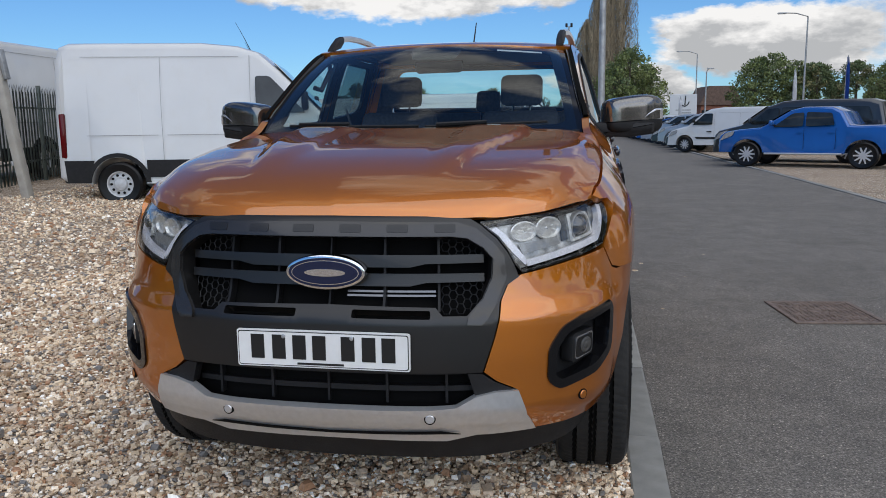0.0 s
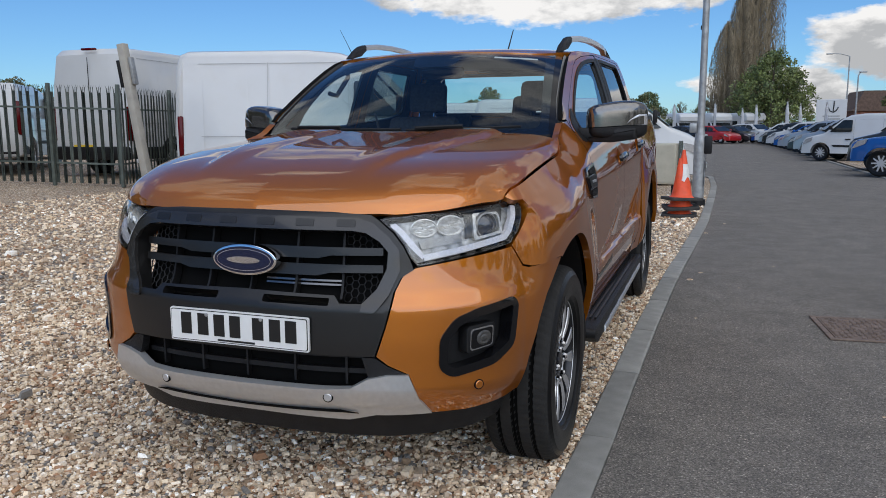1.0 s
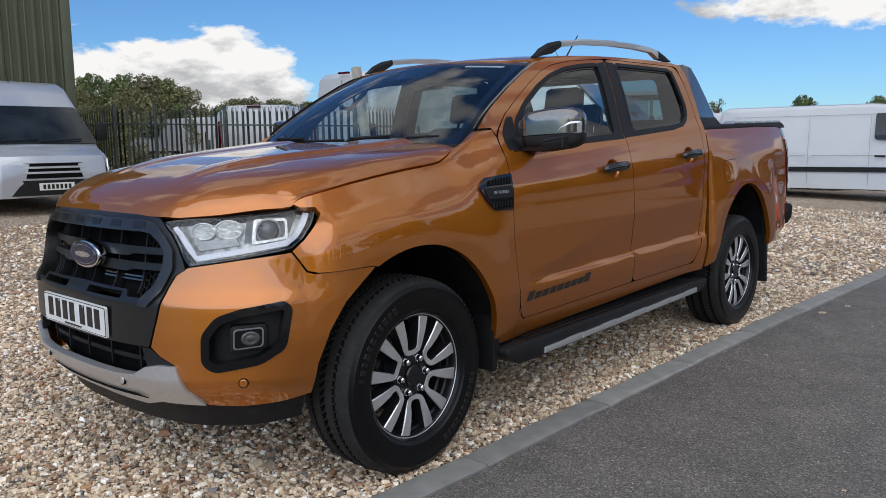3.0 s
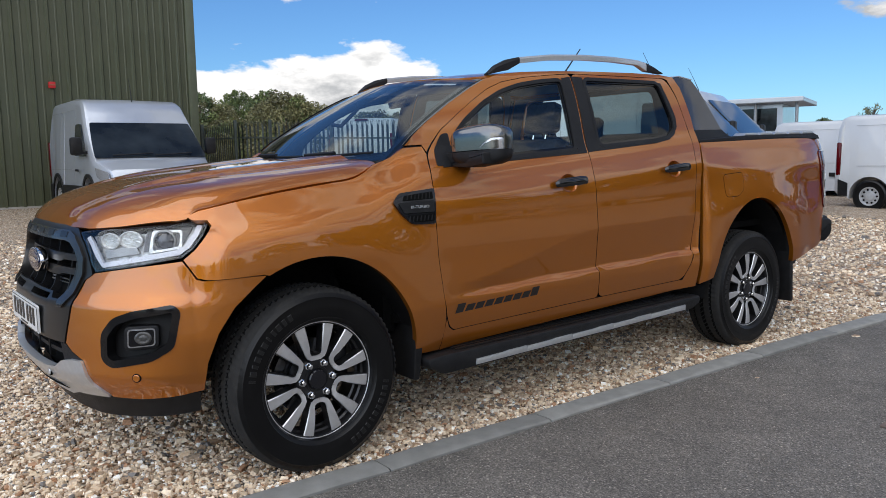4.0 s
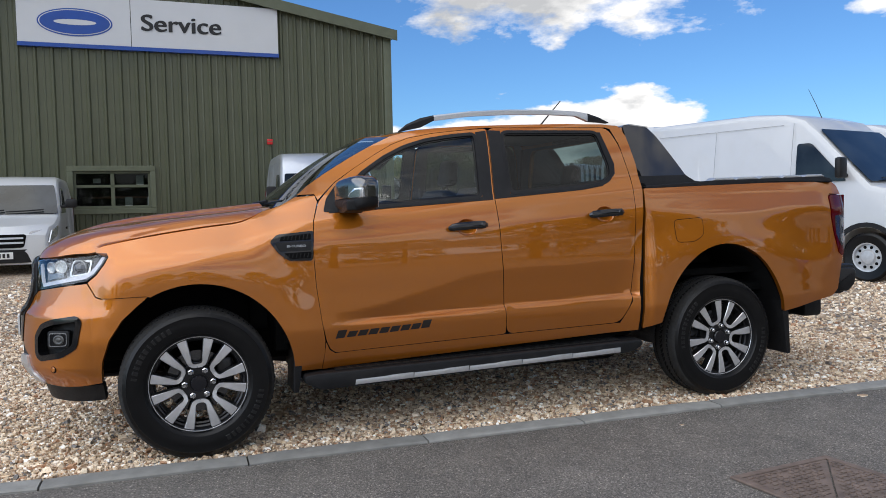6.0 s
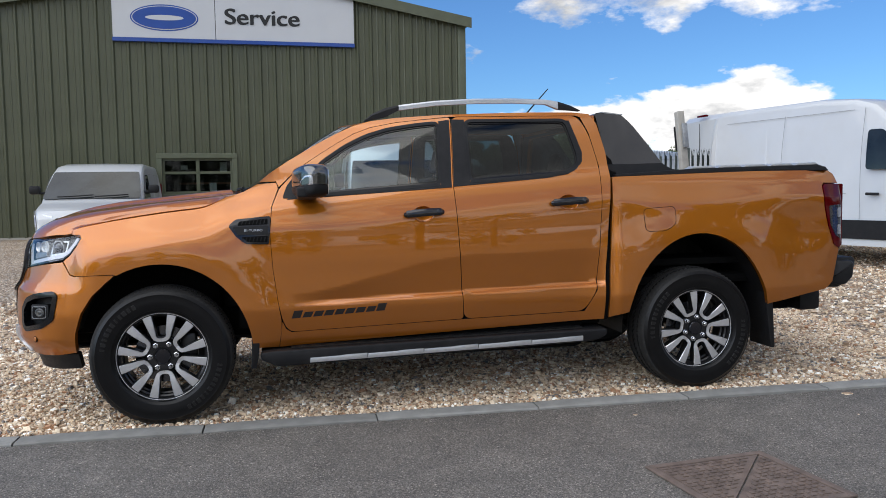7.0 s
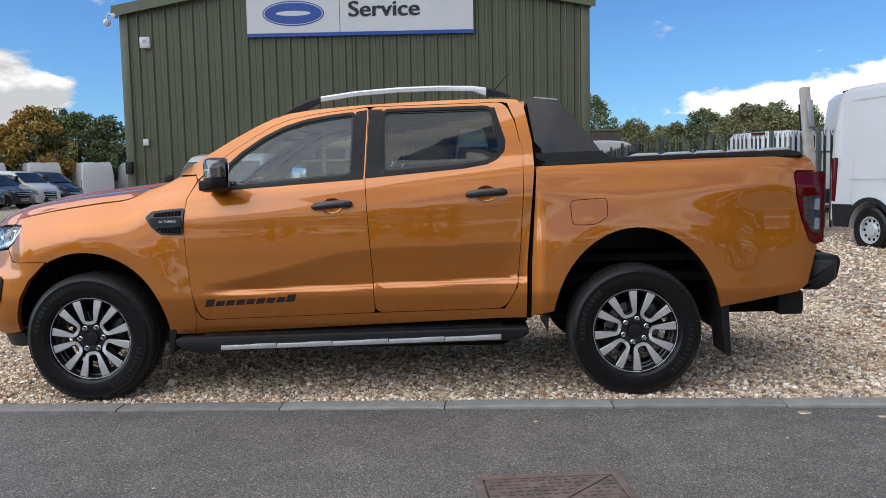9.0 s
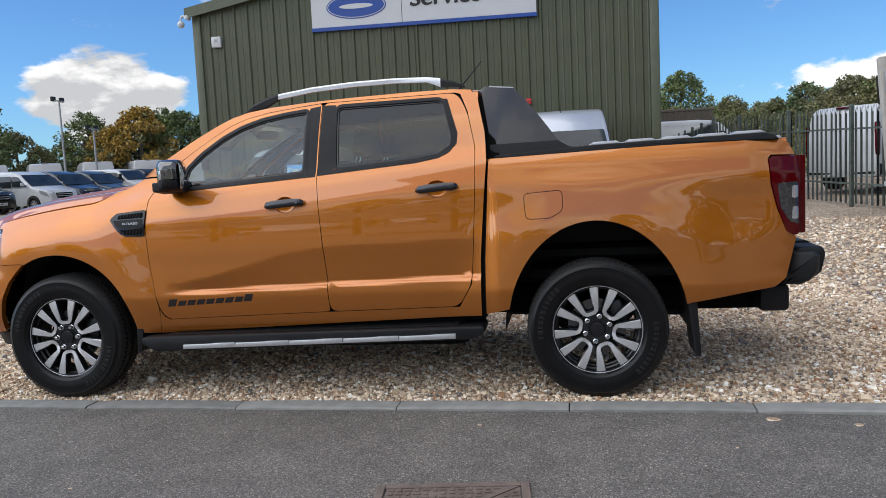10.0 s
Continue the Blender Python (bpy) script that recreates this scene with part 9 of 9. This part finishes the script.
def far_trees():
    kinds = dict(clumps=130, per=62, size=0.125, low=0.10)
    green = make_tree("tree", "broad green tree with uneven crown", 8.5, 3.2, LEAFG, 1, m=pose(21, 96, 0), group="far trees", second=LEAFD, **kinds)
    dark = make_tree("tree", "dark green tree of a far tree line", 7.5, 3.0, LEAFD, 2, m=pose(26.5, 93, 0), group="far trees", second=LEAFO, **kinds)
    gold = make_tree("tree", "autumn tree turning olive and brown", 7.5, 3.0, LEAFO, 3, m=pose(-52.5, -19.0, 0.4) @ Matrix.Scale(0.72, 4), group="far trees", second=LEAFG, **kinds)
    yellow = make_tree("tree", "bright yellow autumn tree in a far tree line", 7.0, 2.6, LEAFY, 4, m=pose(-43.6, -25.2, 0.4) @ Matrix.Scale(0.88, 4), group="far trees", second=LEAFO, **kinds)
    thin = make_tree("tree", "half-bare thin tree against the sky", 7.5, 2.4, LEAFO, 5, 60, 20, 0.11, low=0.2, m=pose(-48.5, -23.5, 0.4) @ Matrix.Scale(0.72, 4), group="far trees", limbs=34)
    bush = make_tree("bush", "olive green bush behind the fence", 3.6, 2.6, LEAFO, 6, 110, 150, 0.055, trunk=0.12, low=0.06, m=pose(-27, 14, 0.4), group="bushes behind the fence", second=LEAFG)

    def put(src, x, y, s, r):
        copy_thing(src, pose(x, y, ground_z(x), 0, 0, r) @ Matrix.Diagonal((s, s, s, 1)))
    rng = random.Random(5)
    # the far yard's tree line beside the workshop
    for i in range(26):
        t = i / 25
        put(rng.choice([gold, green, gold, dark, thin, green]), lerp(-34, -55, t) + rng.uniform(-1.5, 1.5), lerp(-46, -12, t) + rng.uniform(-1, 1), rng.uniform(0.70, 0.92), rng.uniform(0, 360))
    put(yellow, -43.0, -26.8, 0.8, 40), put(gold, -48.5, -26.2, 0.7, 90)
    # behind the fence, past the workshop's other end
    for i in range(34):
        t = i / 33
        put(rng.choice([gold, dark, gold, gold, green]), lerp(-58, -35, t) + rng.uniform(-1.5, 1.5), lerp(7, 30, t) + rng.uniform(-1.5, 1.5), (rng.uniform(0.66, 0.92) - 0.12 * smooth(0.3, 0.6, t)) * (0.42 if t > 0.72 else 1), rng.uniform(0, 360))
    for i in range(12):
        copy_thing(bush, pose(-46 + 1.5 * i, 11.5 + 1.1 * i + rng.uniform(-1, 1), 0.4, 0, 0, rng.uniform(0, 360)) @ Matrix.Diagonal((1, 1, rng.uniform(0.75, 1.05), 1)))
    # along the main road
    for i in range(18):
        put(rng.choice([green, green, dark, green]), 21 + 2.7 * i + rng.uniform(-1, 1), 92 - 1.6 * i + rng.uniform(-3, 3), rng.uniform(0.82, 1.08), rng.uniform(0, 360))
    for i in range(14):
        put(rng.choice([dark, thin, gold, green]), -32 + 3.1 * i, 104 + rng.uniform(-4, 8), rng.uniform(0.7, 1.0), rng.uniform(0, 360))
    put(green, 6.0, 88, 1.1, 30), put(green, 7.6, 90, 0.9, 130), put(green, 4.6, 92, 0.95, 230)
    # across the road, behind the parking strip
    for i in range(26):
        y = -44 + 4.6 * i + rng.uniform(-1.5, 1.5)
        put(rng.choice([green, dark, green, gold]), max(31 + 5 * math.sin(i * 1.7), 0.38 * (y + 3) + 8) + rng.uniform(-1, 1), y, rng.uniform(0.62, 0.82) if y < 14 else rng.uniform(1.1, 1.45), rng.uniform(0, 360))
    # small trees over the white van's roof
    for x, y, s in ((-6.0, 58, 0.5), (-4.3, 60, 0.52)):
        put(dark, x, y, s, x * 40)
    put(thin, -22.9, 60, 0.8, 70), put(dark, -27.0, 61, 0.45, 20), put(dark, -25.4, 62, 0.42, 120)
    put(thin, -3.2, 52, 0.5, 10)


far_trees()


def poplar(x, y, h, seed):
    rng = np.random.default_rng(seed)
    root = thing("poplar_tree", "tall narrow poplar, nearly bare and brown", "tree", pose(x, y, 0), "poplars")
    bm = tube([(0, 0, 0), (0, 0, h * 0.5), (0, 0, h * 0.95)], [0.45, 0.25, 0.05], 8)
    for i in range(70):
        t = rng.uniform(0.08, 0.85)
        a = rng.uniform(0, 2 * math.pi)
        l = h * 0.16 * (1.1 - t * 0.6)
        r = 0.6 + 1.1 * (1 - t)
        tube([(0, 0, h * t), (r * math.cos(a), r * math.sin(a), h * t + l * 0.5), (r * 1.15 * math.cos(a), r * 1.15 * math.sin(a), h * t + l * 1.4)], [0.09, 0.05, 0.015], 4, bm)
    part("trunk", bm, TWIG, root)
    n = 13000
    t = rng.uniform(0.06, 1.0, n) ** 0.9
    rad = 2.1 * np.sin(np.pi * np.clip(0.14 + 0.86 * t, 0, 1)) ** 0.6 * np.sqrt(rng.uniform(0.05, 1, n))
    a = rng.uniform(0, 2 * np.pi, n)
    p = np.stack([rad * np.cos(a), rad * np.sin(a), h * t], 1)
    up = np.stack([rng.normal(0, 0.15, n), rng.normal(0, 0.15, n), np.ones(n)], 1) * rng.uniform(0.25, 0.6, n)[:, None]
    w = np.stack([np.cos(a * 3), np.sin(a * 3), np.zeros(n)], 1) * 0.02
    q = np.stack([p - w, p + w, p + w * 0.3 + up, p - w * 0.3 + up], 1).reshape(-1, 3)
    me = bpy.data.meshes.new("crown")
    me.from_pydata(q.tolist(), [], np.arange(len(q)).reshape(-1, 4).tolist())
    me.materials.append(TWIG)
    me.update()
    o = new("crown", me)
    o.parent = root


for i, (x, y, h) in enumerate(((1.2, 96, 13), (2.7, 97, 17), (4.4, 99, 24), (5.8, 103, 25), (3.6, 102, 20))):
    poplar(x, y, h, 20 + i)
